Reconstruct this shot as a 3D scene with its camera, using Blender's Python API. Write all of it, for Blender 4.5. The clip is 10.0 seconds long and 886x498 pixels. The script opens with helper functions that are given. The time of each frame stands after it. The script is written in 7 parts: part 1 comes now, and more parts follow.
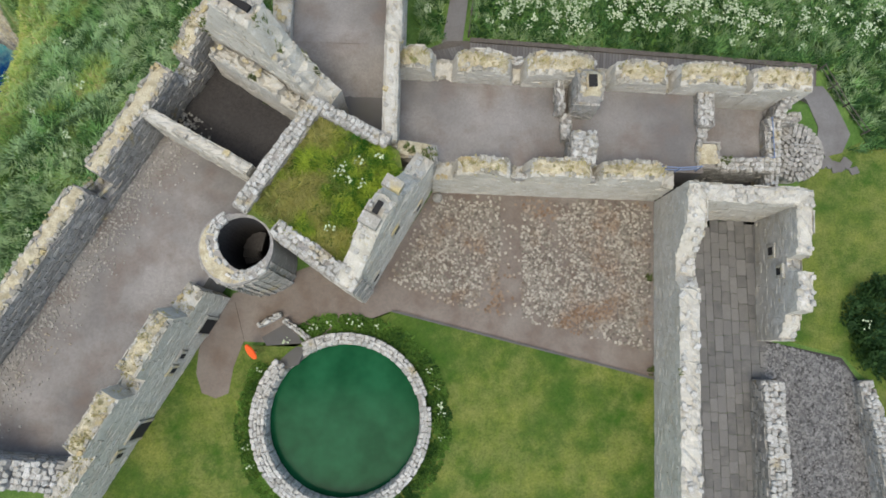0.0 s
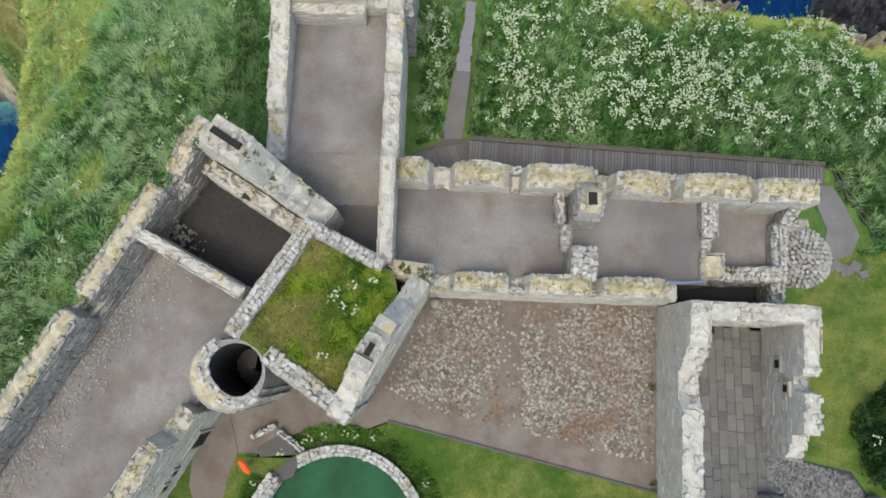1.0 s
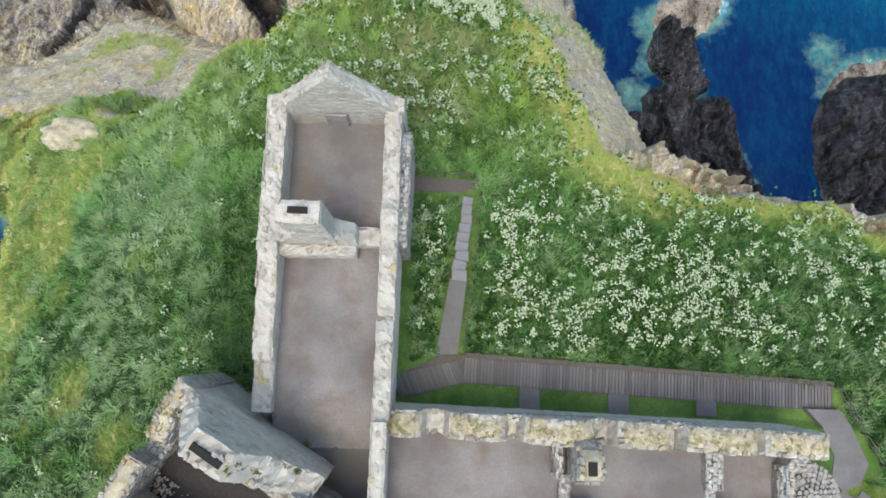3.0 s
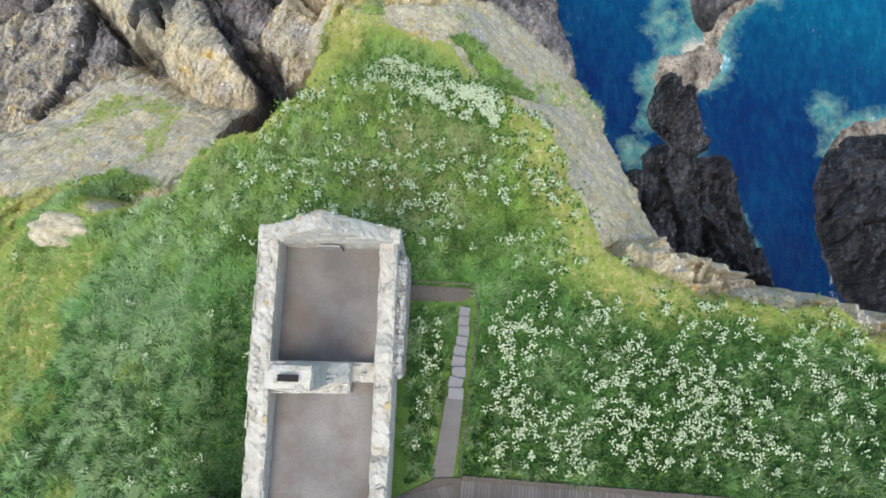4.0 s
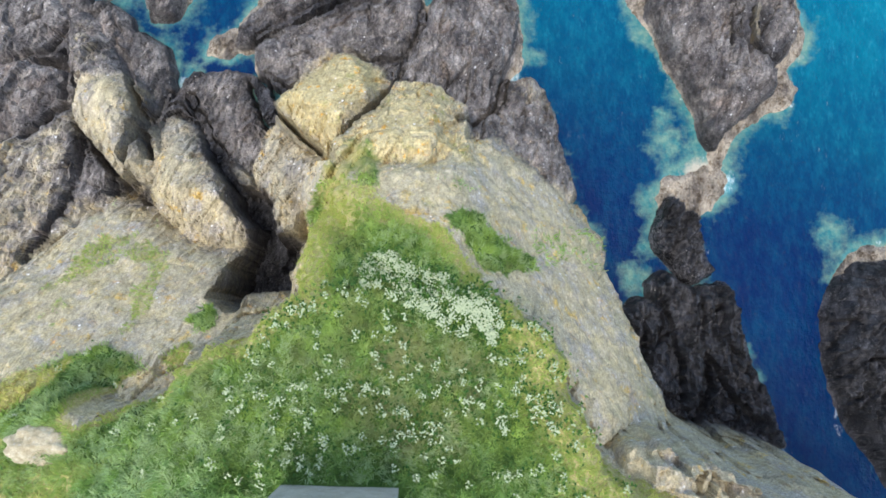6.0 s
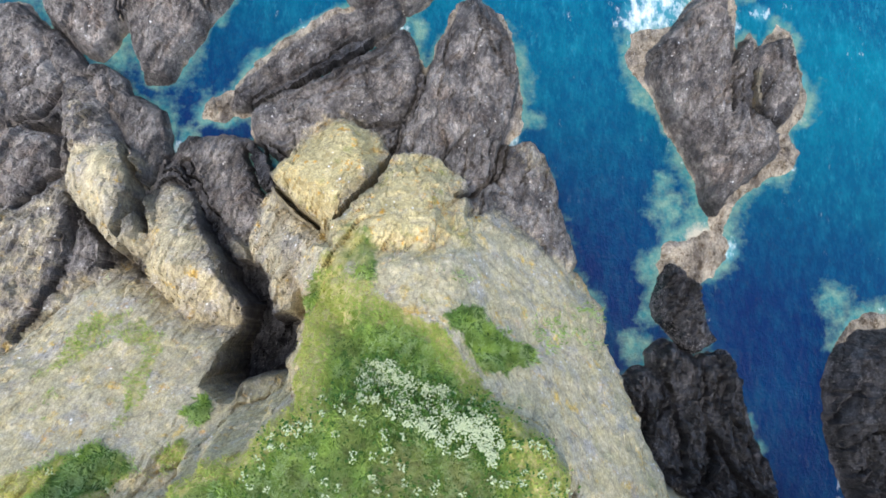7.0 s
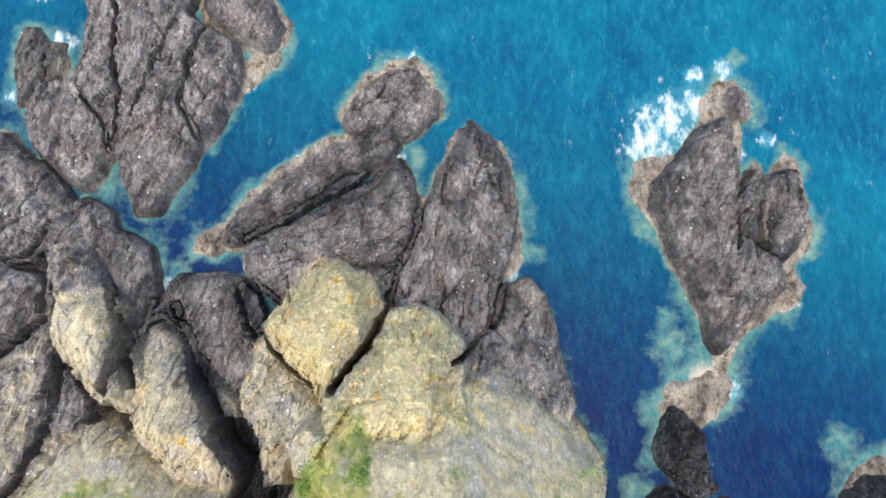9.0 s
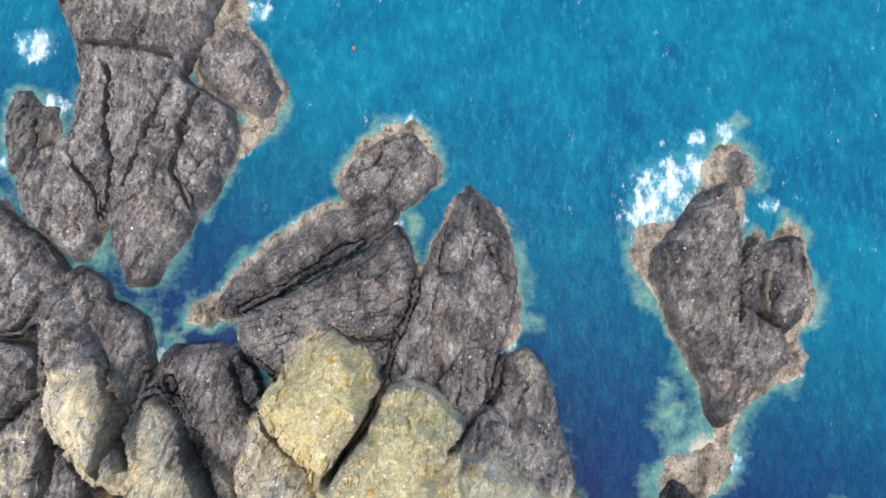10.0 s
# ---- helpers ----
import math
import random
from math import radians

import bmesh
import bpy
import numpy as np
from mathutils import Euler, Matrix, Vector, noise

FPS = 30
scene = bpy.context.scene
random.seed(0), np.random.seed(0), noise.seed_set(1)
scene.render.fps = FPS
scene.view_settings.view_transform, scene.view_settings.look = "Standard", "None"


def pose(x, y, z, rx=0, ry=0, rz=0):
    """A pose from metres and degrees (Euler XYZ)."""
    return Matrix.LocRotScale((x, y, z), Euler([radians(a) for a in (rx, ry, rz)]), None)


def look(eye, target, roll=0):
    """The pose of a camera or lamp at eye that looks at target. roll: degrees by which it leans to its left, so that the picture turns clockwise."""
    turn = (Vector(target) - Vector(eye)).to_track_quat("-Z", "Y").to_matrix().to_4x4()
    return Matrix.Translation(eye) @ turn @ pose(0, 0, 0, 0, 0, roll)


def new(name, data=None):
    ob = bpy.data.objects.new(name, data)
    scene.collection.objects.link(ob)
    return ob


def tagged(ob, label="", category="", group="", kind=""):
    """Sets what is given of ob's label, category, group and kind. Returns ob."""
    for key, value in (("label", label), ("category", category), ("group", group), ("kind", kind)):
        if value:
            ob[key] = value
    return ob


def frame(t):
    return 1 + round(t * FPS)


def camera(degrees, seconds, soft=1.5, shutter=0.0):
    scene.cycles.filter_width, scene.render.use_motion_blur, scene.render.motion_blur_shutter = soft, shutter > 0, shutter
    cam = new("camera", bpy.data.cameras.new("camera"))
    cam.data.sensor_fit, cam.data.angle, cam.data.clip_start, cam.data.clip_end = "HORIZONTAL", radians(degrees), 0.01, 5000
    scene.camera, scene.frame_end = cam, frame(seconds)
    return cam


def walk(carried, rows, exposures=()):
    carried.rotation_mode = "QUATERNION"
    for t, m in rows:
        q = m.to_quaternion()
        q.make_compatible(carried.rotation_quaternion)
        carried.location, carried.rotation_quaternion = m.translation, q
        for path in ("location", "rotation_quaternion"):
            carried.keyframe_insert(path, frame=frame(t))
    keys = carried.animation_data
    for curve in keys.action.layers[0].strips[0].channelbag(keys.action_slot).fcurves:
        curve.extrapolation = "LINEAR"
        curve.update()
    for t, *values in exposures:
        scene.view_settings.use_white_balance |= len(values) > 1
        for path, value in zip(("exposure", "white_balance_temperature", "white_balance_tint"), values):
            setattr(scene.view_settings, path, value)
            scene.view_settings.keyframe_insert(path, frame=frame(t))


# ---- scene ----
# ---- camera ----
cam = camera(68.10, 10.0, soft=1.7)
ROWS = [  # seconds, place in metres, turn in degrees
    (0, 0.503, -3.657, 38.606, 8.738, -1.768, 0.992),
    (0.5, 0.888, -0.805, 38.708, 9.169, -1.220, 1.192),
    (1, 1.128, 2.215, 38.857, 9.400, -0.881, 1.307),
    (1.5, 1.228, 5.413, 39.039, 9.437, -0.744, 1.372),
    (2, 1.205, 8.795, 39.228, 9.310, -0.782, 1.434),
    (2.5, 1.097, 12.324, 39.387, 9.090, -0.942, 1.524),
    (3, 0.959, 15.937, 39.491, 8.868, -1.144, 1.644),
    (3.5, 0.846, 19.576, 39.547, 8.703, -1.313, 1.780),
    (4, 0.775, 23.223, 39.584, 8.600, -1.415, 1.911),
    (4.5, 0.729, 26.890, 39.630, 8.530, -1.462, 2.018),
    (5, 0.671, 30.592, 39.701, 8.469, -1.493, 2.092),
    (5.5, 0.560, 34.330, 39.794, 8.412, -1.552, 2.139),
    (6, 0.380, 38.102, 39.895, 8.378, -1.660, 2.170),
    (6.5, 0.156, 41.914, 39.994, 8.372, -1.793, 2.191),
    (7, -0.066, 45.781, 40.084, 8.380, -1.909, 2.205),
    (7.5, -0.255, 49.710, 40.165, 8.376, -1.988, 2.229),
    (8, -0.412, 53.703, 40.241, 8.337, -2.043, 2.277),
    (8.5, -0.549, 57.764, 40.311, 8.250, -2.090, 2.353),
    (9, -0.653, 61.895, 40.370, 8.109, -2.124, 2.438),
    (9.5, -0.693, 66.101, 40.412, 7.913, -2.119, 2.508),
    (10, -0.645, 70.382, 40.431, 7.662, -2.059, 2.549),
]
walk(cam, [(t, pose(*p)) for t, *p in ROWS], [(0, 1.03, 6750, 5), (2, 1.12, 6620, 5.5), (4.5, 1.35, 6500, 6), (7, 1.43, 6620, 7), (10, 1.49, 6900, 8)])

# ---- light ----
SUN_ELEVATION, SUN_AZIMUTH = 70, 200  # degrees; azimuth clockwise from +y
world = bpy.data.worlds.new("world")
scene.world = world
world.use_nodes = True
sky = world.node_tree.nodes.new("ShaderNodeTexSky")
sky.sky_type, sky.sun_disc = "NISHITA", False
sky.sun_elevation, sky.sun_rotation = radians(SUN_ELEVATION), radians(SUN_AZIMUTH)
sky.dust_density = 2.0
world.node_tree.links.new(sky.outputs[0], world.node_tree.nodes["Background"].inputs[0])
world.node_tree.nodes["Background"].inputs[1].default_value = 0.15
sun = new("sun", bpy.data.lights.new("sun", "SUN"))
sun.data.energy, sun.data.angle, sun.data.color = 0.95, radians(30), (1.0, 0.94, 0.85)
a, e = radians(SUN_AZIMUTH), radians(SUN_ELEVATION)
sun.matrix_world = look((60 * math.sin(a) * math.cos(e), 60 * math.cos(a) * math.cos(e), 60 * math.sin(e)), (0, 0, 0))

SEA = -33.7
rng = np.random.default_rng(7)


# ---- materials ----
class Nodes:
    """A short way to write node materials; colours are linear."""

    def __init__(self, name, roughness=0.9):
        self.m = bpy.data.materials.new(name)
        self.m.use_nodes = True
        self.t = self.m.node_tree
        self.out = self.t.nodes["Principled BSDF"]
        self.out.inputs["Roughness"].default_value = roughness
        self.out.inputs["Specular IOR Level"].default_value = 0.25
        self.place = self.t.nodes.new("ShaderNodeNewGeometry").outputs["Position"]

    def put(self, socket, value):
        if isinstance(value, bpy.types.NodeSocket):
            self.t.links.new(value, socket)
        elif isinstance(value, tuple) and len(value) == 3 and socket.type == "RGBA":
            socket.default_value = (*value, 1)
        else:
            socket.default_value = value

    def noise(self, scale, detail=5, rough=0.6, stretch=None, turn=0.0):
        n = self.t.nodes.new("ShaderNodeTexNoise")
        n.inputs["Scale"].default_value, n.inputs["Detail"].default_value, n.inputs["Roughness"].default_value = scale, detail, rough
        self.put(n.inputs["Vector"], self.mapped(stretch, turn))
        return n.outputs["Fac"]

    def mapped(self, stretch=None, turn=0.0):
        if stretch is None:
            return self.place
        m = self.t.nodes.new("ShaderNodeMapping")
        m.inputs["Scale"].default_value, m.inputs["Rotation"].default_value = stretch, (0, 0, radians(turn))
        self.put(m.inputs["Vector"], self.place)
        return m.outputs[0]

    def cells(self, scale, feature="F1", out="Distance", stretch=None, turn=0.0):
        n = self.t.nodes.new("ShaderNodeTexVoronoi")
        n.feature = feature
        n.inputs["Scale"].default_value = scale
        self.put(n.inputs["Vector"], self.mapped(stretch, turn))
        return n.outputs[out]

    def ramp(self, value, low, high):
        n = self.t.nodes.new("ShaderNodeMapRange")
        n.inputs["From Min"].default_value, n.inputs["From Max"].default_value = low, high
        self.put(n.inputs["Value"], value)
        return n.outputs[0]

    def mix(self, fac, a, b, kind="MIX"):
        n = self.t.nodes.new("ShaderNodeMix")
        n.data_type, n.blend_type = "RGBA", kind
        self.put(n.inputs["Factor"], fac)
        self.put(n.inputs["A"], a)
        self.put(n.inputs["B"], b)
        return n.outputs["Result"]

    def math(self, kind, a, b=0.0):
        n = self.t.nodes.new("ShaderNodeMath")
        n.operation = kind
        self.put(n.inputs[0], a)
        self.put(n.inputs[1], b)
        return n.outputs[0]

    def attribute(self, name):
        n = self.t.nodes.new("ShaderNodeAttribute")
        n.attribute_name = name
        return n.outputs["Color"]

    def split(self, colour):
        n = self.t.nodes.new("ShaderNodeSeparateColor")
        self.put(n.inputs[0], colour)
        return n.outputs

    def piece(self):
        return self.t.nodes.new("ShaderNodeObjectInfo").outputs["Random"]

    def island(self):
        return self.t.nodes.new("ShaderNodeNewGeometry").outputs["Random Per Island"]

    def colour(self, value):
        self.put(self.out.inputs["Base Color"], value)
        return self

    def bump(self, height, distance=0.05, strength=0.7):
        n = self.t.nodes.new("ShaderNodeBump")
        n.inputs["Distance"].default_value = distance
        self.put(n.inputs["Strength"], strength)
        self.put(n.inputs["Height"], height)
        self.put(self.out.inputs["Normal"], n.outputs[0])
        return self


def stone_material(name, vary, dark, light, lichen, ochre, amount):
    """Old rubble masonry: grey body, pale lichen, ochre growth; vary: 'piece' or 'island'."""
    n = Nodes(name, 0.93)
    body = n.mix(n.piece() if vary == "piece" else n.island(), dark, light)
    body = n.mix(n.ramp(n.noise(1.1, 4), 0.35, 0.7), body, n.mix(0.5, body, dark))
    body = n.mix(n.ramp(n.noise(3.2, 6, 0.7), 0.53, 0.66), body, lichen)
    body = n.mix(n.ramp(n.noise(0.7, 5, 0.65), 0.62 - amount, 0.72 - amount * 0.8), body, ochre)
    fine = n.noise(16, 5, 0.7)
    body = n.mix(n.ramp(fine, 0.32, 0.5), n.mix(0.6, body, (0.07, 0.065, 0.055)), body)
    return n.colour(body).bump(n.math("ADD", fine, n.noise(5, 3)), 0.06).m


M = {}
M["mortar"] = stone_material("mortar", "island", (0.25, 0.23, 0.205), (0.33, 0.305, 0.27), (0.41, 0.385, 0.34), (0.34, 0.27, 0.15), 0.03)
M["rubble"] = stone_material("rubble", "island", (0.22, 0.205, 0.175), (0.40, 0.375, 0.325), (0.42, 0.40, 0.365), (0.34, 0.27, 0.15), 0.02)
M["cap"] = stone_material("cap", "piece", (0.32, 0.305, 0.265), (0.53, 0.505, 0.45), (0.56, 0.545, 0.51), (0.36, 0.30, 0.18), 0.04)
M["cap_ochre"] = stone_material("cap_ochre", "piece", (0.22, 0.20, 0.155), (0.44, 0.41, 0.34), (0.50, 0.47, 0.40), (0.40, 0.31, 0.15), 0.10)
n = Nodes("limewash", 0.93)
c = n.mix(n.ramp(n.noise(0.9, 5, 0.65), 0.35, 0.65), (0.385, 0.353, 0.288), (0.49, 0.458, 0.385))
c = n.mix(n.ramp(n.noise(2.6, 6, 0.7), 0.55, 0.68), c, (0.55, 0.525, 0.47))
c = n.mix(n.ramp(n.noise(1.3, 5, 0.7), 0.64, 0.74), c, (0.42, 0.34, 0.19))
c = n.mix(n.ramp(n.noise(14, 5, 0.7), 0.32, 0.5), n.mix(0.3, c, (0.12, 0.105, 0.085)), c)
M["lime"] = n.colour(c).bump(n.math("ADD", n.noise(9, 5), n.noise(3, 3)), 0.05).m
M["dressed"] = stone_material("dressed", "piece", (0.32, 0.295, 0.245), (0.46, 0.43, 0.365), (0.50, 0.475, 0.42), (0.44, 0.35, 0.17), 0.08)


def gravel_material(name, a, b, c, patch=0.35):
    n = Nodes(name, 0.95)
    base = n.mix(n.ramp(n.noise(patch, 4, 0.55), 0.35, 0.65), a, b)
    base = n.mix(n.ramp(n.noise(0.55, 4, 0.55), 0.46, 0.78), base, c)
    base = n.mix(n.ramp(n.noise(7, 6, 0.8), 0.36, 0.56), n.mix(0.35, base, (0.09, 0.08, 0.07)), base)
    grit = n.noise(40, 3, 0.7)
    base = n.mix(n.ramp(grit, 0.3, 0.6), n.mix(0.55, base, (0.10, 0.09, 0.08)), base)
    return n.colour(base).bump(grit, 0.02, 0.5).m


M["gravel"] = gravel_material("gravel", (0.145, 0.134, 0.124), (0.30, 0.277, 0.250), (0.165, 0.122, 0.095), 0.2)
# Near-black gravel: the shade of deep and walled places is in its colour.
M["gravel_shaded"] = gravel_material("gravel_shaded", (0.014, 0.013, 0.013), (0.030, 0.028, 0.027), (0.014, 0.012, 0.011))
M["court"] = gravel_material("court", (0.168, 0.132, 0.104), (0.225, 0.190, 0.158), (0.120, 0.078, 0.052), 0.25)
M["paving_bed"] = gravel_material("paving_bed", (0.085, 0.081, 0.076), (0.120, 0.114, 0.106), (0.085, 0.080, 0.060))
M["path"] = gravel_material("path", (0.145, 0.136, 0.128), (0.190, 0.180, 0.170), (0.125, 0.112, 0.10))

n = Nodes("cobble", 0.9)
c = n.mix(n.island(), (0.100, 0.086, 0.066), (0.37, 0.335, 0.27))
c = n.mix(n.ramp(n.noise(0.30, 4), 0.5, 0.62), c, n.mix(0.65, c, (0.17, 0.092, 0.045)))
M["cobble"] = n.colour(c).bump(n.noise(25, 4), 0.02).m

n = Nodes("grey_cobble", 0.9)
M["cobble_grey"] = n.colour(n.mix(n.island(), (0.060, 0.058, 0.054), (0.215, 0.205, 0.190))).bump(n.noise(25, 4), 0.02).m

n = Nodes("flagstone", 0.85)
c = n.mix(n.piece(), (0.092, 0.089, 0.083), (0.180, 0.170, 0.156))
c = n.mix(n.ramp(n.noise(1.7, 5), 0.4, 0.7), c, (0.150, 0.142, 0.125))
M["flag"] = n.colour(n.mix(n.ramp(n.noise(18, 4), 0.3, 0.55), n.mix(0.5, c, (0.06, 0.06, 0.055)), c)).bump(n.noise(12, 4), 0.03).m

n = Nodes("pale_tread", 0.9)
M["tread"] = n.colour(n.mix(n.noise(3, 5, 0.7), (0.14, 0.135, 0.135), (0.25, 0.24, 0.235))).bump(n.noise(20, 3), 0.01).m
n = Nodes("weathered_wood", 0.9)
c = n.mix(n.piece(), (0.11, 0.10, 0.092), (0.175, 0.162, 0.152))
M["wood"] = n.colour(n.mix(n.ramp(n.noise(9, 4), 0.3, 0.7), n.mix(0.4, c, (0.12, 0.11, 0.10)), c)).bump(n.noise(30, 3), 0.01).m
n = Nodes("dark_wood", 0.9)
M["dark_wood"] = n.colour(n.mix(n.noise(6, 4), (0.06, 0.05, 0.04), (0.14, 0.12, 0.10))).bump(n.noise(30, 3), 0.01).m

n = Nodes("lawn", 0.95)
c = n.mix(n.ramp(n.noise(0.35, 4, 0.6), 0.38, 0.62), (0.045, 0.098, 0.008), (0.165, 0.185, 0.034))
c = n.mix(n.math("MULTIPLY", n.ramp(n.noise(0.9, 7, 0.75), 0.40, 0.74), 0.8), c, (0.225, 0.215, 0.070))
c = n.mix(n.ramp(n.noise(0.16, 5, 0.6), 0.48, 0.62), c, n.mix(0.75, c, (0.020, 0.078, 0.004)))
c = n.mix(n.ramp(n.noise(9, 6, 0.75), 0.34, 0.62), n.mix(0.6, c, (0.016, 0.042, 0.004)), c)
M["lawn"] = n.colour(c).bump(n.noise(45, 3), 0.03).m

n = Nodes("blades", 0.7)
n.colour(n.attribute("tint"))
thin = n.t.nodes.new("ShaderNodeBsdfTranslucent")
both = n.t.nodes.new("ShaderNodeMixShader")
both.inputs[0].default_value = 0.3
n.put(thin.inputs[0], n.attribute("tint"))
n.t.links.new(n.out.outputs[0], both.inputs[1])
n.t.links.new(thin.outputs[0], both.inputs[2])
n.t.links.new(both.outputs[0], n.t.nodes["Material Output"].inputs["Surface"])
M["blades"] = n.m
n = Nodes("wall_turf", 0.95)
c = n.mix(n.ramp(n.noise(2.2, 5, 0.65), 0.36, 0.62), (0.34, 0.285, 0.175), (0.53, 0.465, 0.325))
c = n.mix(n.ramp(n.noise(1.1, 5, 0.65), 0.63, 0.70), c, (0.17, 0.17, 0.06))
c = n.mix(n.ramp(n.noise(3.4, 5, 0.7), 0.60, 0.66), c, (0.44, 0.42, 0.38))
M["wall_turf"] = n.colour(n.mix(n.ramp(n.noise(17, 5, 0.7), 0.3, 0.55), n.mix(0.55, c, (0.08, 0.065, 0.03)), c)).bump(n.noise(14, 5), 0.05).m
# Near black stands in for shade inside flues and wall openings.
n = Nodes("hole_shade", 0.95)
M["hole_shade"] = n.colour(n.mix(n.noise(8, 4), (0.012, 0.011, 0.010), (0.03, 0.027, 0.025))).m
n = Nodes("petals", 0.8)
M["petals"] = n.colour(n.mix(n.noise(9, 2), (0.29, 0.36, 0.19), (0.50, 0.55, 0.37))).m

n = Nodes("pond", 0.12)
c = n.mix(n.ramp(n.noise(0.5, 3), 0.35, 0.7), (0.004, 0.048, 0.017), (0.011, 0.080, 0.032))
n.out.inputs["Specular IOR Level"].default_value = 0.03
M["pond"] = n.colour(c).bump(n.noise(5, 2), 0.01, 0.1).m

n = Nodes("orange_plastic", 0.45)
M["orange"] = n.colour(n.mix(n.noise(4, 3), (0.70, 0.09, 0.02), (0.80, 0.13, 0.03))).m
n = Nodes("galvanised_steel", 0.4)
n.out.inputs["Metallic"].default_value = 0.8
M["steel"] = n.colour(n.mix(n.noise(14, 3), (0.30, 0.34, 0.40), (0.42, 0.46, 0.52))).m

n = Nodes("blue_rail_paint", 0.5)
M["rail_paint"] = n.colour(n.mix(n.noise(9, 3), (0.10, 0.14, 0.23), (0.20, 0.25, 0.35))).m

# The ground: mask holds turf, dry fringe, pale lichen, yellow; a second one holds wetness, painted cleft shade and
# weed.
n = Nodes("headland", 0.93)
turf, dry, pale = n.split(n.attribute("mask"))[:3]
yellow, wet, weed = n.split(n.attribute("mask_low"))[:3]
grit = n.noise(4.0, 10, 0.84)
rock = n.mix(n.ramp(n.noise(0.32, 8, 0.68), 0.34, 0.66), (0.075, 0.070, 0.073), (0.385, 0.355, 0.335))
rock = n.mix(n.ramp(n.noise(1.3, 8, 0.75, (1.0, 0.5, 0.7), -20), 0.48, 0.66), rock, n.mix(0.42, rock, (0.52, 0.49, 0.46)))
rock = n.mix(n.ramp(n.noise(0.22, 6, 0.65), 0.54, 0.66), rock, n.mix(0.5, rock, (0.24, 0.175, 0.135)))
rock = n.mix(n.ramp(n.noise(0.5, 7, 0.75, (1.0, 0.6, 1.0), 15), 0.50, 0.66), rock, n.mix(0.6, rock, (0.045, 0.040, 0.042)))
tan = n.mix(n.ramp(n.noise(1.5, 8, 0.76, (1.0, 0.6, 1.0), 12), 0.34, 0.66), (0.44, 0.378, 0.235), (0.61, 0.533, 0.358))
tan = n.mix(n.ramp(n.noise(0.30, 7, 0.72), 0.50, 0.62), tan, n.mix(n.noise(2.0, 5), (0.37, 0.34, 0.295), (0.53, 0.49, 0.43)))
tan = n.mix(n.ramp(n.noise(0.11, 6, 0.62), 0.42, 0.62), tan, n.mix(0.45, tan, (0.40, 0.375, 0.32)))
tan = n.mix(n.ramp(n.noise(0.42, 7, 0.78), 0.575, 0.64), tan, (0.62, 0.42, 0.12))
tan = n.mix(n.ramp(n.noise(0.27, 6, 0.7), 0.60, 0.70), tan, n.mix(0.6, tan, (0.27, 0.29, 0.12)))
rock = n.mix(n.ramp(n.math("ADD", n.math("MULTIPLY", n.noise(0.9, 8, 0.75), 0.9), n.math("MULTIPLY", pale, 0.85)), 0.72, 0.92), rock, tan)
gold = n.mix(n.ramp(n.noise(1.6, 7, 0.75), 0.36, 0.60), (0.42, 0.335, 0.15), (0.66, 0.56, 0.31))
gold = n.mix(n.ramp(n.noise(0.6, 6, 0.75), 0.58, 0.64), gold, (0.72, 0.37, 0.04))
gold = n.mix(n.ramp(n.noise(0.33, 5, 0.7), 0.58, 0.68), gold, (0.30, 0.30, 0.09))
rock = n.mix(n.ramp(n.math("ADD", n.math("MULTIPLY", n.noise(0.9, 8, 0.75), 0.9), n.math("MULTIPLY", yellow, 0.75)), 0.74, 0.94), rock, gold)
rock = n.mix(n.math("MAXIMUM", n.ramp(grit, 0.36, 0.50), n.math("MULTIPLY", pale, 0.7)), n.mix(0.5, rock, (0.03, 0.028, 0.03)), rock)
lines = n.math("MAXIMUM", n.ramp(n.cells(0.42, "DISTANCE_TO_EDGE", "Distance", (1.0, 0.3, 1.0), -18), 0.0, 0.035), n.ramp(n.noise(0.5, 6, 0.7), 0.40, 0.50))
rock = n.mix(n.math("MAXIMUM", lines, n.math("MULTIPLY", pale, 0.6)), n.mix(0.75, rock, (0.025, 0.023, 0.025)), rock)
mottle = n.math("ADD", n.math("MULTIPLY", n.ramp(n.noise(2.2, 9, 0.82, (1.0, 0.8, 1.0), -20), 0.36, 0.62), 0.62), 0.58)
rock = n.mix(n.math("SUBTRACT", 1.0, n.math("MULTIPLY", n.math("MAXIMUM", pale, yellow), 0.6)), rock, n.mix(1.0, rock, mottle, "MULTIPLY"))
speck = n.noise(7.0, 6, 0.85)
rock = n.mix(n.math("MAXIMUM", n.ramp(speck, 0.38, 0.48), n.math("MULTIPLY", pale, 0.6)), n.mix(0.45, rock, (0.03, 0.027, 0.026)), rock)
rock = n.mix(n.ramp(speck, 0.60, 0.70), rock, n.mix(0.5, rock, (0.80, 0.77, 0.72)))
# Near-black wet rock and cleft shade; its grey streaks are painted highlights.
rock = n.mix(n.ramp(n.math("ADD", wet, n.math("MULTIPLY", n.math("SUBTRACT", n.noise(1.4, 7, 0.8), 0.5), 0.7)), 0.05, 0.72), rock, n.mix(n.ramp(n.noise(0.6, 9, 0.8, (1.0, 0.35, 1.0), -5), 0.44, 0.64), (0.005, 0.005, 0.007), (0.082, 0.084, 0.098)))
rock = n.mix(n.math("MULTIPLY", n.ramp(n.noise(4.0, 8, 0.88), 0.53, 0.66), n.math("MULTIPLY", wet, 0.42)), rock, (0.40, 0.40, 0.42))
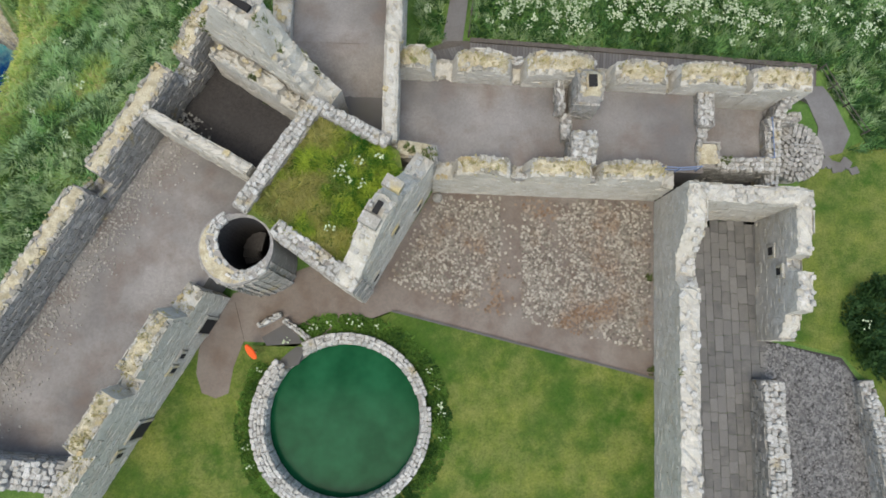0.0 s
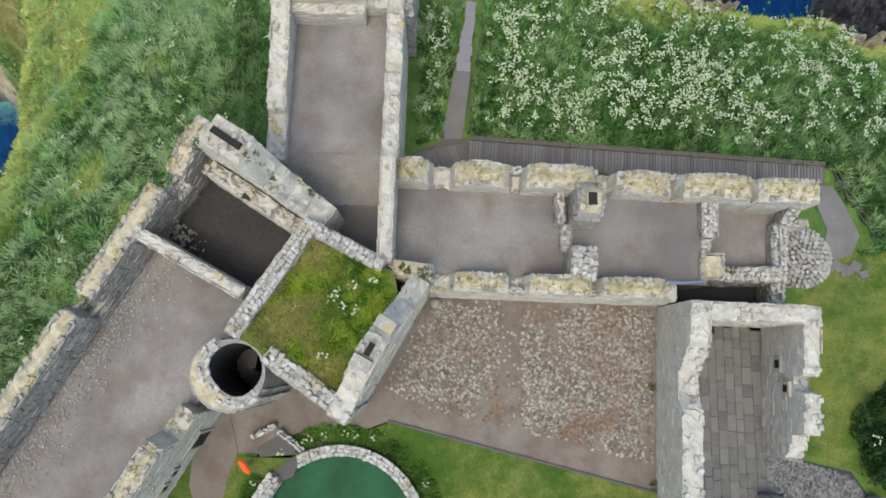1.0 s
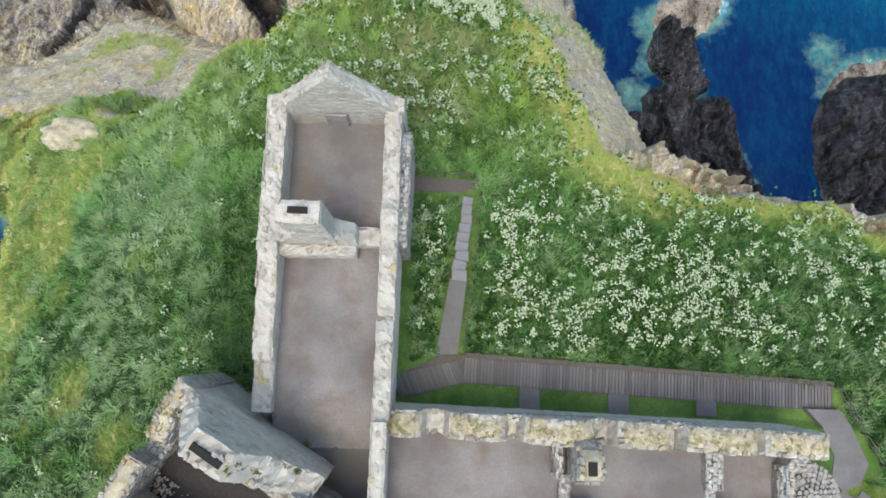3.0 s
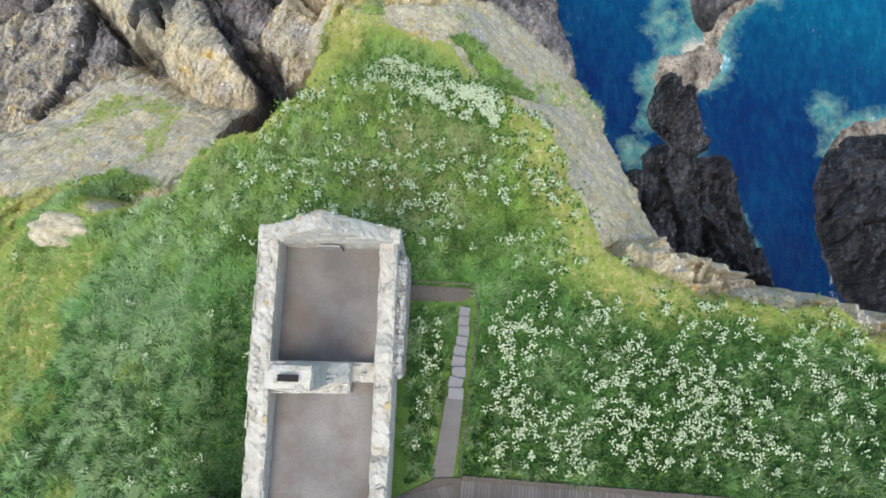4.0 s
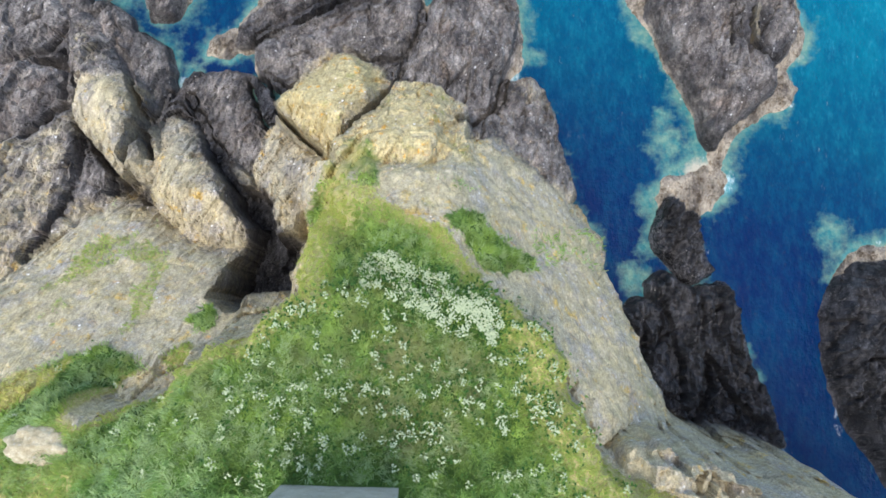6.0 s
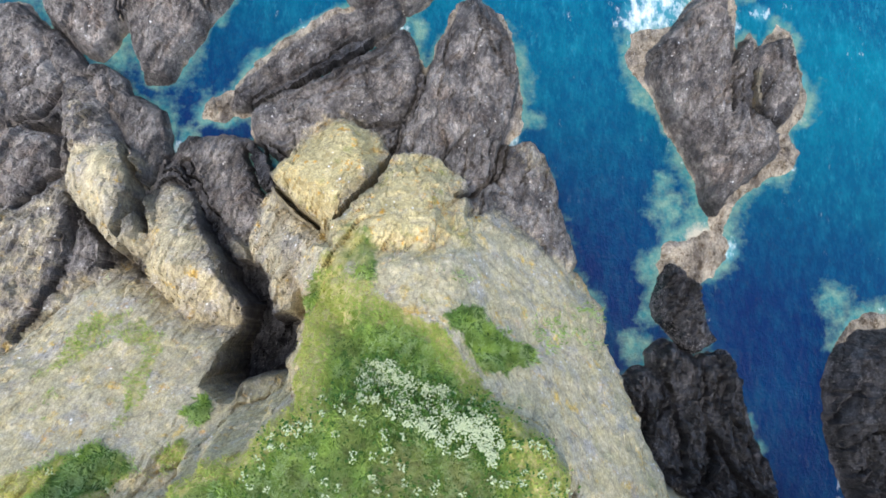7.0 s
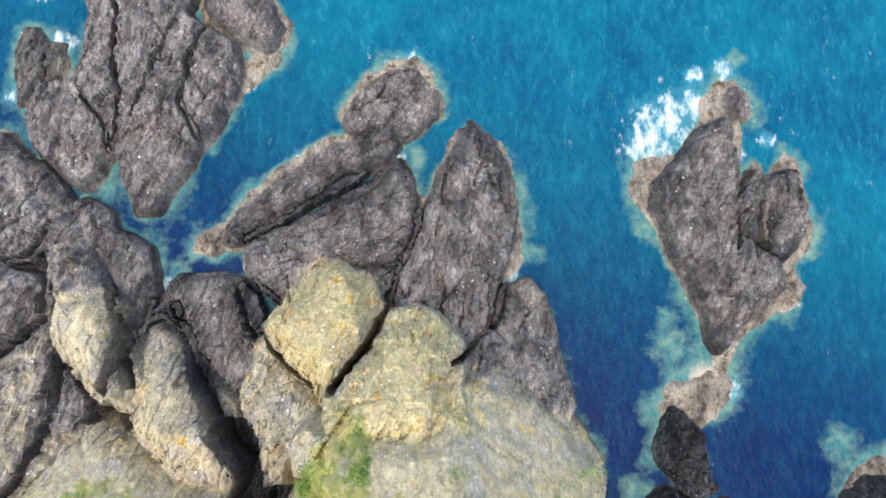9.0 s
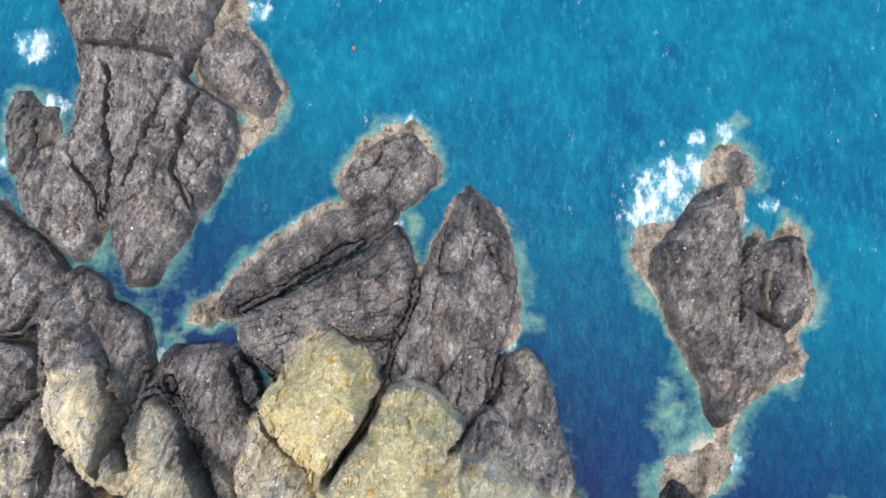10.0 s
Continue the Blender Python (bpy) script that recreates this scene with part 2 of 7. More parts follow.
rock = n.mix(n.ramp(n.math("ADD", weed, n.math("MULTIPLY", n.noise(1.2, 5), 0.6)), 0.7, 1.0), rock, n.mix(n.ramp(n.noise(1.1, 7, 0.8), 0.50, 0.60), (0.315, 0.278, 0.225), (0.115, 0.085, 0.055)))
blotch = n.mix(n.ramp(n.noise(0.42, 8, 0.72, (1.0, 0.5, 1.0), -20), 0.38, 0.60), (0.40, 0.385, 0.395), (1.36, 1.34, 1.30))
rock = n.mix(n.math("SUBTRACT", 1.0, n.math("MULTIPLY", n.math("MAXIMUM", pale, yellow), 0.8)), rock, n.mix(1.0, rock, blotch, "MULTIPLY"))
grain = n.mix(n.ramp(n.noise(3.2, 9, 0.86, (1.3, 0.42, 0.8), -18), 0.41, 0.59), (0.58, 0.57, 0.57), (1.36, 1.35, 1.33))
rock = n.mix(n.math("SUBTRACT", 1.0, n.math("MULTIPLY", n.math("MAXIMUM", pale, weed), 0.5)), rock, n.mix(1.0, rock, grain, "MULTIPLY"))
fine = n.mix(n.ramp(n.noise(8.0, 4, 0.75), 0.38, 0.62), (0.62, 0.61, 0.60), (1.32, 1.31, 1.30))
rock = n.mix(n.math("SUBTRACT", 1.0, n.math("MULTIPLY", pale, 0.55)), rock, n.mix(1.0, rock, fine, "MULTIPLY"))
fleck = n.ramp(n.noise(4.5, 4, 0.7), 0.64, 0.68)
rock = n.mix(n.math("MULTIPLY", n.math("MULTIPLY", fleck, n.math("SUBTRACT", 0.75, n.math("MULTIPLY", pale, 0.6))), n.ramp(n.noise(0.3, 5, 0.65), 0.40, 0.56)), rock, (0.66, 0.63, 0.60))
lime = n.math("MULTIPLY", n.ramp(n.math("ADD", n.cells(1.25), n.math("MULTIPLY", n.noise(3.5, 5, 0.7), 0.6)), 0.45, 0.37), n.ramp(n.noise(0.3, 5, 0.65), 0.50, 0.60))
rock = n.mix(n.math("MULTIPLY", n.math("MULTIPLY", lime, n.math("SUBTRACT", 1.0, wet)), n.math("SUBTRACT", 1.0, weed)), rock, (0.85, 0.83, 0.80))
green = n.mix(n.ramp(n.noise(0.5, 5, 0.65), 0.35, 0.66), (0.058, 0.128, 0.020), (0.140, 0.225, 0.050))
straw = n.mix(n.ramp(n.noise(1.4, 5, 0.65), 0.35, 0.66), (0.38, 0.34, 0.10), (0.60, 0.51, 0.24))
green = n.mix(n.ramp(n.math("ADD", dry, n.math("MULTIPLY", n.noise(1.1, 5), 0.5)), 0.55, 1.0), green, straw)
green = n.mix(n.ramp(n.noise(11, 5, 0.75), 0.3, 0.6), n.mix(0.6, green, (0.012, 0.022, 0.006)), green)
edge = n.ramp(n.math("ADD", turf, n.math("MULTIPLY", n.math("SUBTRACT", n.noise(1.7, 6, 0.7), 0.5), 0.9)), 0.38, 0.62)
n.colour(n.mix(edge, rock, green)).bump(n.math("ADD", grit, n.math("MULTIPLY", n.noise(0.9, 10, 0.75, (1.0, 0.5, 0.7), -20), 1.2)), 0.17, n.math("SUBTRACT", 1.0, n.math("MULTIPLY", pale, 0.55)))
n.put(n.out.inputs["Roughness"], n.math("SUBTRACT", 0.93, n.math("MULTIPLY", wet, 0.66)))
M["headland"] = n.m

# The sea: mask holds shallows, foam and open water.
n = Nodes("sea", 0.22)
shallow, foam, openness = n.split(n.attribute("mask"))[:3]
deep = n.mix(openness, (0.001, 0.012, 0.064), (0.001, 0.107, 0.166))
deep = n.mix(n.ramp(n.noise(0.10, 8, 0.68), 0.36, 0.60), n.mix(0.6, deep, (0.001, 0.030, 0.095)), deep)
deep = n.mix(n.ramp(n.noise(0.9, 6, 0.75, (1.0, 0.45, 1.0), 25), 0.44, 0.70), deep, n.mix(n.math("ADD", n.math("MULTIPLY", openness, 0.22), 0.10), deep, (0.012, 0.22, 0.29)))
bed = n.mix(n.ramp(n.noise(0.9, 5, 0.65), 0.35, 0.65), (0.030, 0.150, 0.165), (0.140, 0.235, 0.185))
# Light on the waves, painted as pale strokes in the water colour.
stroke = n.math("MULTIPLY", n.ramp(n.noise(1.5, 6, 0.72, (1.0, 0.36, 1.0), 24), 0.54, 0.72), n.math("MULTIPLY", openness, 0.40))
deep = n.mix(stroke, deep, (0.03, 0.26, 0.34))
water = n.mix(n.ramp(n.math("ADD", shallow, n.math("MULTIPLY", n.math("SUBTRACT", n.noise(0.8, 5, 0.7), 0.5), 0.8)), 0.35, 0.75), deep, bed)
sand = n.mix(n.noise(1.5, 5), (0.34, 0.32, 0.26), (0.46, 0.41, 0.32))
water = n.mix(n.ramp(n.math("ADD", shallow, n.math("MULTIPLY", n.math("SUBTRACT", n.noise(1.1, 5, 0.7), 0.5), 0.5)), 0.80, 1.0), water, sand)
froth = n.ramp(n.math("ADD", foam, n.math("MULTIPLY", n.math("SUBTRACT", n.noise(0.7, 8, 0.72, (1.0, 0.6, 1.0), 25), 0.5), 2.6)), 0.50, 1.15)
# Glints are painted white by noise, not reflected.
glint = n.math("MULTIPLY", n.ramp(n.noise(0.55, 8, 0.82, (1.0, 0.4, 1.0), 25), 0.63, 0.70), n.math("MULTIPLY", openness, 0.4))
water = n.mix(n.ramp(n.math("ADD", foam, n.math("MULTIPLY", n.math("SUBTRACT", n.noise(0.5, 6, 0.7), 0.5), 1.0)), 0.3, 1.1), water, (0.07, 0.27, 0.33))
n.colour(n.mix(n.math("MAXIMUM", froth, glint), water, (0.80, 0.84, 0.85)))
n.put(n.out.inputs["Roughness"], n.ramp(froth, -0.3, 1.3))
n.out.inputs["Specular IOR Level"].default_value = 0.07
n.bump(n.math("ADD", n.noise(0.8, 5, 0.65, (1.0, 0.5, 1.0), 20), n.math("MULTIPLY", n.noise(3.0, 4), 0.4)), 0.5, 0.5)
M["sea"] = n.m


# ---- building helpers ----
def mesh_object(name, verts, faces, material, smooth=False, parent=None):
    me = bpy.data.meshes.new(name)
    me.from_pydata([tuple(v) for v in verts], [], faces)
    me.materials.append(material)
    if smooth:
        me.shade_smooth()
    me.update()
    ob = new(name, me)
    ob.parent = parent
    return ob


def big_mesh(name, verts, faces, material, smooth=False, parent=None):
    """The same from numpy arrays; all faces have as many corners."""
    verts, faces = np.ascontiguousarray(verts, np.float32), np.ascontiguousarray(faces, np.int32)
    me = bpy.data.meshes.new(name)
    k = faces.shape[1]
    me.vertices.add(len(verts))
    me.vertices.foreach_set("co", verts.ravel())
    me.loops.add(faces.size)
    me.loops.foreach_set("vertex_index", faces.ravel())
    me.polygons.add(len(faces))
    me.polygons.foreach_set("loop_start", np.arange(0, faces.size, k, dtype=np.int32))
    me.polygons.foreach_set("use_smooth", np.full(len(faces), smooth))
    me.materials.append(material)
    me.update(calc_edges=True)
    ob = new(name, me)
    ob.parent = parent
    return ob


def paint(ob, name, rgb):
    layer = ob.data.attributes.new(name, "FLOAT_COLOR", "POINT")
    layer.data.foreach_set("color", np.c_[rgb, np.ones(len(rgb))].astype(np.float32).ravel())


def mixed_tint(count):
    """Greens of a small tuft, one for each corner."""
    k = np.repeat(np.random.default_rng(3).random(count // 3), 3)[:, None]
    return np.array((0.05, 0.16, 0.02)) * (1 - k) + np.array((0.24, 0.34, 0.09)) * k


def part(name, bm, material, parent, label=""):
    me = bpy.data.meshes.new(name)
    bm.to_mesh(me)
    bm.free()
    me.materials.append(material)
    ob = new(name, me)
    ob.parent = parent
    return tagged(ob, label)


def hash2(i, j, s):
    k = (i * 374761393 + j * 668265263 + s * 974634777) & 0xFFFFFFFF
    k = ((k ^ (k >> 13)) * 1274126177) & 0xFFFFFFFF
    return ((k ^ (k >> 16)) & 0xFFFF) / 65535.0


def vnoise(x, y, s=0):
    i, j = np.floor(x).astype(np.int64), np.floor(y).astype(np.int64)
    u, v = x - i, y - j
    u, v = u * u * (3 - 2 * u), v * v * (3 - 2 * v)
    low = hash2(i, j, s) * (1 - u) + hash2(i + 1, j, s) * u
    high = hash2(i, j + 1, s) * (1 - u) + hash2(i + 1, j + 1, s) * u
    return 2 * (low * (1 - v) + high * v) - 1


def fbm(x, y, s=0, octaves=4):
    return sum(vnoise(x * 2**k, y * 2**k, s + 17 * k) / 2**k for k in range(octaves)) / 1.8


def cells(x, y, s=0):
    """Distance to the nearest seed, the gap to the second, and a random number and tilt of the nearest cell."""
    i0, j0 = np.floor(x).astype(np.int64), np.floor(y).astype(np.int64)
    f1, f2 = np.full(x.shape, 9.0), np.full(x.shape, 9.0)
    ident, tilt = np.zeros(x.shape), np.zeros(x.shape)
    for di in (-1, 0, 1):
        for dj in (-1, 0, 1):
            i, j = i0 + di, j0 + dj
            px, py = x - i - hash2(i, j, s), y - j - hash2(i, j, s + 5)
            d = np.hypot(px, py)
            near = d < f1
            f2 = np.where(near, f1, np.minimum(f2, d))
            r = hash2(i, j, s + 9)
            ident = np.where(near, r, ident)
            tilt = np.where(near, px * (hash2(i, j, s + 11) - 0.5) + py * (hash2(i, j, s + 13) - 0.5), tilt)
            f1 = np.where(near, d, f1)
    return f1, f2 - f1, ident, 2 * tilt


def inside(poly, x, y):
    """Signed distance to the outline, positive inside."""
    d2, sign = np.full(x.shape, 1e12), np.ones(x.shape)
    for (ax, ay), (bx, by) in zip(poly, poly[1:] + poly[:1]):
        ex, ey, wx, wy = bx - ax, by - ay, x - ax, y - ay
        k = np.clip((wx * ex + wy * ey) / (ex * ex + ey * ey + 1e-12), 0, 1)
        d2 = np.minimum(d2, (wx - ex * k) ** 2 + (wy - ey * k) ** 2)
        c1, c2, c3 = y >= ay, y < by, ex * wy > ey * wx
        sign = np.where((c1 & c2 & c3) | (~c1 & ~c2 & ~c3), -sign, sign)
    return -sign * np.sqrt(d2)


def step(x, low, high):
    k = np.clip((x - low) / (high - low), 0, 1)
    return k * k * (3 - 2 * k)


# ---- headland and rocks ----
RIM = [(50, -45), (50, 10), (42, 21), (33.3, 24.4), (28.6, 26.2), (24.7, 26.3), (22.6, 26.9), (19.6, 27.0), (17, 27.4), (14.4, 28.6), (11.8, 30.6),
       (10.6, 33.5), (9.4, 36.6), (8.3, 39), (6.6, 41.1), (4.4, 42.6), (2.6, 44.6), (0.6, 47), (-2, 48.3), (-4.8, 49), (-7.2, 49.6), (-9.2, 47.4), (-8.9, 44.6), (-8.3, 40.9), (-9.7, 38.9), (-11.3, 37.6),
       (-14.8, 37.0), (-16.4, 36.0), (-16.6, 34.0), (-18.5, 32.6), (-20.5, 31.5), (-22.8, 32), (-25.8, 33), (-28.5, 31.5), (-30.5, 28), (-29.3, 23),
       (-27.3, 14), (-27, 5), (-29, -10), (-34, -45)]


def plateau(x, y):
    """The turf's height: level at the courtyard, falling away to the north, west and east."""
    z = -0.5 * step(y, 11.9, 12.6) - 0.15 * np.maximum(0, y - 15) - 1.1 * np.maximum(0, y - 41)
    z = z - 0.28 * np.maximum(0, -13 - x) * step(y, 6, 18)
    z = z - 0.08 * np.maximum(0, x - 8) * step(y, 16, 24)
    return z


class Rock:
    """A rock mass: outline, height and slope of its top, height of its foot, width of its flanks, growth on it.
    planes: further slopes (height, slope in x and y, place) that cut the top down. bevel: how far a block's rounded edge drops."""

    def __init__(self, outline, top, slope=(0, 0), foot=-36.0, soft=1.0, dome=0.0, pale=0.0, yellow=0.0, wet=0.0, strike=-20, planes=(), bevel=0.0, skirt=0.8):
        self.outline, self.top, self.slope, self.foot, self.soft, self.dome = outline, top, slope, foot, soft, dome
        self.pale, self.yellow, self.wet, self.strike, self.planes, self.bevel, self.skirt = pale, yellow, wet, strike, planes, bevel, skirt
        self.mid = np.mean(outline, 0)

    def height(self, x, y):
        d = inside(self.outline, x, y) + (-0.6 if self.wet < -0.5 else 0.6 if self.foot == -34.2 else 0.0)
        top = self.top + self.slope[0] * (x - self.mid[0]) + self.slope[1] * (y - self.mid[1])
        if self.planes:
            top = np.minimum.reduce([z + sx * (x - px) + sy * (y - py) for z, sx, sy, px, py in self.planes] + [top])
        ramp = np.clip((d + 0.3) / self.soft, 0, 1)
        rise = 0.35 * step(ramp, 0, 1) + 0.65 * ramp
        shelf = SEA + 0.30 + 0.12 * np.clip(d, 0, 2) - 0.5 * np.maximum(0, -d - 0.35)
        swell = self.dome * step(d / 3.5, 0, 1)
        if self.bevel:  # a rounded shoulder, then a skirt that leans on its neighbours
            return np.maximum(top - self.bevel * (1 - rise) - np.where(d < -0.3, 0.55 * (-d - 0.3), 0) - 5.0 * np.maximum(0, -d - self.skirt) + swell, shelf if self.foot < -34.9 else -99), d
        return np.maximum(self.foot - 0.6 * np.maximum(0, -d - 0.6) + (top - self.foot) * rise + swell, shelf if self.foot < -34.9 else -99), d


HEADLAND = []
# the pale shoulder below the turf
HEADLAND.append(Rock([(-6.5, 56.6), (-5, 55.4), (-2.3, 54.6), (2.4, 55.6), (5, 57.7), (7.9, 59.9), (12.5, 58.6), (15, 55.8), (16.2, 54.2), (17.7, 52.4), (19, 50.7), (19.1, 48.4), (18.4, 46.7), (19.5, 43.9), (20.3, 41.1), (21, 37.8), (22.4, 35), (23.4, 30), (22, 27.5), (14.5, 30), (11, 34), (1, 39), (-5, 42.7), (-8.7, 46.1), (-9.4, 47.4), (-10, 49.4), (-11, 51.8), (-10.5, 52.9), (-9.4, 53.3), (-7.9, 52.9), (-6.9, 54.1)],
    -10.36, (-0.05, -0.78), -35, 3.0, 0.2, pale=0.95, yellow=0.42, bevel=1.6, skirt=0.7, planes=[(-12.0, -1.0, -0.78, 5.9, 45.3), (-11.5, 1.2, 0.0, -6.0, 48.0)]))
# the two yellow bluffs
HEADLAND.append(Rock([(-7.1, 56.6), (-6.5, 58.4), (-5.3, 60), (-4, 61.9), (-2.8, 63.4), (-0.9, 63.8), (0.7, 62.8), (2.2, 61.6), (2.1, 59.6), (1.8, 58), (2.3, 55.6), (-0.4, 53.7), (-4.1, 53.6), (-6.5, 54.4)],
    -18.41, (0, -0.78), -33, 1.6, 0.6, pale=0.9, yellow=0.62, bevel=1.3, skirt=1.6))
HEADLAND.append(Rock([(-15.8, 62.9), (-14.6, 65.1), (-13.6, 66.8), (-12, 69.2), (-9.8, 71.1), (-7.1, 69), (-5.9, 67), (-4.9, 64.4), (-4.8, 62.3), (-5.5, 60.9), (-6.6, 59), (-7.4, 57.5), (-8, 56.5), (-9.7, 57.5), (-11.5, 58.8), (-13.1, 59.8), (-14.8, 61.4)],
    -23.15, (0.15, -0.8), -33, 2.2, 0.9, pale=0.9, yellow=0.7, bevel=2.2, skirt=0.9, planes=[(-20.7, 0.1, 0.1, -9.5, 60.0)]))
# the grey spur and its washed eastern edge
HEADLAND.append(Rock([(4.3, 87.2), (5.3, 86.2), (7, 84.5), (8, 82.7), (8.8, 80.3), (9.3, 77.5), (9, 74.8), (8.4, 72.1), (7.6, 69.5), (7.2, 66.9), (6.8, 63.8), (5.1, 61.9), (2.7, 62.1), (0.9, 63.2), (-0.9, 64.2), (-3, 63.9), (-4.1, 66), (-3.7, 68.5), (-2.3, 71.4), (-0.9, 74.2), (-0.2, 76.2), (0.4, 79.2), (1.6, 82.1), (2.8, 84.7)],
    -30.35, (-0.04, -0.16), -35, 1.0, 0.7, pale=0.12, wet=0.1, strike=-12, bevel=0.7, skirt=0.4))
HEADLAND.append(Rock([(9, 80.8), (9.8, 78.1), (10.4, 74.8), (10.2, 72.1), (9.4, 70.1), (8.2, 69.1), (7.8, 71.4), (8, 74.7), (8.4, 77.4)],
    -33.2, (0, 0), -35, 0.8, 0.12, wet=-0.8))
HEADLAND.append(Rock([(6.7, 63.7), (7.4, 64.9), (9, 65.8), (8.9, 67.4), (11.1, 68.6), (12.4, 67.4), (13.4, 64.9), (14.2, 61.8), (14.7, 58.7), (15.7, 55.8), (14.7, 54.1), (11, 54.6), (7.4, 55.6), (4.4, 57.1), (2.7, 59.9), (4.4, 61.7)],
    -28.54, (-0.35, -0.3), -35, 1.2, 0.5, pale=0.45, yellow=0.12, wet=0.03, bevel=0.8, skirt=0.9))
# slabs tilted beside the inlet
HEADLAND.append(Rock([(-19.9, 71), (-18.2, 72.6), (-15.8, 73.7), (-13.7, 75.1), (-11, 76.7), (-8, 78.4), (-5.5, 80.4), (-4, 81.8), (-2.6, 80.3), (-2, 77.6), (-1.8, 75.6), (-2.6, 72.9), (-3.7, 70.4), (-4.2, 67.7), (-5.4, 65.2), (-7.3, 69.2), (-10, 71), (-12.3, 69.4), (-14, 67.4), (-15.3, 65.5), (-16.9, 66.4), (-18.6, 67.6), (-19.6, 69.2)],
    -30.87, (0.03, -0.1), -35, 0.9, 0.5, pale=0.22, wet=0.12, strike=-58, bevel=0.6, skirt=0.4))
HEADLAND.append(Rock([(-22.5, 73.5), (-21.4, 75.4), (-18.7, 77.5), (-16.4, 79.8), (-13.4, 82), (-10.3, 83.9), (-8.4, 85), (-6.8, 85.8), (-4.6, 86.3), (-4.2, 84.5), (-5, 83), (-7.5, 81.1), (-10.6, 79.2), (-13.4, 77.7), (-16.3, 75.3), (-19, 73.5), (-21.4, 72.1), (-22.3, 71.8)],
    -31.81, (0.01, -0.03), -35, 0.7, 0.4, wet=0.15, strike=-58, bevel=0.5, skirt=0.3))
HEADLAND.append(Rock([(-23, 73.7), (-22.1, 76.1), (-19.6, 78.4), (-17.4, 80.8), (-14.4, 83.1), (-11.1, 85.1), (-8.6, 86.2), (-7.9, 85.3), (-10.4, 83.9), (-13.5, 81.9), (-16.6, 79.7), (-19, 77.3), (-21.7, 75.1)],
    -33.2, (0, 0), -35, 0.7, 0.1, wet=-0.8))
HEADLAND.append(Rock([(-26.2, 71.1), (-25.6, 72.8), (-23.5, 73.6), (-22.3, 72.8), (-22.7, 71.7), (-23.8, 70.7)],
    -33.0, (0, 0), -35, 0.7, 0.2, wet=-0.8))
# the rocks below the western slope
HEADLAND.append(Rock([(-37, 43.5), (-36.6, 46.6), (-36.5, 49.2), (-36.5, 50.9), (-35.4, 52.3), (-34.8, 53.8), (-32.6, 53.6), (-29, 51.2), (-26.4, 49.5), (-23.8, 47.4), (-20.7, 46.4), (-18.6, 45.6), (-17.2, 44.2), (-15.1, 42.3), (-12.5, 40.2), (-12.9, 37.2), (-21.8, 34), (-37.4, 31.1), (-45.2, 34.8)],
    -22.57, (0.03, -0.95), -33, 1.6, 0.3, pale=0.92, yellow=0.42, bevel=1.0, skirt=1.6))
HEADLAND.append(Rock([(-29.2, 56), (-30.7, 60.4), (-30.4, 63.2), (-28.8, 63.9), (-26.3, 61.8), (-23.8, 58.9), (-21.4, 56.6), (-19.5, 54.9), (-17.6, 52.5), (-16.6, 50.6), (-16.7, 48.2), (-18.1, 47.1), (-20.6, 47), (-23.1, 48.2), (-25.1, 50.1), (-26.8, 51.1), (-28.2, 53.6)],
    -25.62, (0.05, -0.7), -32.5, 1.6, 0.8, pale=0.66, yellow=0.3, bevel=1.7, skirt=0.6, planes=[(-24.6, 0.1, 0.12, -24.4, 52.0)]))
HEADLAND.append(Rock([(-41, 73), (-40, 74.3), (-38.7, 73.5), (-37.4, 70.8), (-35, 67.7), (-33.1, 65.6), (-31.3, 62.4), (-31.4, 59.5), (-33.9, 60.6), (-37.2, 63.4), (-39.3, 67.6), (-40.6, 70.7)],
    -28.4, (0.0, -0.35), -34, 1.0, 0.5, pale=0.35, yellow=0.1, bevel=1.1, skirt=0.35))
HEADLAND.append(Rock([(-37.4, 64), (-35.7, 65.3), (-33.6, 65.8), (-32, 64.7), (-31.1, 62.4), (-30.1, 59.6), (-28.5, 56.3), (-28.5, 54.3), (-30.6, 54.4), (-32.2, 55.5), (-33.5, 57.1), (-35.2, 58.7), (-36.8, 60.3), (-37.4, 62.1)],
    -25.84, (0.0, -0.1), -32, 1.6, 0.8, pale=0.95, yellow=0.35, bevel=1.6, skirt=0.5))
HEADLAND.append(Rock([(-39.3, 74.8), (-38.6, 76.2), (-35.8, 74.7), (-34.8, 72.8), (-32.9, 72.1), (-31.1, 70.8), (-30, 67.7), (-29.8, 65.2), (-30.6, 62.7), (-31.2, 59.5), (-32, 60.2), (-33, 62.8), (-34.3, 65.8), (-36.2, 68.2), (-38.2, 71.2)],
    -30.92, (0.05, -0.08), -34.5, 0.8, 0.5, pale=0.08, wet=0.1, bevel=0.9, skirt=0.3))
HEADLAND.append(Rock([(-30, 63.1), (-29.6, 64.2), (-28.2, 66.7), (-27.1, 68), (-23.5, 68.3), (-20.7, 67.7), (-20, 65.9), (-19.2, 63.3), (-17.5, 62.8), (-18.2, 60.9), (-18.4, 57.4), (-17.8, 53.8), (-19.1, 53.5), (-20.7, 54.8), (-22.3, 56.6), (-24.4, 58.9), (-26.2, 61.8), (-28.3, 63.8)],
    -30.87, (0.02, -0.12), -34, 0.8, 0.5, pale=0.08, wet=0.16, bevel=0.8, skirt=0.4))
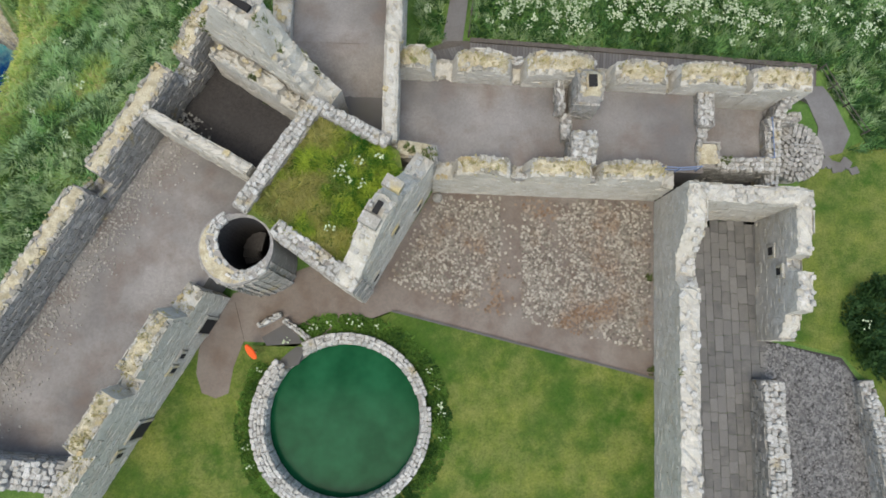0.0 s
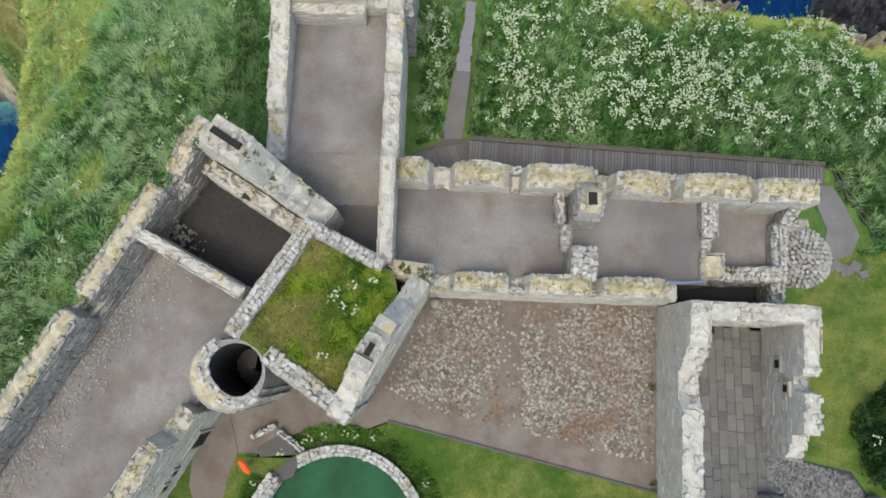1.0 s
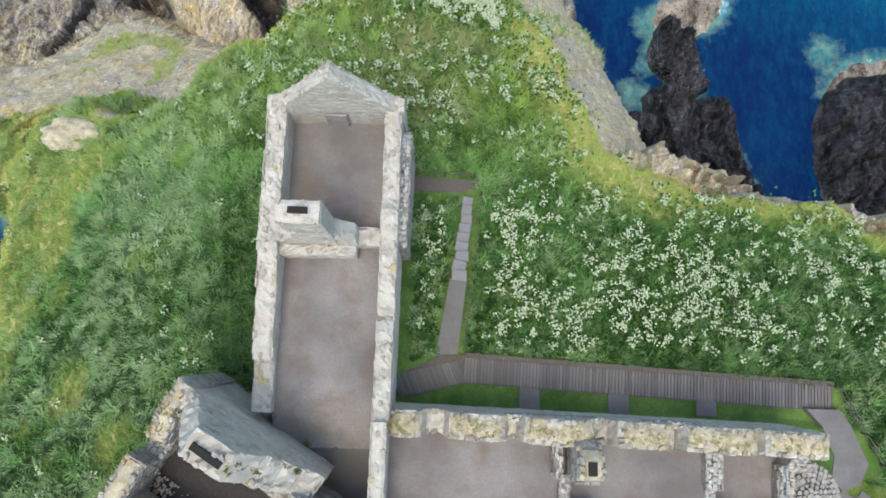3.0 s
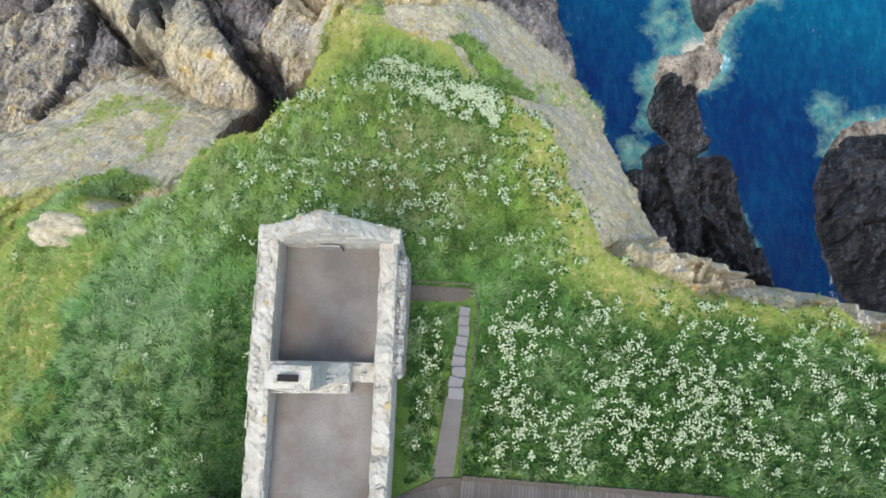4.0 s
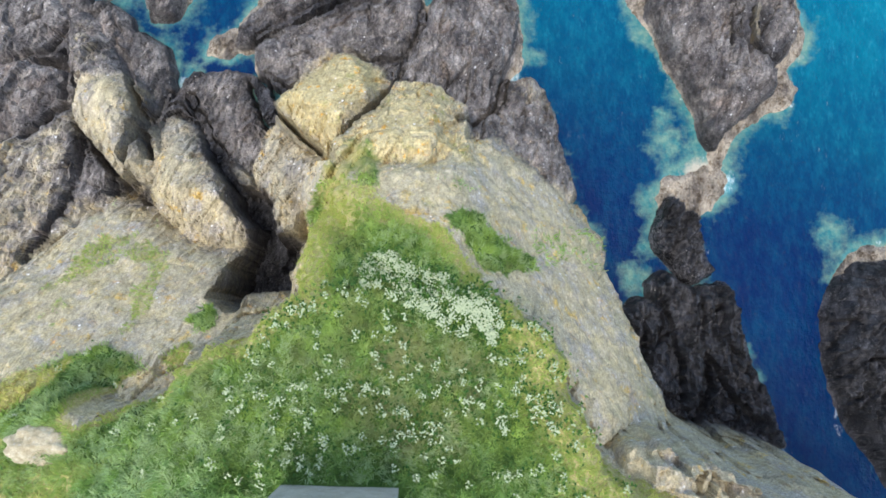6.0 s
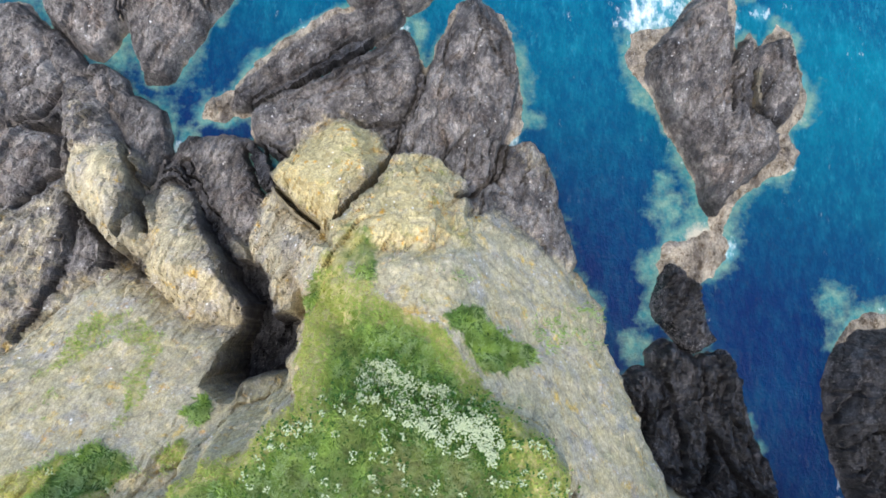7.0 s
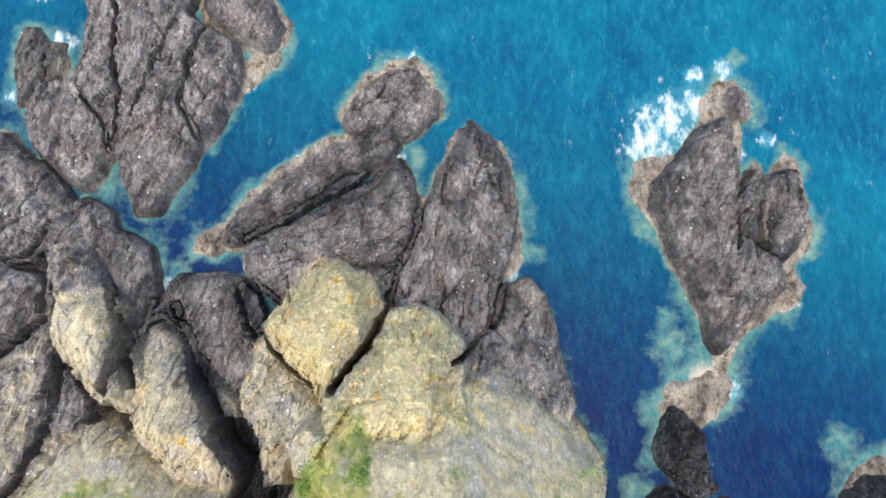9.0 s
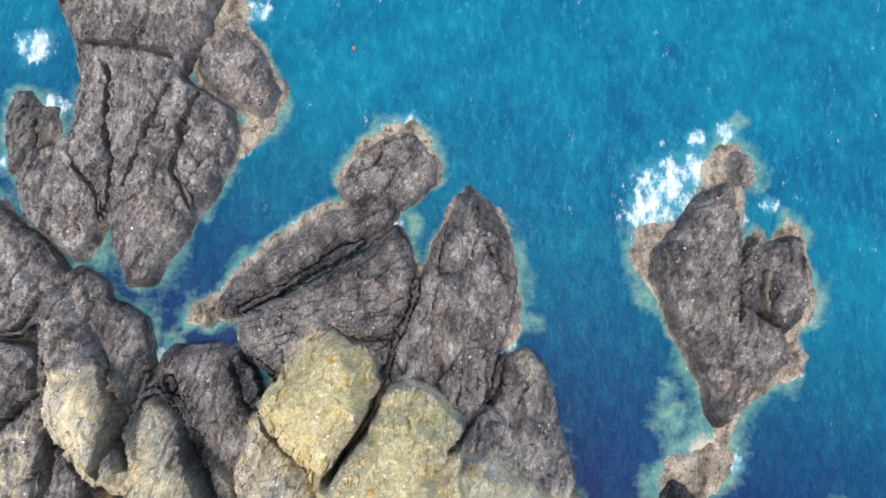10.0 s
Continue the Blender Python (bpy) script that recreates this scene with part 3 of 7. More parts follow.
HEADLAND.append(Rock([(-17.4, 56.5), (-17.4, 60), (-16.9, 62.5), (-14.7, 60.1), (-12.1, 57.8), (-10.4, 56.8), (-8.5, 55), (-9.8, 52.4), (-12.3, 52.3), (-13.3, 50.7), (-13.5, 48.8), (-15, 51.1), (-16.4, 53.8)],
    -24.67, (0.3, -0.55), -33.5, 1.2, 0.5, pale=0.66, yellow=0.25, bevel=1.2, skirt=0.9))
HEADLAND.append(Rock([(-51.4, 55.4), (-45.3, 57.7), (-43.3, 58.6), (-40.8, 61), (-39.4, 62.8), (-37.7, 59.1), (-36.5, 56), (-35.9, 51.6), (-36.5, 48.5), (-37.8, 45.1), (-38.8, 43.2), (-44.1, 40.4), (-53.2, 46.8)],
    -26.87, (0.02, -0.25), -34, 1.0, 0.4, pale=0.45, strike=-8, bevel=1.1, skirt=0.5))
HEADLAND.append(Rock([(-37.9, 58.9), (-34.7, 56.7), (-33.2, 54.9), (-33.2, 52.8), (-34.3, 51.6), (-35.8, 51.1), (-37, 53.8)],
    -27.85, (0.0, -0.2), -34, 0.8, 0.4, pale=0.2, strike=-8, bevel=1.0, skirt=0.4))
HEADLAND.append(Rock([(-55, 67.2), (-58.3, 81.3), (-48.7, 82.9), (-45.8, 80.6), (-44.1, 78), (-41.6, 73.4), (-41.4, 70.8), (-42.7, 68.9), (-45.8, 68.1)],
    -30.86, (0, -0.1), -35, 0.9, 0.5, pale=0.25, yellow=0.08, bevel=0.9, skirt=0.3))
HEADLAND.append(Rock([(-45.3, 79.8), (-43.3, 79.3), (-41.1, 77), (-39.4, 75.1), (-40.3, 74.4), (-41.3, 73.2), (-42.1, 74.3), (-44.2, 77.9)],
    -31.54, (0, -0.1), -35, 0.8, 0.4, pale=0.05, wet=0.1, bevel=0.6, skirt=0.5))
HEADLAND.append(Rock([(-54.8, 65.9), (-45.7, 67.5), (-42.1, 66.7), (-40, 64.7), (-39.6, 63), (-41.1, 61.1), (-43.7, 58.7), (-52.5, 57.7)],
    -29.62, (0, -0.15), -34, 0.9, 0.5, pale=0.25, bevel=1.0, skirt=0.4))
# a low apron that the western rocks stand on
HEADLAND.append(Rock([(-60, 64), (-44, 66), (-36, 62), (-30, 56), (-20, 54), (-14, 52), (-12, 45), (-15, 38), (-30, 30), (-60, 30)], -32.2, (0, -0.08), -34.4, 2.0, 0, wet=0.5))
# the dark mass under the eastern cliff
HEADLAND.append(Rock([(21.8, 40.2), (22.7, 42.7), (24.5, 43.4), (26.1, 43.7), (26.9, 42.3), (27.4, 38.5), (27.5, 33.6), (28.3, 30), (26.2, 28.8), (23.3, 29.9), (22, 34.6)],
    -30.97, (0.12, -0.1), -35.5, 0.9, 0.7, wet=0.92, strike=-5, bevel=0.9, skirt=0.5))
HEADLAND.append(Rock([(26.1, 43.8), (25.7, 45.8), (27, 46.8), (28.2, 46.3), (30.2, 44.8), (30.7, 43.7), (30.1, 39.8), (30.4, 34.9), (28.2, 30), (27.4, 33.6), (27.2, 38.5), (26.8, 42.2)],
    -30.88, (0.0, -0.1), -35.5, 0.9, 0.7, wet=0.92, strike=-5, bevel=0.9, skirt=0.5))
HEADLAND.append(Rock([(30.6, 44.2), (32, 45.3), (33.9, 45.5), (34.6, 43), (35, 39.9), (36.4, 36.3), (36.8, 32.7), (37.4, 29.5), (33.7, 27.9), (29.2, 28.9), (28.4, 30.3), (30.4, 34.9), (30.2, 39.9)],
    -30.38, (0.1, -0.1), -35.5, 1.0, 0.9, wet=0.9, strike=-5, bevel=0.9, skirt=0.5))
HEADLAND.append(Rock([(17.2, 30.6), (19.7, 31.2), (22.3, 30.9), (23.6, 29.4), (26, 28.1), (29, 27.2), (33, 26.0), (38, 25.0), (45, 24.5), (43, 21), (18, 24)],
    -27.0, (0.05, -0.6), -36, 1.4, 0.4, wet=0.9))
# pale blocks along the lip of the eastern cliff
for outline, top in (([(15.4, 29.2), (15.9, 31), (17.9, 31.2), (18.9, 30), (18.4, 28.3)], -6.6), ([(18.9, 27.9), (19.2, 30), (20.7, 30.2), (22.2, 29.7), (22.4, 28.3), (21, 27.5)], -6.9),
                     ([(22.4, 27.5), (22.9, 28.9), (24.5, 28.5), (25.1, 27.5), (24, 26.9)], -6.6), ([(25, 26.6), (25.4, 27.9), (26.8, 27.4), (27, 26.3)], -5.8),
                     ([(27, 26.2), (27.4, 27.5), (28.8, 27.2), (29, 26)], -6.8), ([(29, 25.8), (29.4, 27.2), (31, 27), (31.6, 25.8), (30.2, 25.3)], -6.4), ([(31.6, 25.2), (32, 26.5), (34, 26), (34.5, 24.7)], -6.4)):
    HEADLAND.append(Rock(outline, top, (0.05, -0.25), -33, 0.8, 0.5, pale=0.93, yellow=0.25, bevel=0.9, skirt=0.5))
ISLANDS = []
ISLANDS.append(('low weed-fringed grey rock islet among shallows', []))
ISLANDS[-1][1].append(Rock([(-10.3, 86.8), (-9.4, 88.9), (-7.7, 90.6), (-6, 92.1), (-4.5, 93), (-2.7, 93.1), (-1.4, 91.7), (-0.3, 89.8), (-0.2, 87.9), (-1.6, 86.3), (-3.2, 85.1), (-4.5, 85.5), (-6.8, 86), (-8.4, 85.2), (-9.6, 85.9)],
    -31.5, (0, 0), -34.2, 0.9, 0.5, strike=-50))
ISLANDS[-1][1].append(Rock([(-11, 87.3), (-10, 90.2), (-8.4, 92.1), (-6.4, 93.8), (-4.7, 94.9), (-2.5, 95.1), (-0.9, 93.3), (0.5, 90.8), (0.6, 88.4), (-1.2, 86.5), (-3.2, 85.3), (-7.2, 85.6), (-9.9, 85.9)],
    -33.3, (0, 0), -36, 0.8, 0.1, wet=-0.8))
ISLANDS.append(('large jagged grey rock island with pale tideline', []))
ISLANDS[-1][1].append(Rock([(25.7, 81), (27.3, 82.7), (28.7, 84), (29.6, 85.6), (30.7, 87), (31.9, 88.4), (34.1, 89.3), (34.8, 87.6), (34.8, 82.8), (34.5, 78.4), (34.5, 76.1), (37.3, 74.3), (39.8, 72.8), (40.7, 71.2), (40.3, 69.3), (38, 67.2), (35.4, 65.4), (34, 64.2), (33, 62.3), (32.1, 63.8), (31.1, 66.9), (29.6, 70.4), (27.9, 73.8), (26.5, 76.5), (25.7, 78.6)],
    -31.0, (0, 0), -34.2, 1.2, 0.9, pale=0.03, wet=0.16))
ISLANDS[-1][1].append(Rock([(35, 79), (36.3, 81), (37.3, 83.2), (37.8, 82.2), (38.1, 80.2), (38.3, 77.9), (38.1, 75.1), (36.8, 75.1), (35.2, 76.4)],
    -31.9, (0, 0), -34.2, 0.7, 0.5, pale=0.02, wet=0.2))
ISLANDS[-1][1].append(Rock([(38.2, 80.1), (39.2, 82.6), (40.6, 83.2), (41.7, 83.6), (42.1, 81.9), (42.8, 79.2), (43, 76.4), (42.2, 74.7), (40.8, 73), (39.2, 73.9), (38.1, 75.1)],
    -31.6, (0, 0), -34.2, 0.8, 0.7, pale=0.05, wet=0.2))
ISLANDS[-1][1].append(Rock([(35.4, 93.1), (36.6, 91.6), (36.6, 90.2), (35.4, 90.4), (34.7, 91.7)],
    -32.3, (0, 0), -34.2, 0.6, 0.3, pale=0.3))
ISLANDS[-1][1].append(Rock([(23.6, 81.2), (24, 83.3), (25.9, 84.6), (27.5, 84.4), (29.2, 85.1), (30.3, 86.8), (31.3, 88.3), (31.7, 90.1), (32.1, 91.9), (34.2, 94.5), (35.9, 94.3), (37.5, 92.2), (37.5, 90.3), (36.1, 90.1), (36.2, 87.8), (36.1, 83.6), (35.8, 79.6), (37, 81.9), (38.2, 84.7), (38.8, 83.1), (39, 81.6), (40.1, 84), (41.6, 86.2), (43, 85.2), (43.4, 82.6), (44.2, 79.9), (44.5, 76.5), (44.3, 74.3), (42.2, 72.3), (43.2, 69.7), (42.7, 68.3), (39.9, 66.8), (37.2, 65.1), (35.5, 64), (34.6, 62.2), (34.2, 59.5), (33.2, 60.4), (32.1, 63.4), (30.8, 66.5), (29.1, 70.4), (27.2, 74.3), (25.3, 77.4), (24, 79.4)],
    -33.25, (0, 0), -36, 0.7, 0.12, wet=-0.8))
ISLANDS.append(('pale tide-washed rock shoal barely breaking the water', []))
ISLANDS[-1][1].append(Rock([(29, 58.4), (31, 59), (33.6, 60.2), (34.7, 59.1), (34.4, 57), (32.9, 55.1), (31.4, 54.3), (30.1, 55.3), (28.7, 56.2), (26.9, 54.9), (26.4, 56.1), (27.7, 57.8)],
    -33.5, (0, 0), -36, 1.6, 0.3, wet=-0.8))
ISLANDS.append(('narrow dark wet sea stack beside the cliff', []))
ISLANDS[-1][1].append(Rock([(27.7, 55.7), (29, 55.1), (30.6, 53.3), (31.1, 50.3), (32.2, 47.6), (30.8, 46.6), (29.5, 47.2), (27.8, 48.8), (26.5, 50.3), (26.4, 52.4), (27.1, 54.5)],
    -32.0, (0, 0), -34.2, 0.8, 0.9, wet=0.95))
ISLANDS.append(('dark wet rock mass with weedy pale top', []))
ISLANDS[-1][1].append(Rock([(45.6, 43), (46.6, 45.6), (47.5, 47.4), (49.2, 48.8), (51.7, 49.4), (60.3, 50.1), (58.2, 23.9), (52.1, 24.9), (49.9, 28.4), (48.1, 30.7), (46.5, 34.3), (45.6, 38)],
    -31.0, (0, 0), -34.2, 1.8, 1.5, wet=0.85, pale=0.02))
ISLANDS[-1][1].append(Rock([(46.6, 46), (47.4, 48), (48.8, 49.8), (50.9, 50.9), (53.5, 51.5), (62.4, 52.2), (62.1, 49.3), (51.4, 48.9), (49.3, 47.1), (47.5, 44.1)],
    -33.3, (0, 0), -36, 1.0, 0.1, wet=-0.8))
ISLANDS.append(('broad grey bird-limed rock island split by cracks', []))
ISLANDS[-1][1].append(Rock([(-47.7, 117.5), (-44.9, 110.6), (-43.3, 106.6), (-42, 103.3), (-41.2, 101.8), (-40.1, 98), (-40.2, 94.7), (-40.4, 91.4), (-42, 89.3), (-44, 88.8), (-45.5, 86.5), (-45.4, 83.5), (-44.2, 81.2), (-42.2, 80), (-40.2, 78.3), (-38.6, 77.7), (-37.4, 79.5), (-36.4, 81.3), (-35.7, 82.6), (-34.8, 80.8), (-33.9, 78.3), (-32.6, 75.3), (-30.5, 75.4), (-29.7, 77.2), (-28.4, 79.5), (-26.9, 82.1), (-25.8, 84), (-24.6, 86.5), (-23.5, 88.5), (-23, 92.3), (-23.8, 94.9), (-25.7, 96.3), (-28.2, 97.3), (-29.8, 99.2), (-29.2, 100.8), (-27.8, 102.8), (-27.1, 104.3), (-27.4, 106.2), (-26.1, 109.1), (-25.5, 116.2)],
    -31.3, (0, 0), -34.2, 1.0, 0.9, pale=0.16, strike=-14))
ISLANDS[-1][1].append(Rock([(-26.5, 84.9), (-24.8, 87.1), (-23.3, 89.3), (-21.2, 91.1), (-18.8, 93.4), (-18.6, 94.8), (-20.9, 94.6), (-23.3, 93.3), (-23.8, 89.6), (-25.3, 86.9)],
    -33.2, (0, 0), -36, 0.8, 0.1, wet=-0.8))
ISLANDS.append(('rounded grey rock with bleached rim', []))
ISLANDS[-1][1].append(Rock([(-26.8, 103.4), (-24.6, 104.5), (-22.6, 103.4), (-20.6, 101.9), (-19.5, 99.4), (-18.6, 97.8), (-18.8, 96.2), (-20.1, 95), (-22.4, 95.8), (-24.4, 96.9), (-26.3, 98.3), (-27.4, 100.4)],
    -31.9, (0, 0), -34.2, 1.0, 0.7, pale=0.15))
ISLANDS[-1][1].append(Rock([(-28.1, 104.1), (-26.6, 107.3), (-24.8, 110.3), (-22.7, 108.3), (-23.1, 105.8), (-20.8, 103.2), (-19, 100.1), (-17.9, 98.4), (-18.1, 96), (-20.2, 94.7), (-22.9, 95.2), (-25.1, 96.6), (-27.3, 98.2), (-28.6, 100.8)],
    -33.25, (0, 0), -36, 0.8, 0.12, wet=-0.8))
ISLANDS.append(('low tan rock washed by surf', []))
ISLANDS[-1][1].append(Rock([(-48.2, 90), (-48.3, 93.1), (-47.8, 96.1), (-46.6, 95.8), (-45.5, 94.4), (-43.7, 94), (-42.8, 91.9), (-43.5, 89.8), (-45.9, 89), (-47.5, 87)],
    -32.6, (0, 0), -34.2, 0.9, 0.4, pale=0.4))
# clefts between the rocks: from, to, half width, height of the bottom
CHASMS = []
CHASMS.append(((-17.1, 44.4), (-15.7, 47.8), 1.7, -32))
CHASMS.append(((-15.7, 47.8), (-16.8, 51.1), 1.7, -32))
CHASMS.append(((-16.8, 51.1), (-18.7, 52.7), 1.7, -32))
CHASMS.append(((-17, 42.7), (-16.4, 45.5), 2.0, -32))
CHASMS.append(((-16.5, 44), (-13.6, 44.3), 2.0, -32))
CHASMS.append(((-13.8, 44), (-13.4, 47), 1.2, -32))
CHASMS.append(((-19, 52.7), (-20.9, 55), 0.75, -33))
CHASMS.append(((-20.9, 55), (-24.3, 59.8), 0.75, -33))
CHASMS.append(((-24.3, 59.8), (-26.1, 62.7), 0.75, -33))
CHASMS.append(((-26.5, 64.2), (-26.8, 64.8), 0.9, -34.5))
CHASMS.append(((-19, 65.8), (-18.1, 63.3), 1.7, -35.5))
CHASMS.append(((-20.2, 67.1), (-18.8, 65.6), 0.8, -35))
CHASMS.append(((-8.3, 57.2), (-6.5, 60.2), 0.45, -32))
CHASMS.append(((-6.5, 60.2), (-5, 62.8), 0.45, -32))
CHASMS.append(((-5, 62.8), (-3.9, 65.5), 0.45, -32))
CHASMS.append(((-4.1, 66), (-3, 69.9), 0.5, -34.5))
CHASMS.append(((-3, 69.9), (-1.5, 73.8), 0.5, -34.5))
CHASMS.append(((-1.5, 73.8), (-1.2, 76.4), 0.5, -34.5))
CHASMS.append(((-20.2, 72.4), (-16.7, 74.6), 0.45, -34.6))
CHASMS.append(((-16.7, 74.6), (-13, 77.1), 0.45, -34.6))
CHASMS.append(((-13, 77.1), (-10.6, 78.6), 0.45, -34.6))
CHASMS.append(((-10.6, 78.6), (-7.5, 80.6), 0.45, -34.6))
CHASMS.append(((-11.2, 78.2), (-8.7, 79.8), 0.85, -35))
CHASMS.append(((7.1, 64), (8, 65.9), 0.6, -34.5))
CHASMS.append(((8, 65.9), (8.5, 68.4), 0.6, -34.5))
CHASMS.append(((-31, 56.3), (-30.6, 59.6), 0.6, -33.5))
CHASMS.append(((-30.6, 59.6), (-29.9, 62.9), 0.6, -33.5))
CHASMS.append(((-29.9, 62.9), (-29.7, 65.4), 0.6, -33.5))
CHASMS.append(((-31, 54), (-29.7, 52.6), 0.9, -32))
HEADLAND.append(Rock([(-12.6, 52.2), (-12.2, 54.1), (-10.4, 54.9), (-8.7, 54.2), (-9, 52.4), (-10.8, 51.9)],
    -22.56, (0.1, -0.3), -33, 0.8, 0.5, pale=0.05, wet=0.2, bevel=0.8, skirt=0.5))
CHASMS.append(((5.1, 84.9), (6.5, 80.8), 0.22, -32.6))
CHASMS.append(((6.5, 80.8), (8.4, 76.9), 0.22, -32.6))
CHASMS.append(((-41.1, 73.1), (-41.4, 71), 0.4, -33.6))
CHASMS.append(((-41.4, 71), (-40.7, 68), 0.4, -33.6))
CHASMS.append(((-40.7, 68), (-40.2, 63.7), 0.4, -33.6))
CHASMS.append(((-35.9, 70.3), (-34, 67.4), 0.4, -31.5))
CHASMS.append(((-34, 67.4), (-32.3, 65.3), 0.4, -31.5))
CHASMS.append(((-32.3, 65.3), (-31.2, 62.4), 0.4, -31.5))
CHASMS.append(((-31.2, 62.4), (-30.3, 59.9), 0.4, -31.5))
CHASMS.append(((-30.3, 59.9), (-28.9, 56.3), 0.4, -31.5))
CHASMS.append(((-38, 60.4), (-36.4, 58.8), 0.45, -31.5))
CHASMS.append(((-36.4, 58.8), (-34.4, 56.8), 0.45, -31.5))
CHASMS.append(((-34.4, 56.8), (-33.2, 54.9), 0.45, -31.5))
CHASMS.append(((-33.2, 54.9), (-33.3, 52.8), 0.45, -31.5))
CHASMS.append(((-37.4, 59.1), (-36.7, 56), 0.4, -31))
CHASMS.append(((-36.7, 56), (-36.7, 51.5), 0.4, -31))
CHASMS.append(((-36.7, 51.5), (-37.7, 48.2), 0.4, -31))
CHASMS.append(((-37.7, 48.2), (-39.1, 44.9), 0.4, -31))
CHASMS.append(((-46.3, 68.2), (-43.1, 68.9), 0.5, -33.9))
CHASMS.append(((-43.1, 68.9), (-41.4, 71.1), 0.5, -33.9))
CHASMS.append(((-41.5, 61), (-39.8, 62.8), 0.5, -32.5))
CHASMS.append(((-43.8, 58.7), (-40.9, 61), 0.4, -31.5))
CHASMS.append(((-18.8, 67.9), (-17.2, 66.6), 0.4, -33.5))
CHASMS.append(((-17.2, 66.6), (-15.6, 65.6), 0.4, -33.5))
CHASMS.append(((-16.4, 62.3), (-14.5, 60.1), 0.35, -29.5))
CHASMS.append(((-14.5, 60.1), (-10.9, 57.2), 0.35, -29.5))
CHASMS.append(((6.7, 63.4), (5.1, 61.8), 0.3, -29.6))
CHASMS.append(((5.1, 61.8), (2.8, 60), 0.3, -29.6))
CHASMS.append(((-29.5, 63.1), (-28.2, 63.8), 0.4, -33))
CHASMS.append(((-28.2, 63.8), (-26.2, 61.8), 0.4, -33))
CHASMS.append(((-24.5, 56.5), (-24.4, 58.8), 0.2, -28.6))
CHASMS.append(((-24.4, 58.8), (-23.6, 59.7), 0.2, -28.6))
CHASMS.append(((-3.7, 70.4), (-7.4, 69.6), 0.3, -32.4))
CHASMS.append(((-7.4, 69.6), (-10, 71.2), 0.3, -32.4))
CHASMS.append(((-41.1, 101.8), (-36.1, 101.3), 0.4, -33))
CHASMS.append(((-36.1, 101.3), (-30.3, 100.6), 0.4, -33))
CHASMS.append(((-30, 97.2), (-31.4, 93.1), 0.3, -32.4))
CHASMS.append(((-31.4, 93.1), (-32.9, 89.2), 0.3, -32.4))
CHASMS.append(((-32.9, 89.2), (-33.4, 85.3), 0.3, -32.4))
CHASMS.append(((-36.7, 98.8), (-36.4, 93.5), 0.3, -32.4))
CHASMS.append(((-36.4, 93.5), (-35.1, 87.1), 0.3, -32.4))
CHASMS.append(((-35.1, 87.1), (-35.4, 82.7), 0.3, -32.4))
CHASMS.append(((-26.8, 96.7), (-28.2, 92), 0.35, -32.6))
CHASMS.append(((-28.2, 92), (-28.5, 87.5), 0.35, -32.6))
CHASMS.append(((-28.5, 87.5), (-26.4, 83.2), 0.35, -32.6))
CHASMS.append(((-39.5, 88.2), (-37.3, 85.1), 0.3, -32.4))
CHASMS.append(((-37.3, 85.1), (-36, 81.7), 0.3, -32.4))
CHASMS.append(((34.9, 78.3), (34.6, 75.6), 0.3, -32.6))
CHASMS.append(((34.6, 75.6), (33.9, 73.6), 0.3, -32.6))
CHASMS.append(((38.1, 79.2), (38.1, 75.2), 0.35, -32.8))
CHASMS.append(((38.1, 75.2), (38.9, 73.7), 0.35, -32.8))
CHASMS.append(((24.2, 43.1), (23.9, 38.4), 0.35, -32.6))
CHASMS.append(((23.9, 38.4), (24.2, 33.5), 0.35, -32.6))
CHASMS.append(((30.6, 44), (30.2, 39.9), 0.5, -33.2))
CHASMS.append(((30.2, 39.9), (30.7, 35), 0.5, -33.2))
CHASMS.append(((30.7, 35), (28.8, 30.3), 0.5, -33.2))
CHASMS.append(((26.7, 42.2), (27.4, 38.5), 0.5, -33.2))
CHASMS.append(((27.4, 38.5), (27.7, 33.6), 0.5, -33.2))
CHASMS.append(((30.6, 38.5), (33, 33.8), 0.35, -31.8))
CHASMS.append(((33, 33.8), (35.9, 31.5), 0.35, -31.8))
TURF_PATCH = [(1.6, 48.4), (3.8, 48.8), (6.2, 47.7), (7.4, 46.6), (9.6, 46.1), (9.4, 44.9), (6.6, 43.8), (4.8, 44.3), (3.2, 46.0)]
# slumped ground on the western slope: outline, green, dry, rise
SLUMPS = [([(-22.4, 31.2), (-21.0, 32.1), (-18.5, 33.4), (-15.8, 33.9), (-15.7, 32.7), (-18.2, 30.5), (-20.1, 29.7), (-21.9, 29.7)], 1.0, 0.1, -0.3),
          ([(-31.0, 31.6), (-29.8, 33.0), (-27.8, 34.1), (-27.0, 36.1), (-25.4, 36.9), (-23.1, 35.9), (-23.2, 34.9), (-24.6, 33.8), (-24.1, 32.6), (-26.5, 31.3), (-29.2, 30.8)], 1.0, 0.12, 0.4),
          ([(-31.9, 32.9), (-31.7, 33.9), (-30.7, 35.2), (-28.8, 35.1), (-27.4, 36.2), (-27.2, 35.4), (-28.5, 33.7), (-30.4, 32.6), (-31.1, 31.7)], 0.75, 1.4, 0.2),
          ([(-24.1, 32.3), (-23.8, 33.5), (-22.8, 34.8), (-21.3, 35.4), (-17.4, 35.6), (-17.0, 34.4), (-19.5, 33.1), (-21.4, 32.4), (-22.7, 31.7)], 0.30, 1.0, 0.0),
          ([(-20.9, 36.2), (-18.6, 37.6), (-17.0, 37.2), (-17.4, 35.9), (-19.4, 35.4)], 0.7, 0.8, 0.4),
          ([(-19.8, 39.4), (-18.4, 41.2), (-17.4, 40.6), (-17.0, 39.0), (-18.4, 38.6)], 0.9, 0.1, 0.3)]
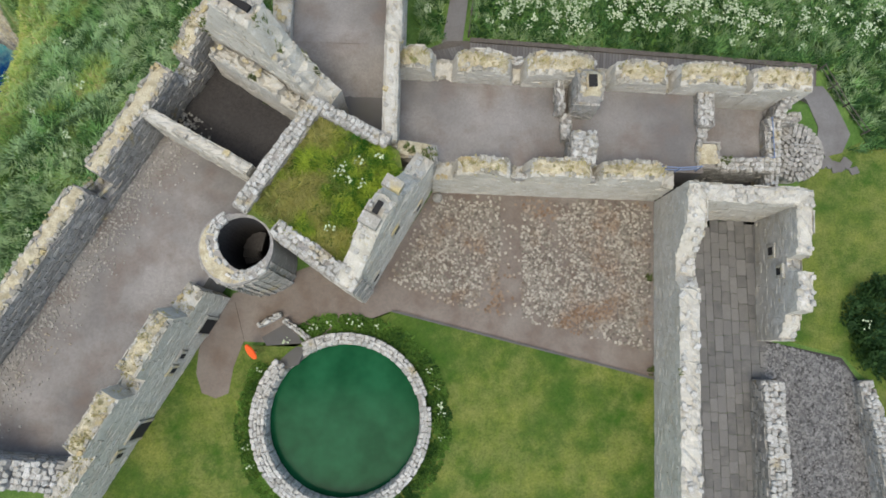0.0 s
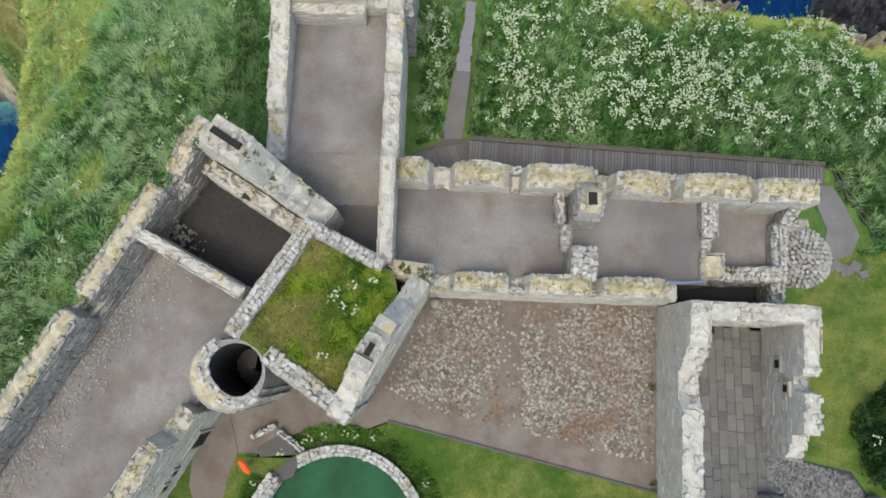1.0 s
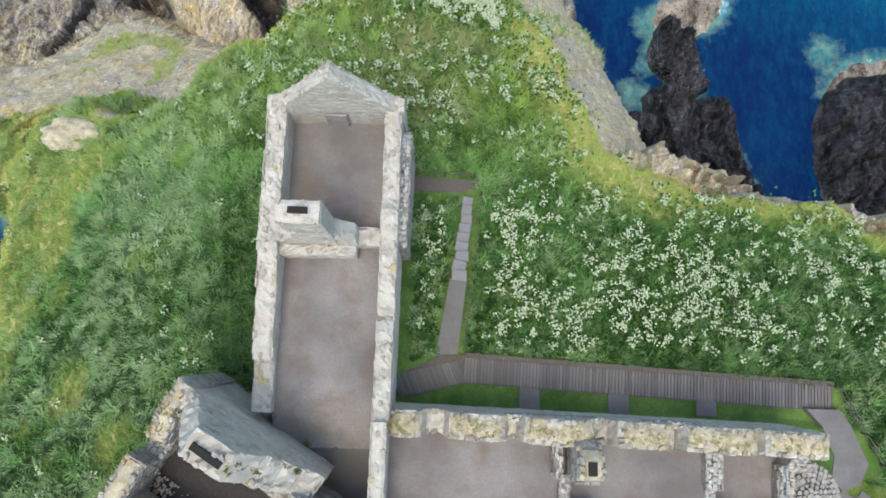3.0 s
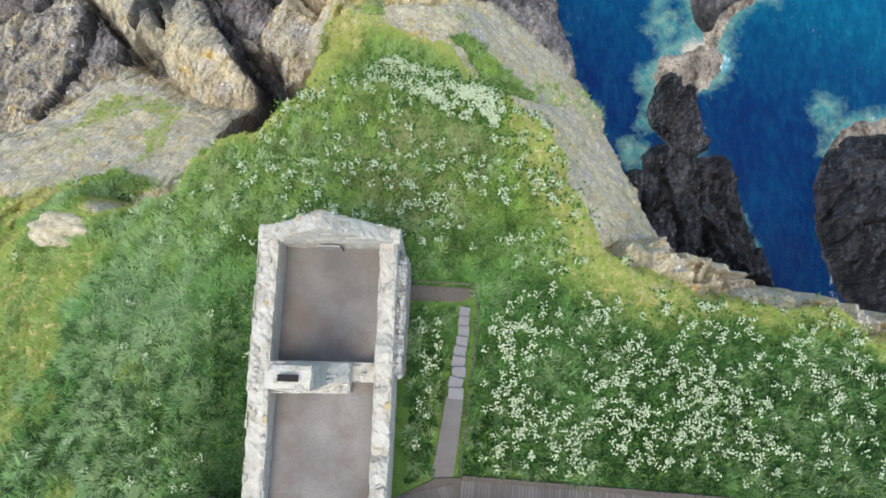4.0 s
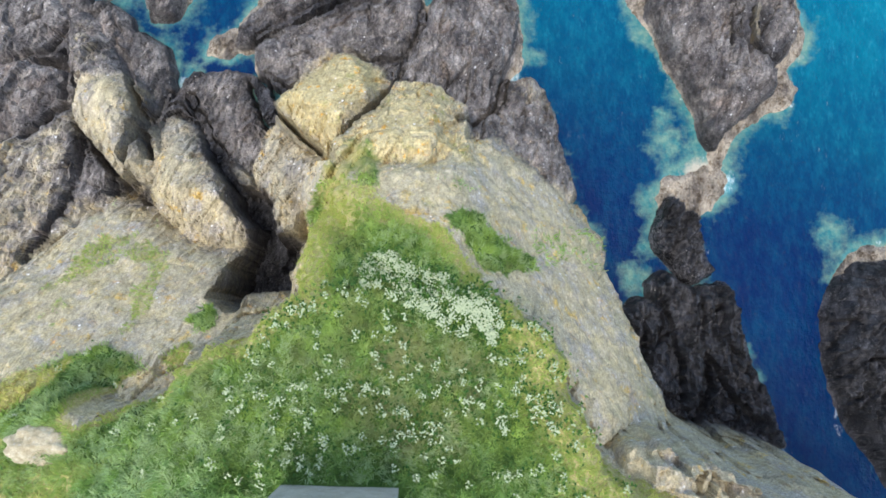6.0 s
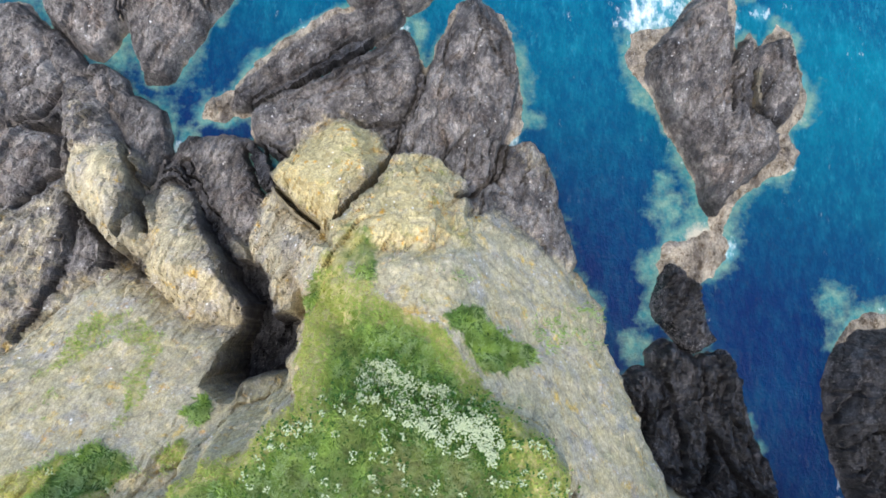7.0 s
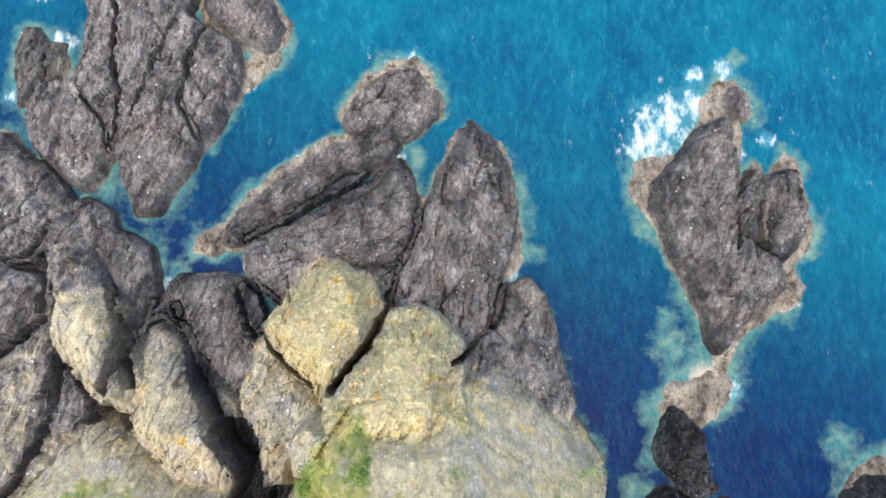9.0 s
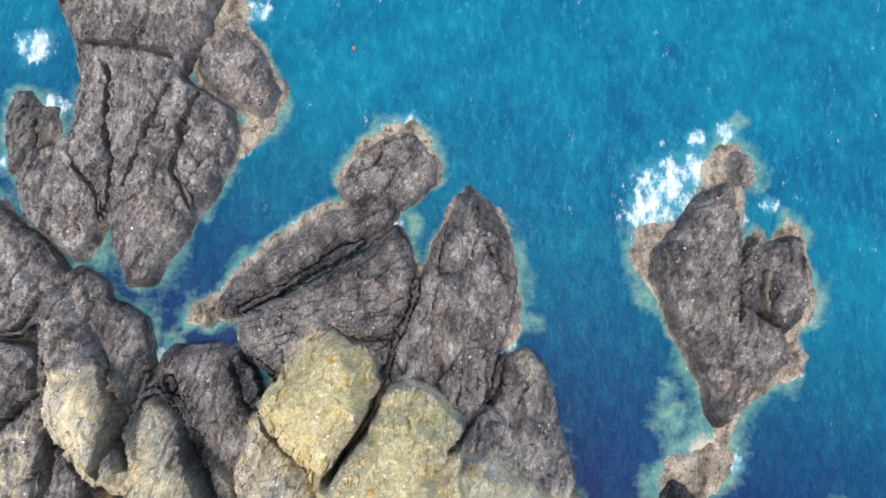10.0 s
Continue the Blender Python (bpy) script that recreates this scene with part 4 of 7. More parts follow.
WEST_TURF = [(-17, 34.4), (-20.5, 34.8), (-23, 36.2), (-25.5, 37), (-28, 35.8), (-31, 34), (-36, 32.6), (-40, 29.5), (-44, 28), (-44, 12), (-26, 14), (-25, 24), (-18, 32)]


def heights(x, y, rocks, turf):
    """Height and growth over a field of places."""
    wx = x + 0.4 * fbm(x / 3.1, y / 3.1, 3) + 0.25 * fbm(x / 0.9, y / 0.9, 4, 3)
    wy = y + 0.4 * fbm(x / 3.1, y / 3.1, 5) + 0.25 * fbm(x / 0.9, y / 0.9, 6, 3)
    h = np.full(x.shape, -40.0)
    pale, yellow, wet, strike = (np.zeros(x.shape) for _ in range(4))
    edge = np.full(x.shape, -99.0)
    for r in rocks:
        lo, hi = np.min(r.outline, 0) - 4, np.max(r.outline, 0) + 4
        at = (x > lo[0]) & (x < hi[0]) & (y > lo[1]) & (y < hi[1])
        z, d = r.height(wx[at], wy[at])
        z = z + (0 if r.pale > 0.7 else 0.25) * fbm(wx[at] / 2, wy[at] / 2, 8)
        up = z > h[at]
        for field, value in ((h, z), (pale, r.pale), (yellow, r.yellow), (wet, r.wet), (strike, r.strike), (edge, d)):
            field[at] = np.where(up, value, field[at])
    ca, sa = np.cos(np.radians(strike)), np.sin(np.radians(strike))
    u, v = (wx * ca + wy * sa), (-wx * sa + wy * ca)
    _, gap, ident, tilt = cells(u / 3.2, v / 8.5, 21)
    _, gap2, ident2, tilt2 = cells(u / 0.75, v / 1.9, 31)
    rough = np.clip(1 - 0.82 * step(pale, 0.5, 0.8) * step(edge, 0.5, 3.0), 0, 1)
    rough = rough * (1 + 0.8 * step(wet, 0.5, 0.7))
    split, split2 = step(fbm(x / 5, y / 5, 43), 0.0, 0.4), step(fbm(x / 2.5, y / 2.5, 44), -0.1, 0.3)
    detail = (ident - 0.5) * 0.55 + tilt * 0.8 - 1.2 * np.exp(-gap / 0.03) * split + (ident2 - 0.5) * 0.34 + tilt2 * 0.5 - 0.25 * np.exp(-gap2 / 0.08) * split2
    bed = (u + 0.9 * fbm(x / 4, y / 4, 45)) / 0.95
    detail += 0.22 * (bed - np.floor(bed) - 0.5) * step(fbm(x / 3, y / 3, 46), -0.3, 0.3) + 0.35 * (0.4 - np.abs(fbm(u / 0.7, v / 3, 41))) + 0.3 * fbm(x / 0.7, y / 0.7, 42, 4)
    lift = np.clip((h - SEA + 0.1) / 1.8, 0.06, 1)
    h = h + 1.0 * rough * detail * lift
    cleft = np.zeros(x.shape)
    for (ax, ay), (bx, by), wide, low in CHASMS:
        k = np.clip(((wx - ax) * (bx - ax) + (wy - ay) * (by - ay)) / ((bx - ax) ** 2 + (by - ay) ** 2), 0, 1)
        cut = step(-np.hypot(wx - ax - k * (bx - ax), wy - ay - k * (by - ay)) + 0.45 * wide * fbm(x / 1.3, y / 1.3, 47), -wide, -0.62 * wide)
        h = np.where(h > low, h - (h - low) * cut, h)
        # Clefts get their shade as colour, by way of the wet mask.
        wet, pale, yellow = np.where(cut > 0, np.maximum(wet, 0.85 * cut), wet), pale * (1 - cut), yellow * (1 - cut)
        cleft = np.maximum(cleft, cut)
    green, dry = np.zeros(x.shape), np.zeros(x.shape)
    if turf:
        bald = step(inside([(2.5, 60.5), (5, 64), (8, 66.5), (14.2, 64.5), (16, 56.5), (12.5, 55), (8, 57)], wx, wy), -2.5, 1.5)
        pale, yellow = pale * (1 - 0.5 * bald), yellow * (1 - 0.8 * bald)
        d = inside(RIM, x + 1.1 * fbm(x / 3.5, y / 3.5, 51) + 0.4 * fbm(x / 1.1, y / 1.1, 52, 3), y + 1.1 * fbm(x / 3.5, y / 3.5, 53) + 0.4 * fbm(x / 1.1, y / 1.1, 54, 3))
        p = plateau(x, y) - 3.0 * step(-np.hypot(x + 3.9, y + 7.75), -6.0, -5.2) + 0.18 * fbm(x / 2.2, y / 2.2, 55) * step(y, 13, 17)
        drop = np.where(d > 0, 0.35 * np.maximum(0, 1.6 - d) ** 2 * 0.8, 0.72 + ((-d) * 2.1 + 0.5 * d * d) * (1 + 2.0 * step(x, 20, 24)))
        out = np.minimum(d, 0) < -0.4
        p = p - drop
        ledge = p + 0.5 * fbm(x / 2.2, y / 2.2, 65) + 0.04 * x
        ledge = np.floor(ledge / 1.5) * 1.5 + 1.5 * step(ledge / 1.5 - np.floor(ledge / 1.5), 0.55, 0.95)
        p = np.where(out, p + step(-d, 0.4, 1.6) * 0.8 * (ledge - p - 0.75), p)
        p = p - (p + 31.5) * cleft * step(-d, 0.7, 2.2)
        _, _, lump, lean = cells(x / 1.9 + 0.3 * fbm(x / 1.5, y / 1.5, 79), y / 1.6, 78)
        east = step(x, 15, 19) * step(-d, 0.3, 1.4) * step(-x, -50, -46)
        p = np.maximum(p, -40) + np.where(out, (0.55 + 0.5 * step(x, 17, 21)) * detail, 0)
        up = p > h
        h = np.maximum(h, p) + east * step(h, -31, -26) * step(-y, -34, -31) * (2.4 * (lump - 0.5) + 1.6 * lean + 0.6 * detail)
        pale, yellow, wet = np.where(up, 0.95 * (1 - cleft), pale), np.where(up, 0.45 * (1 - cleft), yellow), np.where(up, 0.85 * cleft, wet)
        lee = step(x, 3, 8) * step(y, 25, 30)
        sod = up | ((d > -1.5) & (y > 36) & (x > -11))
        green = np.where(sod, step(d, -1.3 - 0.6 * lee, 0.2 - 0.4 * lee), 0)
        dry = np.where(sod, 1 - step(d, -0.6, 2.4 + 4.4 * step(x, 2, 8) * step(y, 22, 28) * (1 - 0.6 * step(x, 14, 20)) + 0.4 * step(y, 36, 46) + 1.4 * step(-x, 17, 24) + 1.6 * fbm(x / 5, y / 5, 57)), 0)
        patch = step(inside(TURF_PATCH, wx, wy) + 0.7 * fbm(x / 1.5, y / 1.5, 64), -0.9, 0.9)
        green = np.maximum(green, patch)
        dry = np.maximum(dry, 1.0 * sod * step(-x, 3.5, 6.5) * step(y, 37, 41) * step(-d, -4.0, -0.8))
        dry = dry * (1 - patch)
        west = step(inside(WEST_TURF, wx, wy), -1.2, 1.0)
        green, dry = np.maximum(green, west), np.maximum(dry, west * (0.55 + 0.5 * fbm(x / 3, y / 3, 58)))
        for outline, g, f, dz in SLUMPS:
            k = step(inside(outline, x + 0.5 * fbm(x / 1.5, y / 1.5, 67), y + 0.5 * fbm(x / 1.5, y / 1.5, 68)), -0.5, 0.6)
            green, dry, h = green * (1 - k) + g * k, dry * (1 - k) + f * k, h + dz * k
        shade = step(fbm(x / 6, y / 6, 59), -0.1, 0.5) * step(y, 40, 46) * step(-y, -62, -54) * step(pale, 0.7, 0.9)
        green = np.maximum(green, 0.34 * shade)
        moss = step(fbm(x / 3.5, y / 3.5, 60), 0.12, 0.5) * step(-x, 14, 18) * step(pale, 0.6, 0.8) * step(-y, -56, -48)
        green, dry = np.maximum(green, 0.5 * moss), np.maximum(dry, 0.7 * moss)
        sward = step(inside([(-11, 47), (-8, 42), (-4, 50), (-4, 54), (-6.5, 57), (-9, 53)], wx, wy), -1.5, 1.0)
        green, dry = np.maximum(green, (0.66 + 0.4 * fbm(x / 2, y / 2, 62)) * sward), np.maximum(dry, (0.55 + 0.5 * fbm(x / 2.6, y / 2.6, 63)) * sward)
    washed, soaked = wet < -0.5, step(wet, 0.5, 0.7)
    wet = np.clip(wet + 0.62 * (1 - step(h, SEA + 0.7, SEA + 2.6)), 0, 1)
    weed = 1 - step(h, SEA + 0.1, SEA + 0.7 + 0.5 * fbm(x / 2.5, y / 2.5, 61))
    weed = weed * step(fbm(x / 4.5, y / 4.5, 66), -0.22, 0.12) * (1 - soaked)
    weed = np.where(washed, 0.72 + 0.5 * fbm(x / 1.2, y / 1.2, 69), weed)
    wet = wet * (1 - 0.8 * weed)
    return h, np.stack([green, dry, pale], -1), np.stack([yellow, wet, weed], -1)


def blurred(v, r=5):
    """A field of values with its steps softened."""
    for _ in range(2):
        for axis in (0, 1):
            p = np.pad(v, [(r, r) if k == axis else (0, 0) for k in (0, 1)], mode="edge")
            v = np.mean([np.take(p, range(k, k + v.shape[axis]), axis) for k in range(2 * r + 1)], 0)
    return v


def field(name, xs, ys, rocks, turf, low=SEA - 1.2):
    x, y = np.meshgrid(xs, ys)
    h, mask, mask_low = heights(x.ravel(), y.ravel(), rocks, turf)
    mask[:, 2], mask_low[:, 0], mask_low[:, 1] = (blurred(v.reshape(x.shape)).ravel() for v in (mask[:, 2], mask_low[:, 0], mask_low[:, 1]))
    mask_low[:, 2] = blurred(mask_low[:, 2].reshape(x.shape), 2).ravel()
    ids = np.arange(x.size).reshape(x.shape)
    quads = np.stack([ids[:-1, :-1], ids[:-1, 1:], ids[1:, 1:], ids[1:, :-1]], -1).reshape(-1, 4)
    quads = quads[h[quads].max(1) > low]
    used, quads = np.unique(quads, return_inverse=True)
    ob = big_mesh(name, np.c_[x.ravel(), y.ravel(), h][used], quads.reshape(-1, 4), M["headland"], False)
    paint(ob, "mask", mask[used])
    paint(ob, "mask_low", mask_low[used])
    return ob


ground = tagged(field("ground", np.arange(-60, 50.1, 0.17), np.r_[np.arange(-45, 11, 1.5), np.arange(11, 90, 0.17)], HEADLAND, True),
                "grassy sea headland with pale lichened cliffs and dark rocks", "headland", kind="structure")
for label, rocks in ISLANDS:
    island = tagged(new("rock_island"), label, "sea rock", "rocks in the sea")
    parts = [("tide_shelf" if r.wet < -0.5 else "rock_lobe", r) for r in rocks]
    for name, r in parts:
        lo, hi = np.min(r.outline, 0) - 2, np.max(r.outline, 0) + 2
        field(name, np.arange(lo[0], hi[0], 0.18), np.arange(lo[1], hi[1], 0.18), [r], False).parent = island

# ---- sea ----
far = [120, 220, 500, 1200, 2500]
xs = np.r_[[-v for v in far[::-1]], np.arange(-62, 62.1, 0.6), far]
ys = np.r_[[-v for v in far[::-1]], np.arange(-40, 22, 6), np.arange(22, 126, 0.6), [v + 60 for v in far]]
x, y = (v.ravel() for v in np.meshgrid(xs, ys))
reach = np.full(x.shape, -60.0)
wx, wy = x + 0.9 * fbm(x / 3, y / 3, 71), y + 0.9 * fbm(x / 3, y / 3, 72)
for r in HEADLAND + [r for _, rocks in ISLANDS for r in rocks]:
    reach = np.maximum(reach, inside(r.outline, wx, wy))
SHOALS = [(25.6, 50.5, 2.0), (26.2, 53.5, 1.8), (28.6, 58.8, 2.6), (27, 66, 1.8), (27.7, 62.6, 3.2), (25.7, 55.4, 2.6), (24.4, 46.5, 2.6), (47.1, 52.5, 3.2), (12.0, 72.6, 2.0), (-2, 83, 1.8), (-27.9, 69.2, 1.7), (-14, 82.5, 1.6), (-20, 78.5, 1.8),
          (-6, 94.5, 2.2), (-36.5, 77.5, 2.0), (-36.5, 74, 1.4), (31.5, 62.5, 3.0), (36.4, 39.2, 1.3), (36, 97.5, 1.6), (-27.5, 99, 2.0), (37.2, 36.2, 1.3), (-25.5, 83, 1.4), (24.5, 76, 2)]
shallow = 0.80 * np.exp(np.minimum(reach + 0.4, 0) / (0.5 + 2.0 * step(fbm(x / 6, y / 6, 74), -0.3, 0.4)))
shallow = shallow * (1 - step(reach, 0.7, 1.6))
shallow = shallow * (1 - 0.9 * step(x, 37, 40) * step(-y, -48, -45))
for sx, sy, sr in SHOALS:
    shallow = np.maximum(shallow, 0.74 * np.exp(-((np.hypot(wx - sx, wy - sy) / sr) ** 2.6)))
shallow = np.maximum(shallow, 1.05 * np.exp(-((np.hypot((wx - 31.8) / 1.0, (wy - 58.3) / 1.25) / 3.4) ** 4)))
FOAM = [(27.6, 88.6, 4.2), (25.0, 85.8, 2.6), (30.5, 91.5, 2.4), (-44.3, 94.2, 1.6), (-4.6, 83.4, 1.3), (34.9, 57.8, 1.2), (9.3, 69.9, 1.2), (-28.6, 67.2, 1.0), (-21.7, 107.7, 1.5), (-47, 102, 2.2),
        (25.2, 30, 1.3), (35.2, 58.5, 0.9), (39.6, 28.2, 1.3), (-3, 95, 1.6), (34.5, 96, 1.6), (39.8, 87.5, 1.2), (36, 85.5, 1.2), (44, 79, 1.1), (-1, 92.8, 1.0), (-15, 82, 1.2), (-9.5, 84.6, 1.0), (-48.8, 88, 1.2), (31, 95, 1.4)]
foam = 0.36 * np.exp(-np.abs(reach + 0.6) / 0.4)
for fx, fy, fr in FOAM:
    foam = np.maximum(foam, (0.8 if fr > 2 else 0.75) * np.exp(-((np.hypot(x - fx, y - fy) / (1.25 * fr)) ** 2)))
ids = np.arange(x.size).reshape(len(ys), len(xs))
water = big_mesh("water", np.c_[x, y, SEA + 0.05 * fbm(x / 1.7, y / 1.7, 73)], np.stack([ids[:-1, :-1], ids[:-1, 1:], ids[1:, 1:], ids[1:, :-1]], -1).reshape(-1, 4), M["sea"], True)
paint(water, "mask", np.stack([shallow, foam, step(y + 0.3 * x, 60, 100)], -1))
tagged(water, "blue-green sea with foam and pale shallows round rocks", "sea", kind="structure")


# ---- masonry helpers ----
def stone_mesh(seed, size=(1, 1, 1), rough=0.16, worn=0.24):
    """A weathered block, one metre long before scaling, with worn edges."""
    bm = bmesh.new()
    bmesh.ops.create_cube(bm, size=1)
    bmesh.ops.bevel(bm, geom=bm.edges[:], offset=worn, segments=1, affect="EDGES")
    r = random.Random(seed)
    for v in bm.verts:
        v.co = Vector([c * s * (1 + r.uniform(-rough, rough)) for c, s in zip(v.co, size)])
    me = bpy.data.meshes.new("stone")
    bm.to_mesh(me)
    bm.free()
    return me


STONES = {}
for key in ("cap", "cap_ochre", "dressed", "flag"):
    STONES[key] = [stone_mesh(10 + k, rough=0.03 if key == "flag" else 0.24, worn=0.05 if key == "flag" else 0.17) for k in range(7)]
    for me in STONES[key]:
        me.materials.append(M[key])


def piece(name, me, place, scale, turn, parent):
    ob = new(name, me)
    ob.parent = parent
    ob.location, ob.scale, ob.rotation_euler = place, scale, turn
    return ob


class Boxes:
    """Many small jittered blocks gathered into one mesh."""

    def __init__(self):
        self.v, self.n = [], 0

    def add(self, centre, ax, ay, az, jitter=0.0):
        c = np.asarray(centre, float)
        corners = [c + sx * np.asarray(ax) + sy * np.asarray(ay) + sz * np.asarray(az) for sz in (-1, 1) for sx, sy in ((-1, -1), (1, -1), (1, 1), (-1, 1))]
        self.v.append(np.array(corners) + rng.uniform(-jitter, jitter, (8, 3)))
        self.n += 1

    def done(self, name, material, parent, label="", base=True):
        one = [(4, 5, 6, 7), (0, 1, 5, 4), (1, 2, 6, 5), (2, 3, 7, 6), (3, 0, 4, 7)] + ([(3, 2, 1, 0)] if base else [])
        faces = (np.arange(self.n)[:, None, None] * 8 + np.array(one)).reshape(-1, 4)
        return tagged(big_mesh(name, np.concatenate(self.v), faces, material, False, parent), label, kind="stuff")


def turf_top(core, a, d, nrm, thick, length, top, high, k):
    """A lumpy mat of dry turf along the standing parts of a wall top."""
    us = np.arange(0.1, length, 0.16)
    ws = np.linspace(0.10, 0.90, 8)
    u, w = np.meshgrid(us, ws, indexing="ij")
    x, y = a[0] + d[0] * u + nrm[0] * thick * w, a[1] + d[1] * u + nrm[1] * thick * w
    z = np.array([top(v) for v in us])[:, None] + 0.07 + 0.15 * fbm(x / 0.35, y / 0.35, 81) + 0.18 * fbm(x / 1.1, y / 1.1, 82) - 0.32 * np.abs(2 * w - 1) ** 3
    keep = (np.array([top(v) for v in us]) > high - 0.75)
    ids = np.arange(u.size).reshape(u.shape)
    quads = [np.stack([ids[i, :-1], ids[i + 1, :-1], ids[i + 1, 1:], ids[i, 1:]], -1) for i in range(len(us) - 1) if keep[i] and keep[i + 1]]
    if quads:
        big_mesh("turf_top", np.c_[x.ravel(), y.ravel(), z.ravel()], np.concatenate(quads), M["wall_turf"], True, core)


def wall(p0, p1, thick, z0, tops, label, cap="cap", inner=None, name="wall", ragged=0.14, courses=True, lime=False):
    """A rubble wall from p0 to p1, thick to its left. tops: (metres along, height) pairs, straight between them;
    inner: the floor's height on the left side. Face stones are one part, the stones along its top parts of their own."""
    a, b = np.array(p0, float), np.array(p1, float)
    length = np.hypot(*(b - a))
    d = (b - a) / length
    nrm = np.array([-d[1], d[0]])
    if np.isscalar(tops):
        tops = [(0, tops), (length, tops)]
    us, zs = np.array([t[0] for t in tops], float), np.array([t[1] for t in tops], float)
    top = lambda u: float(np.interp(u, us, zs))
    k = random.Random(round(a[0] * 31 + a[1] * 17 + length * 7))
    cuts = sorted(set([round(float(u), 3) for u in np.linspace(0, length, max(2, int(length / 0.22) + 1))] + [round(float(min(max(u, 0), length)), 3) for u in us]))
    verts, faces = [], []
    across = (0.0, 0.18, 0.4, 0.62, 0.82, 1.0)
    w6 = len(across)
    for u in cuts:
        z = top(u)
        for w in across:
            q = a + d * (u + k.uniform(-0.05, 0.05) * (0 < u < length)) + nrm * thick * (w + k.uniform(-0.03, 0.03))
            verts.append((q[0], q[1], z - 0.08 - (0.10 if w in (0.0, 1.0) else 0.0) + k.uniform(-ragged, ragged) * (0.6 if lime else 0.9)))
        for w in (0.0, 1.0):
            q = a + d * u + nrm * thick * w
            verts.append((q[0], q[1], z0))
    for i in range(len(cuts) - 1):
        p, q = (w6 + 2) * i, (w6 + 2) * (i + 1)
        faces += [(p + j, q + j, q + j + 1, p + j + 1) for j in range(w6 - 1)]
        faces += [(p + w6, q + w6, q, p), (p + w6 - 1, q + w6 - 1, q + w6 + 1, p + w6 + 1), (p + w6 + 1, q + w6 + 1, q + w6, p + w6)]
    m = (w6 + 2) * (len(cuts) - 1)
    faces += [tuple(range(w6)) + (w6 + 1, w6), (m + w6, m + w6 + 1) + tuple(m + j for j in range(w6 - 1, -1, -1))]
    core = mesh_object(name, verts, faces, M["lime" if lime else "mortar"])
    tagged(core, label, "wall", kind="structure")
    if courses:
        box = Boxes()
        d3, n3, up = np.array([*d, 0]), np.array([*nrm, 0]), np.array([0, 0, 1.0])
        for side, low in ((0.0, z0), (1.0, z0 if inner is None else inner)):
            z = low
            while z < max(zs):
                course = k.uniform(0.19, 0.33)
                u = -k.uniform(0, 0.3)
                while u < length:
                    run = k.uniform(0.26, 0.66)
                    mid = min(max(u + run / 2, 0), length)
                    if z + course < min(top(mid - run * 0.4), top(mid + run * 0.4)) + 0.05 and k.random() > 0.05:
                        proud = k.uniform(0.0, 0.028) - 0.022 if lime else k.uniform(0.01, 0.07)
                        q = a + d * mid + nrm * thick * side
                        half = min(run / 2, mid + 0.01, length - mid + 0.01) - 0.015
                        if half > 0.06:
                            box.add((q[0], q[1], z + course / 2), d3 * half, n3 * (0.03 + proud), up * (course / 2 - 0.014), 0.025)
                    u += run
                z += course
        for u, sign in ((0, -1), (length, 1)):
            z = z0 if inner is None else min(z0, inner)
            while z < top(u) - 0.15:
                course, w = k.uniform(0.22, 0.34), 0.0
                while w < thick:
                    run = k.uniform(0.28, 0.6)
                    half = min(run, thick - w) / 2
                    if half > 0.07:
                        q = a + d * u + nrm * (w + half)
                        box.add((q[0], q[1], z + course / 2), d3 * (k.uniform(0.008, 0.03) if lime else k.uniform(0.03, 0.08)), n3 * (half - 0.015), up * (course / 2 - 0.014), 0.025)
                    w += run
                z += course
        if box.n:
            box.done("face_stones", M["lime" if lime else "rubble"], core)
    # the stones along the top
    rows = max(2, round(abs(thick) / 0.26))
    turfed = cap == "cap_ochre"
    for r in range(rows):
        u = -k.uniform(0, 0.3)
        while u < length - 0.12:
            run = k.uniform(0.17, 0.42)
            u += run
            if k.random() < (0.93 if turfed and 0 < r < rows - 1 else 0.3 if turfed else 0.78 if lime else 0.06):
                continue
            long, wide = run * k.uniform(0.8, 1.1), abs(thick) / rows * k.uniform(0.75, 1.2)
            mid = min(max(u - run / 2, long / 2), length - long / 2)
            q = a + d * mid + nrm * thick * (r + 0.5 + k.uniform(-0.16, 0.16)) / rows
            high = k.uniform(0.08, 0.16) if lime else k.uniform(0.16, 0.32)
            pitch = math.atan2(top(mid + 0.2) - top(mid - 0.2), 0.4)
            if abs(pitch) > 1.1:
                continue
            piece("stone", k.choice(STONES[cap]), (q[0], q[1], top(mid) - 0.08 + k.uniform(-0.05, ragged)), (long, wide, high),
                  (k.uniform(-0.12, 0.12), -max(-0.7, min(0.7, pitch)) + k.uniform(-0.12, 0.12), math.atan2(d[1], d[0]) + k.uniform(-0.55, 0.55)), core)
    if turfed:
        turf_top(core, a, d, nrm, thick, length, top, max(zs), k)
    return core


def crenels(spans, low, length):
    """Heights along a wall that stands between broken window openings; spans: (from, to, height)."""
    out = [(0, spans[0][2] if spans[0][0] <= 0 else low)]
    for u0, u1, z in spans:
        if u0 > 0:
            out += [(u0 - 0.2, low), (u0 + 0.1, z - 0.45), (u0 + 0.5, z - 0.08)]
        out += [((u0 + u1) / 2, z + 0.12), (u1 - 0.5, z - 0.04), (u1 - 0.08, z - 0.4)]
        if u1 < length:
            out += [(u1 + 0.2, low)]
    if spans[-1][1] < length:
        out.append((length, low))
    return out


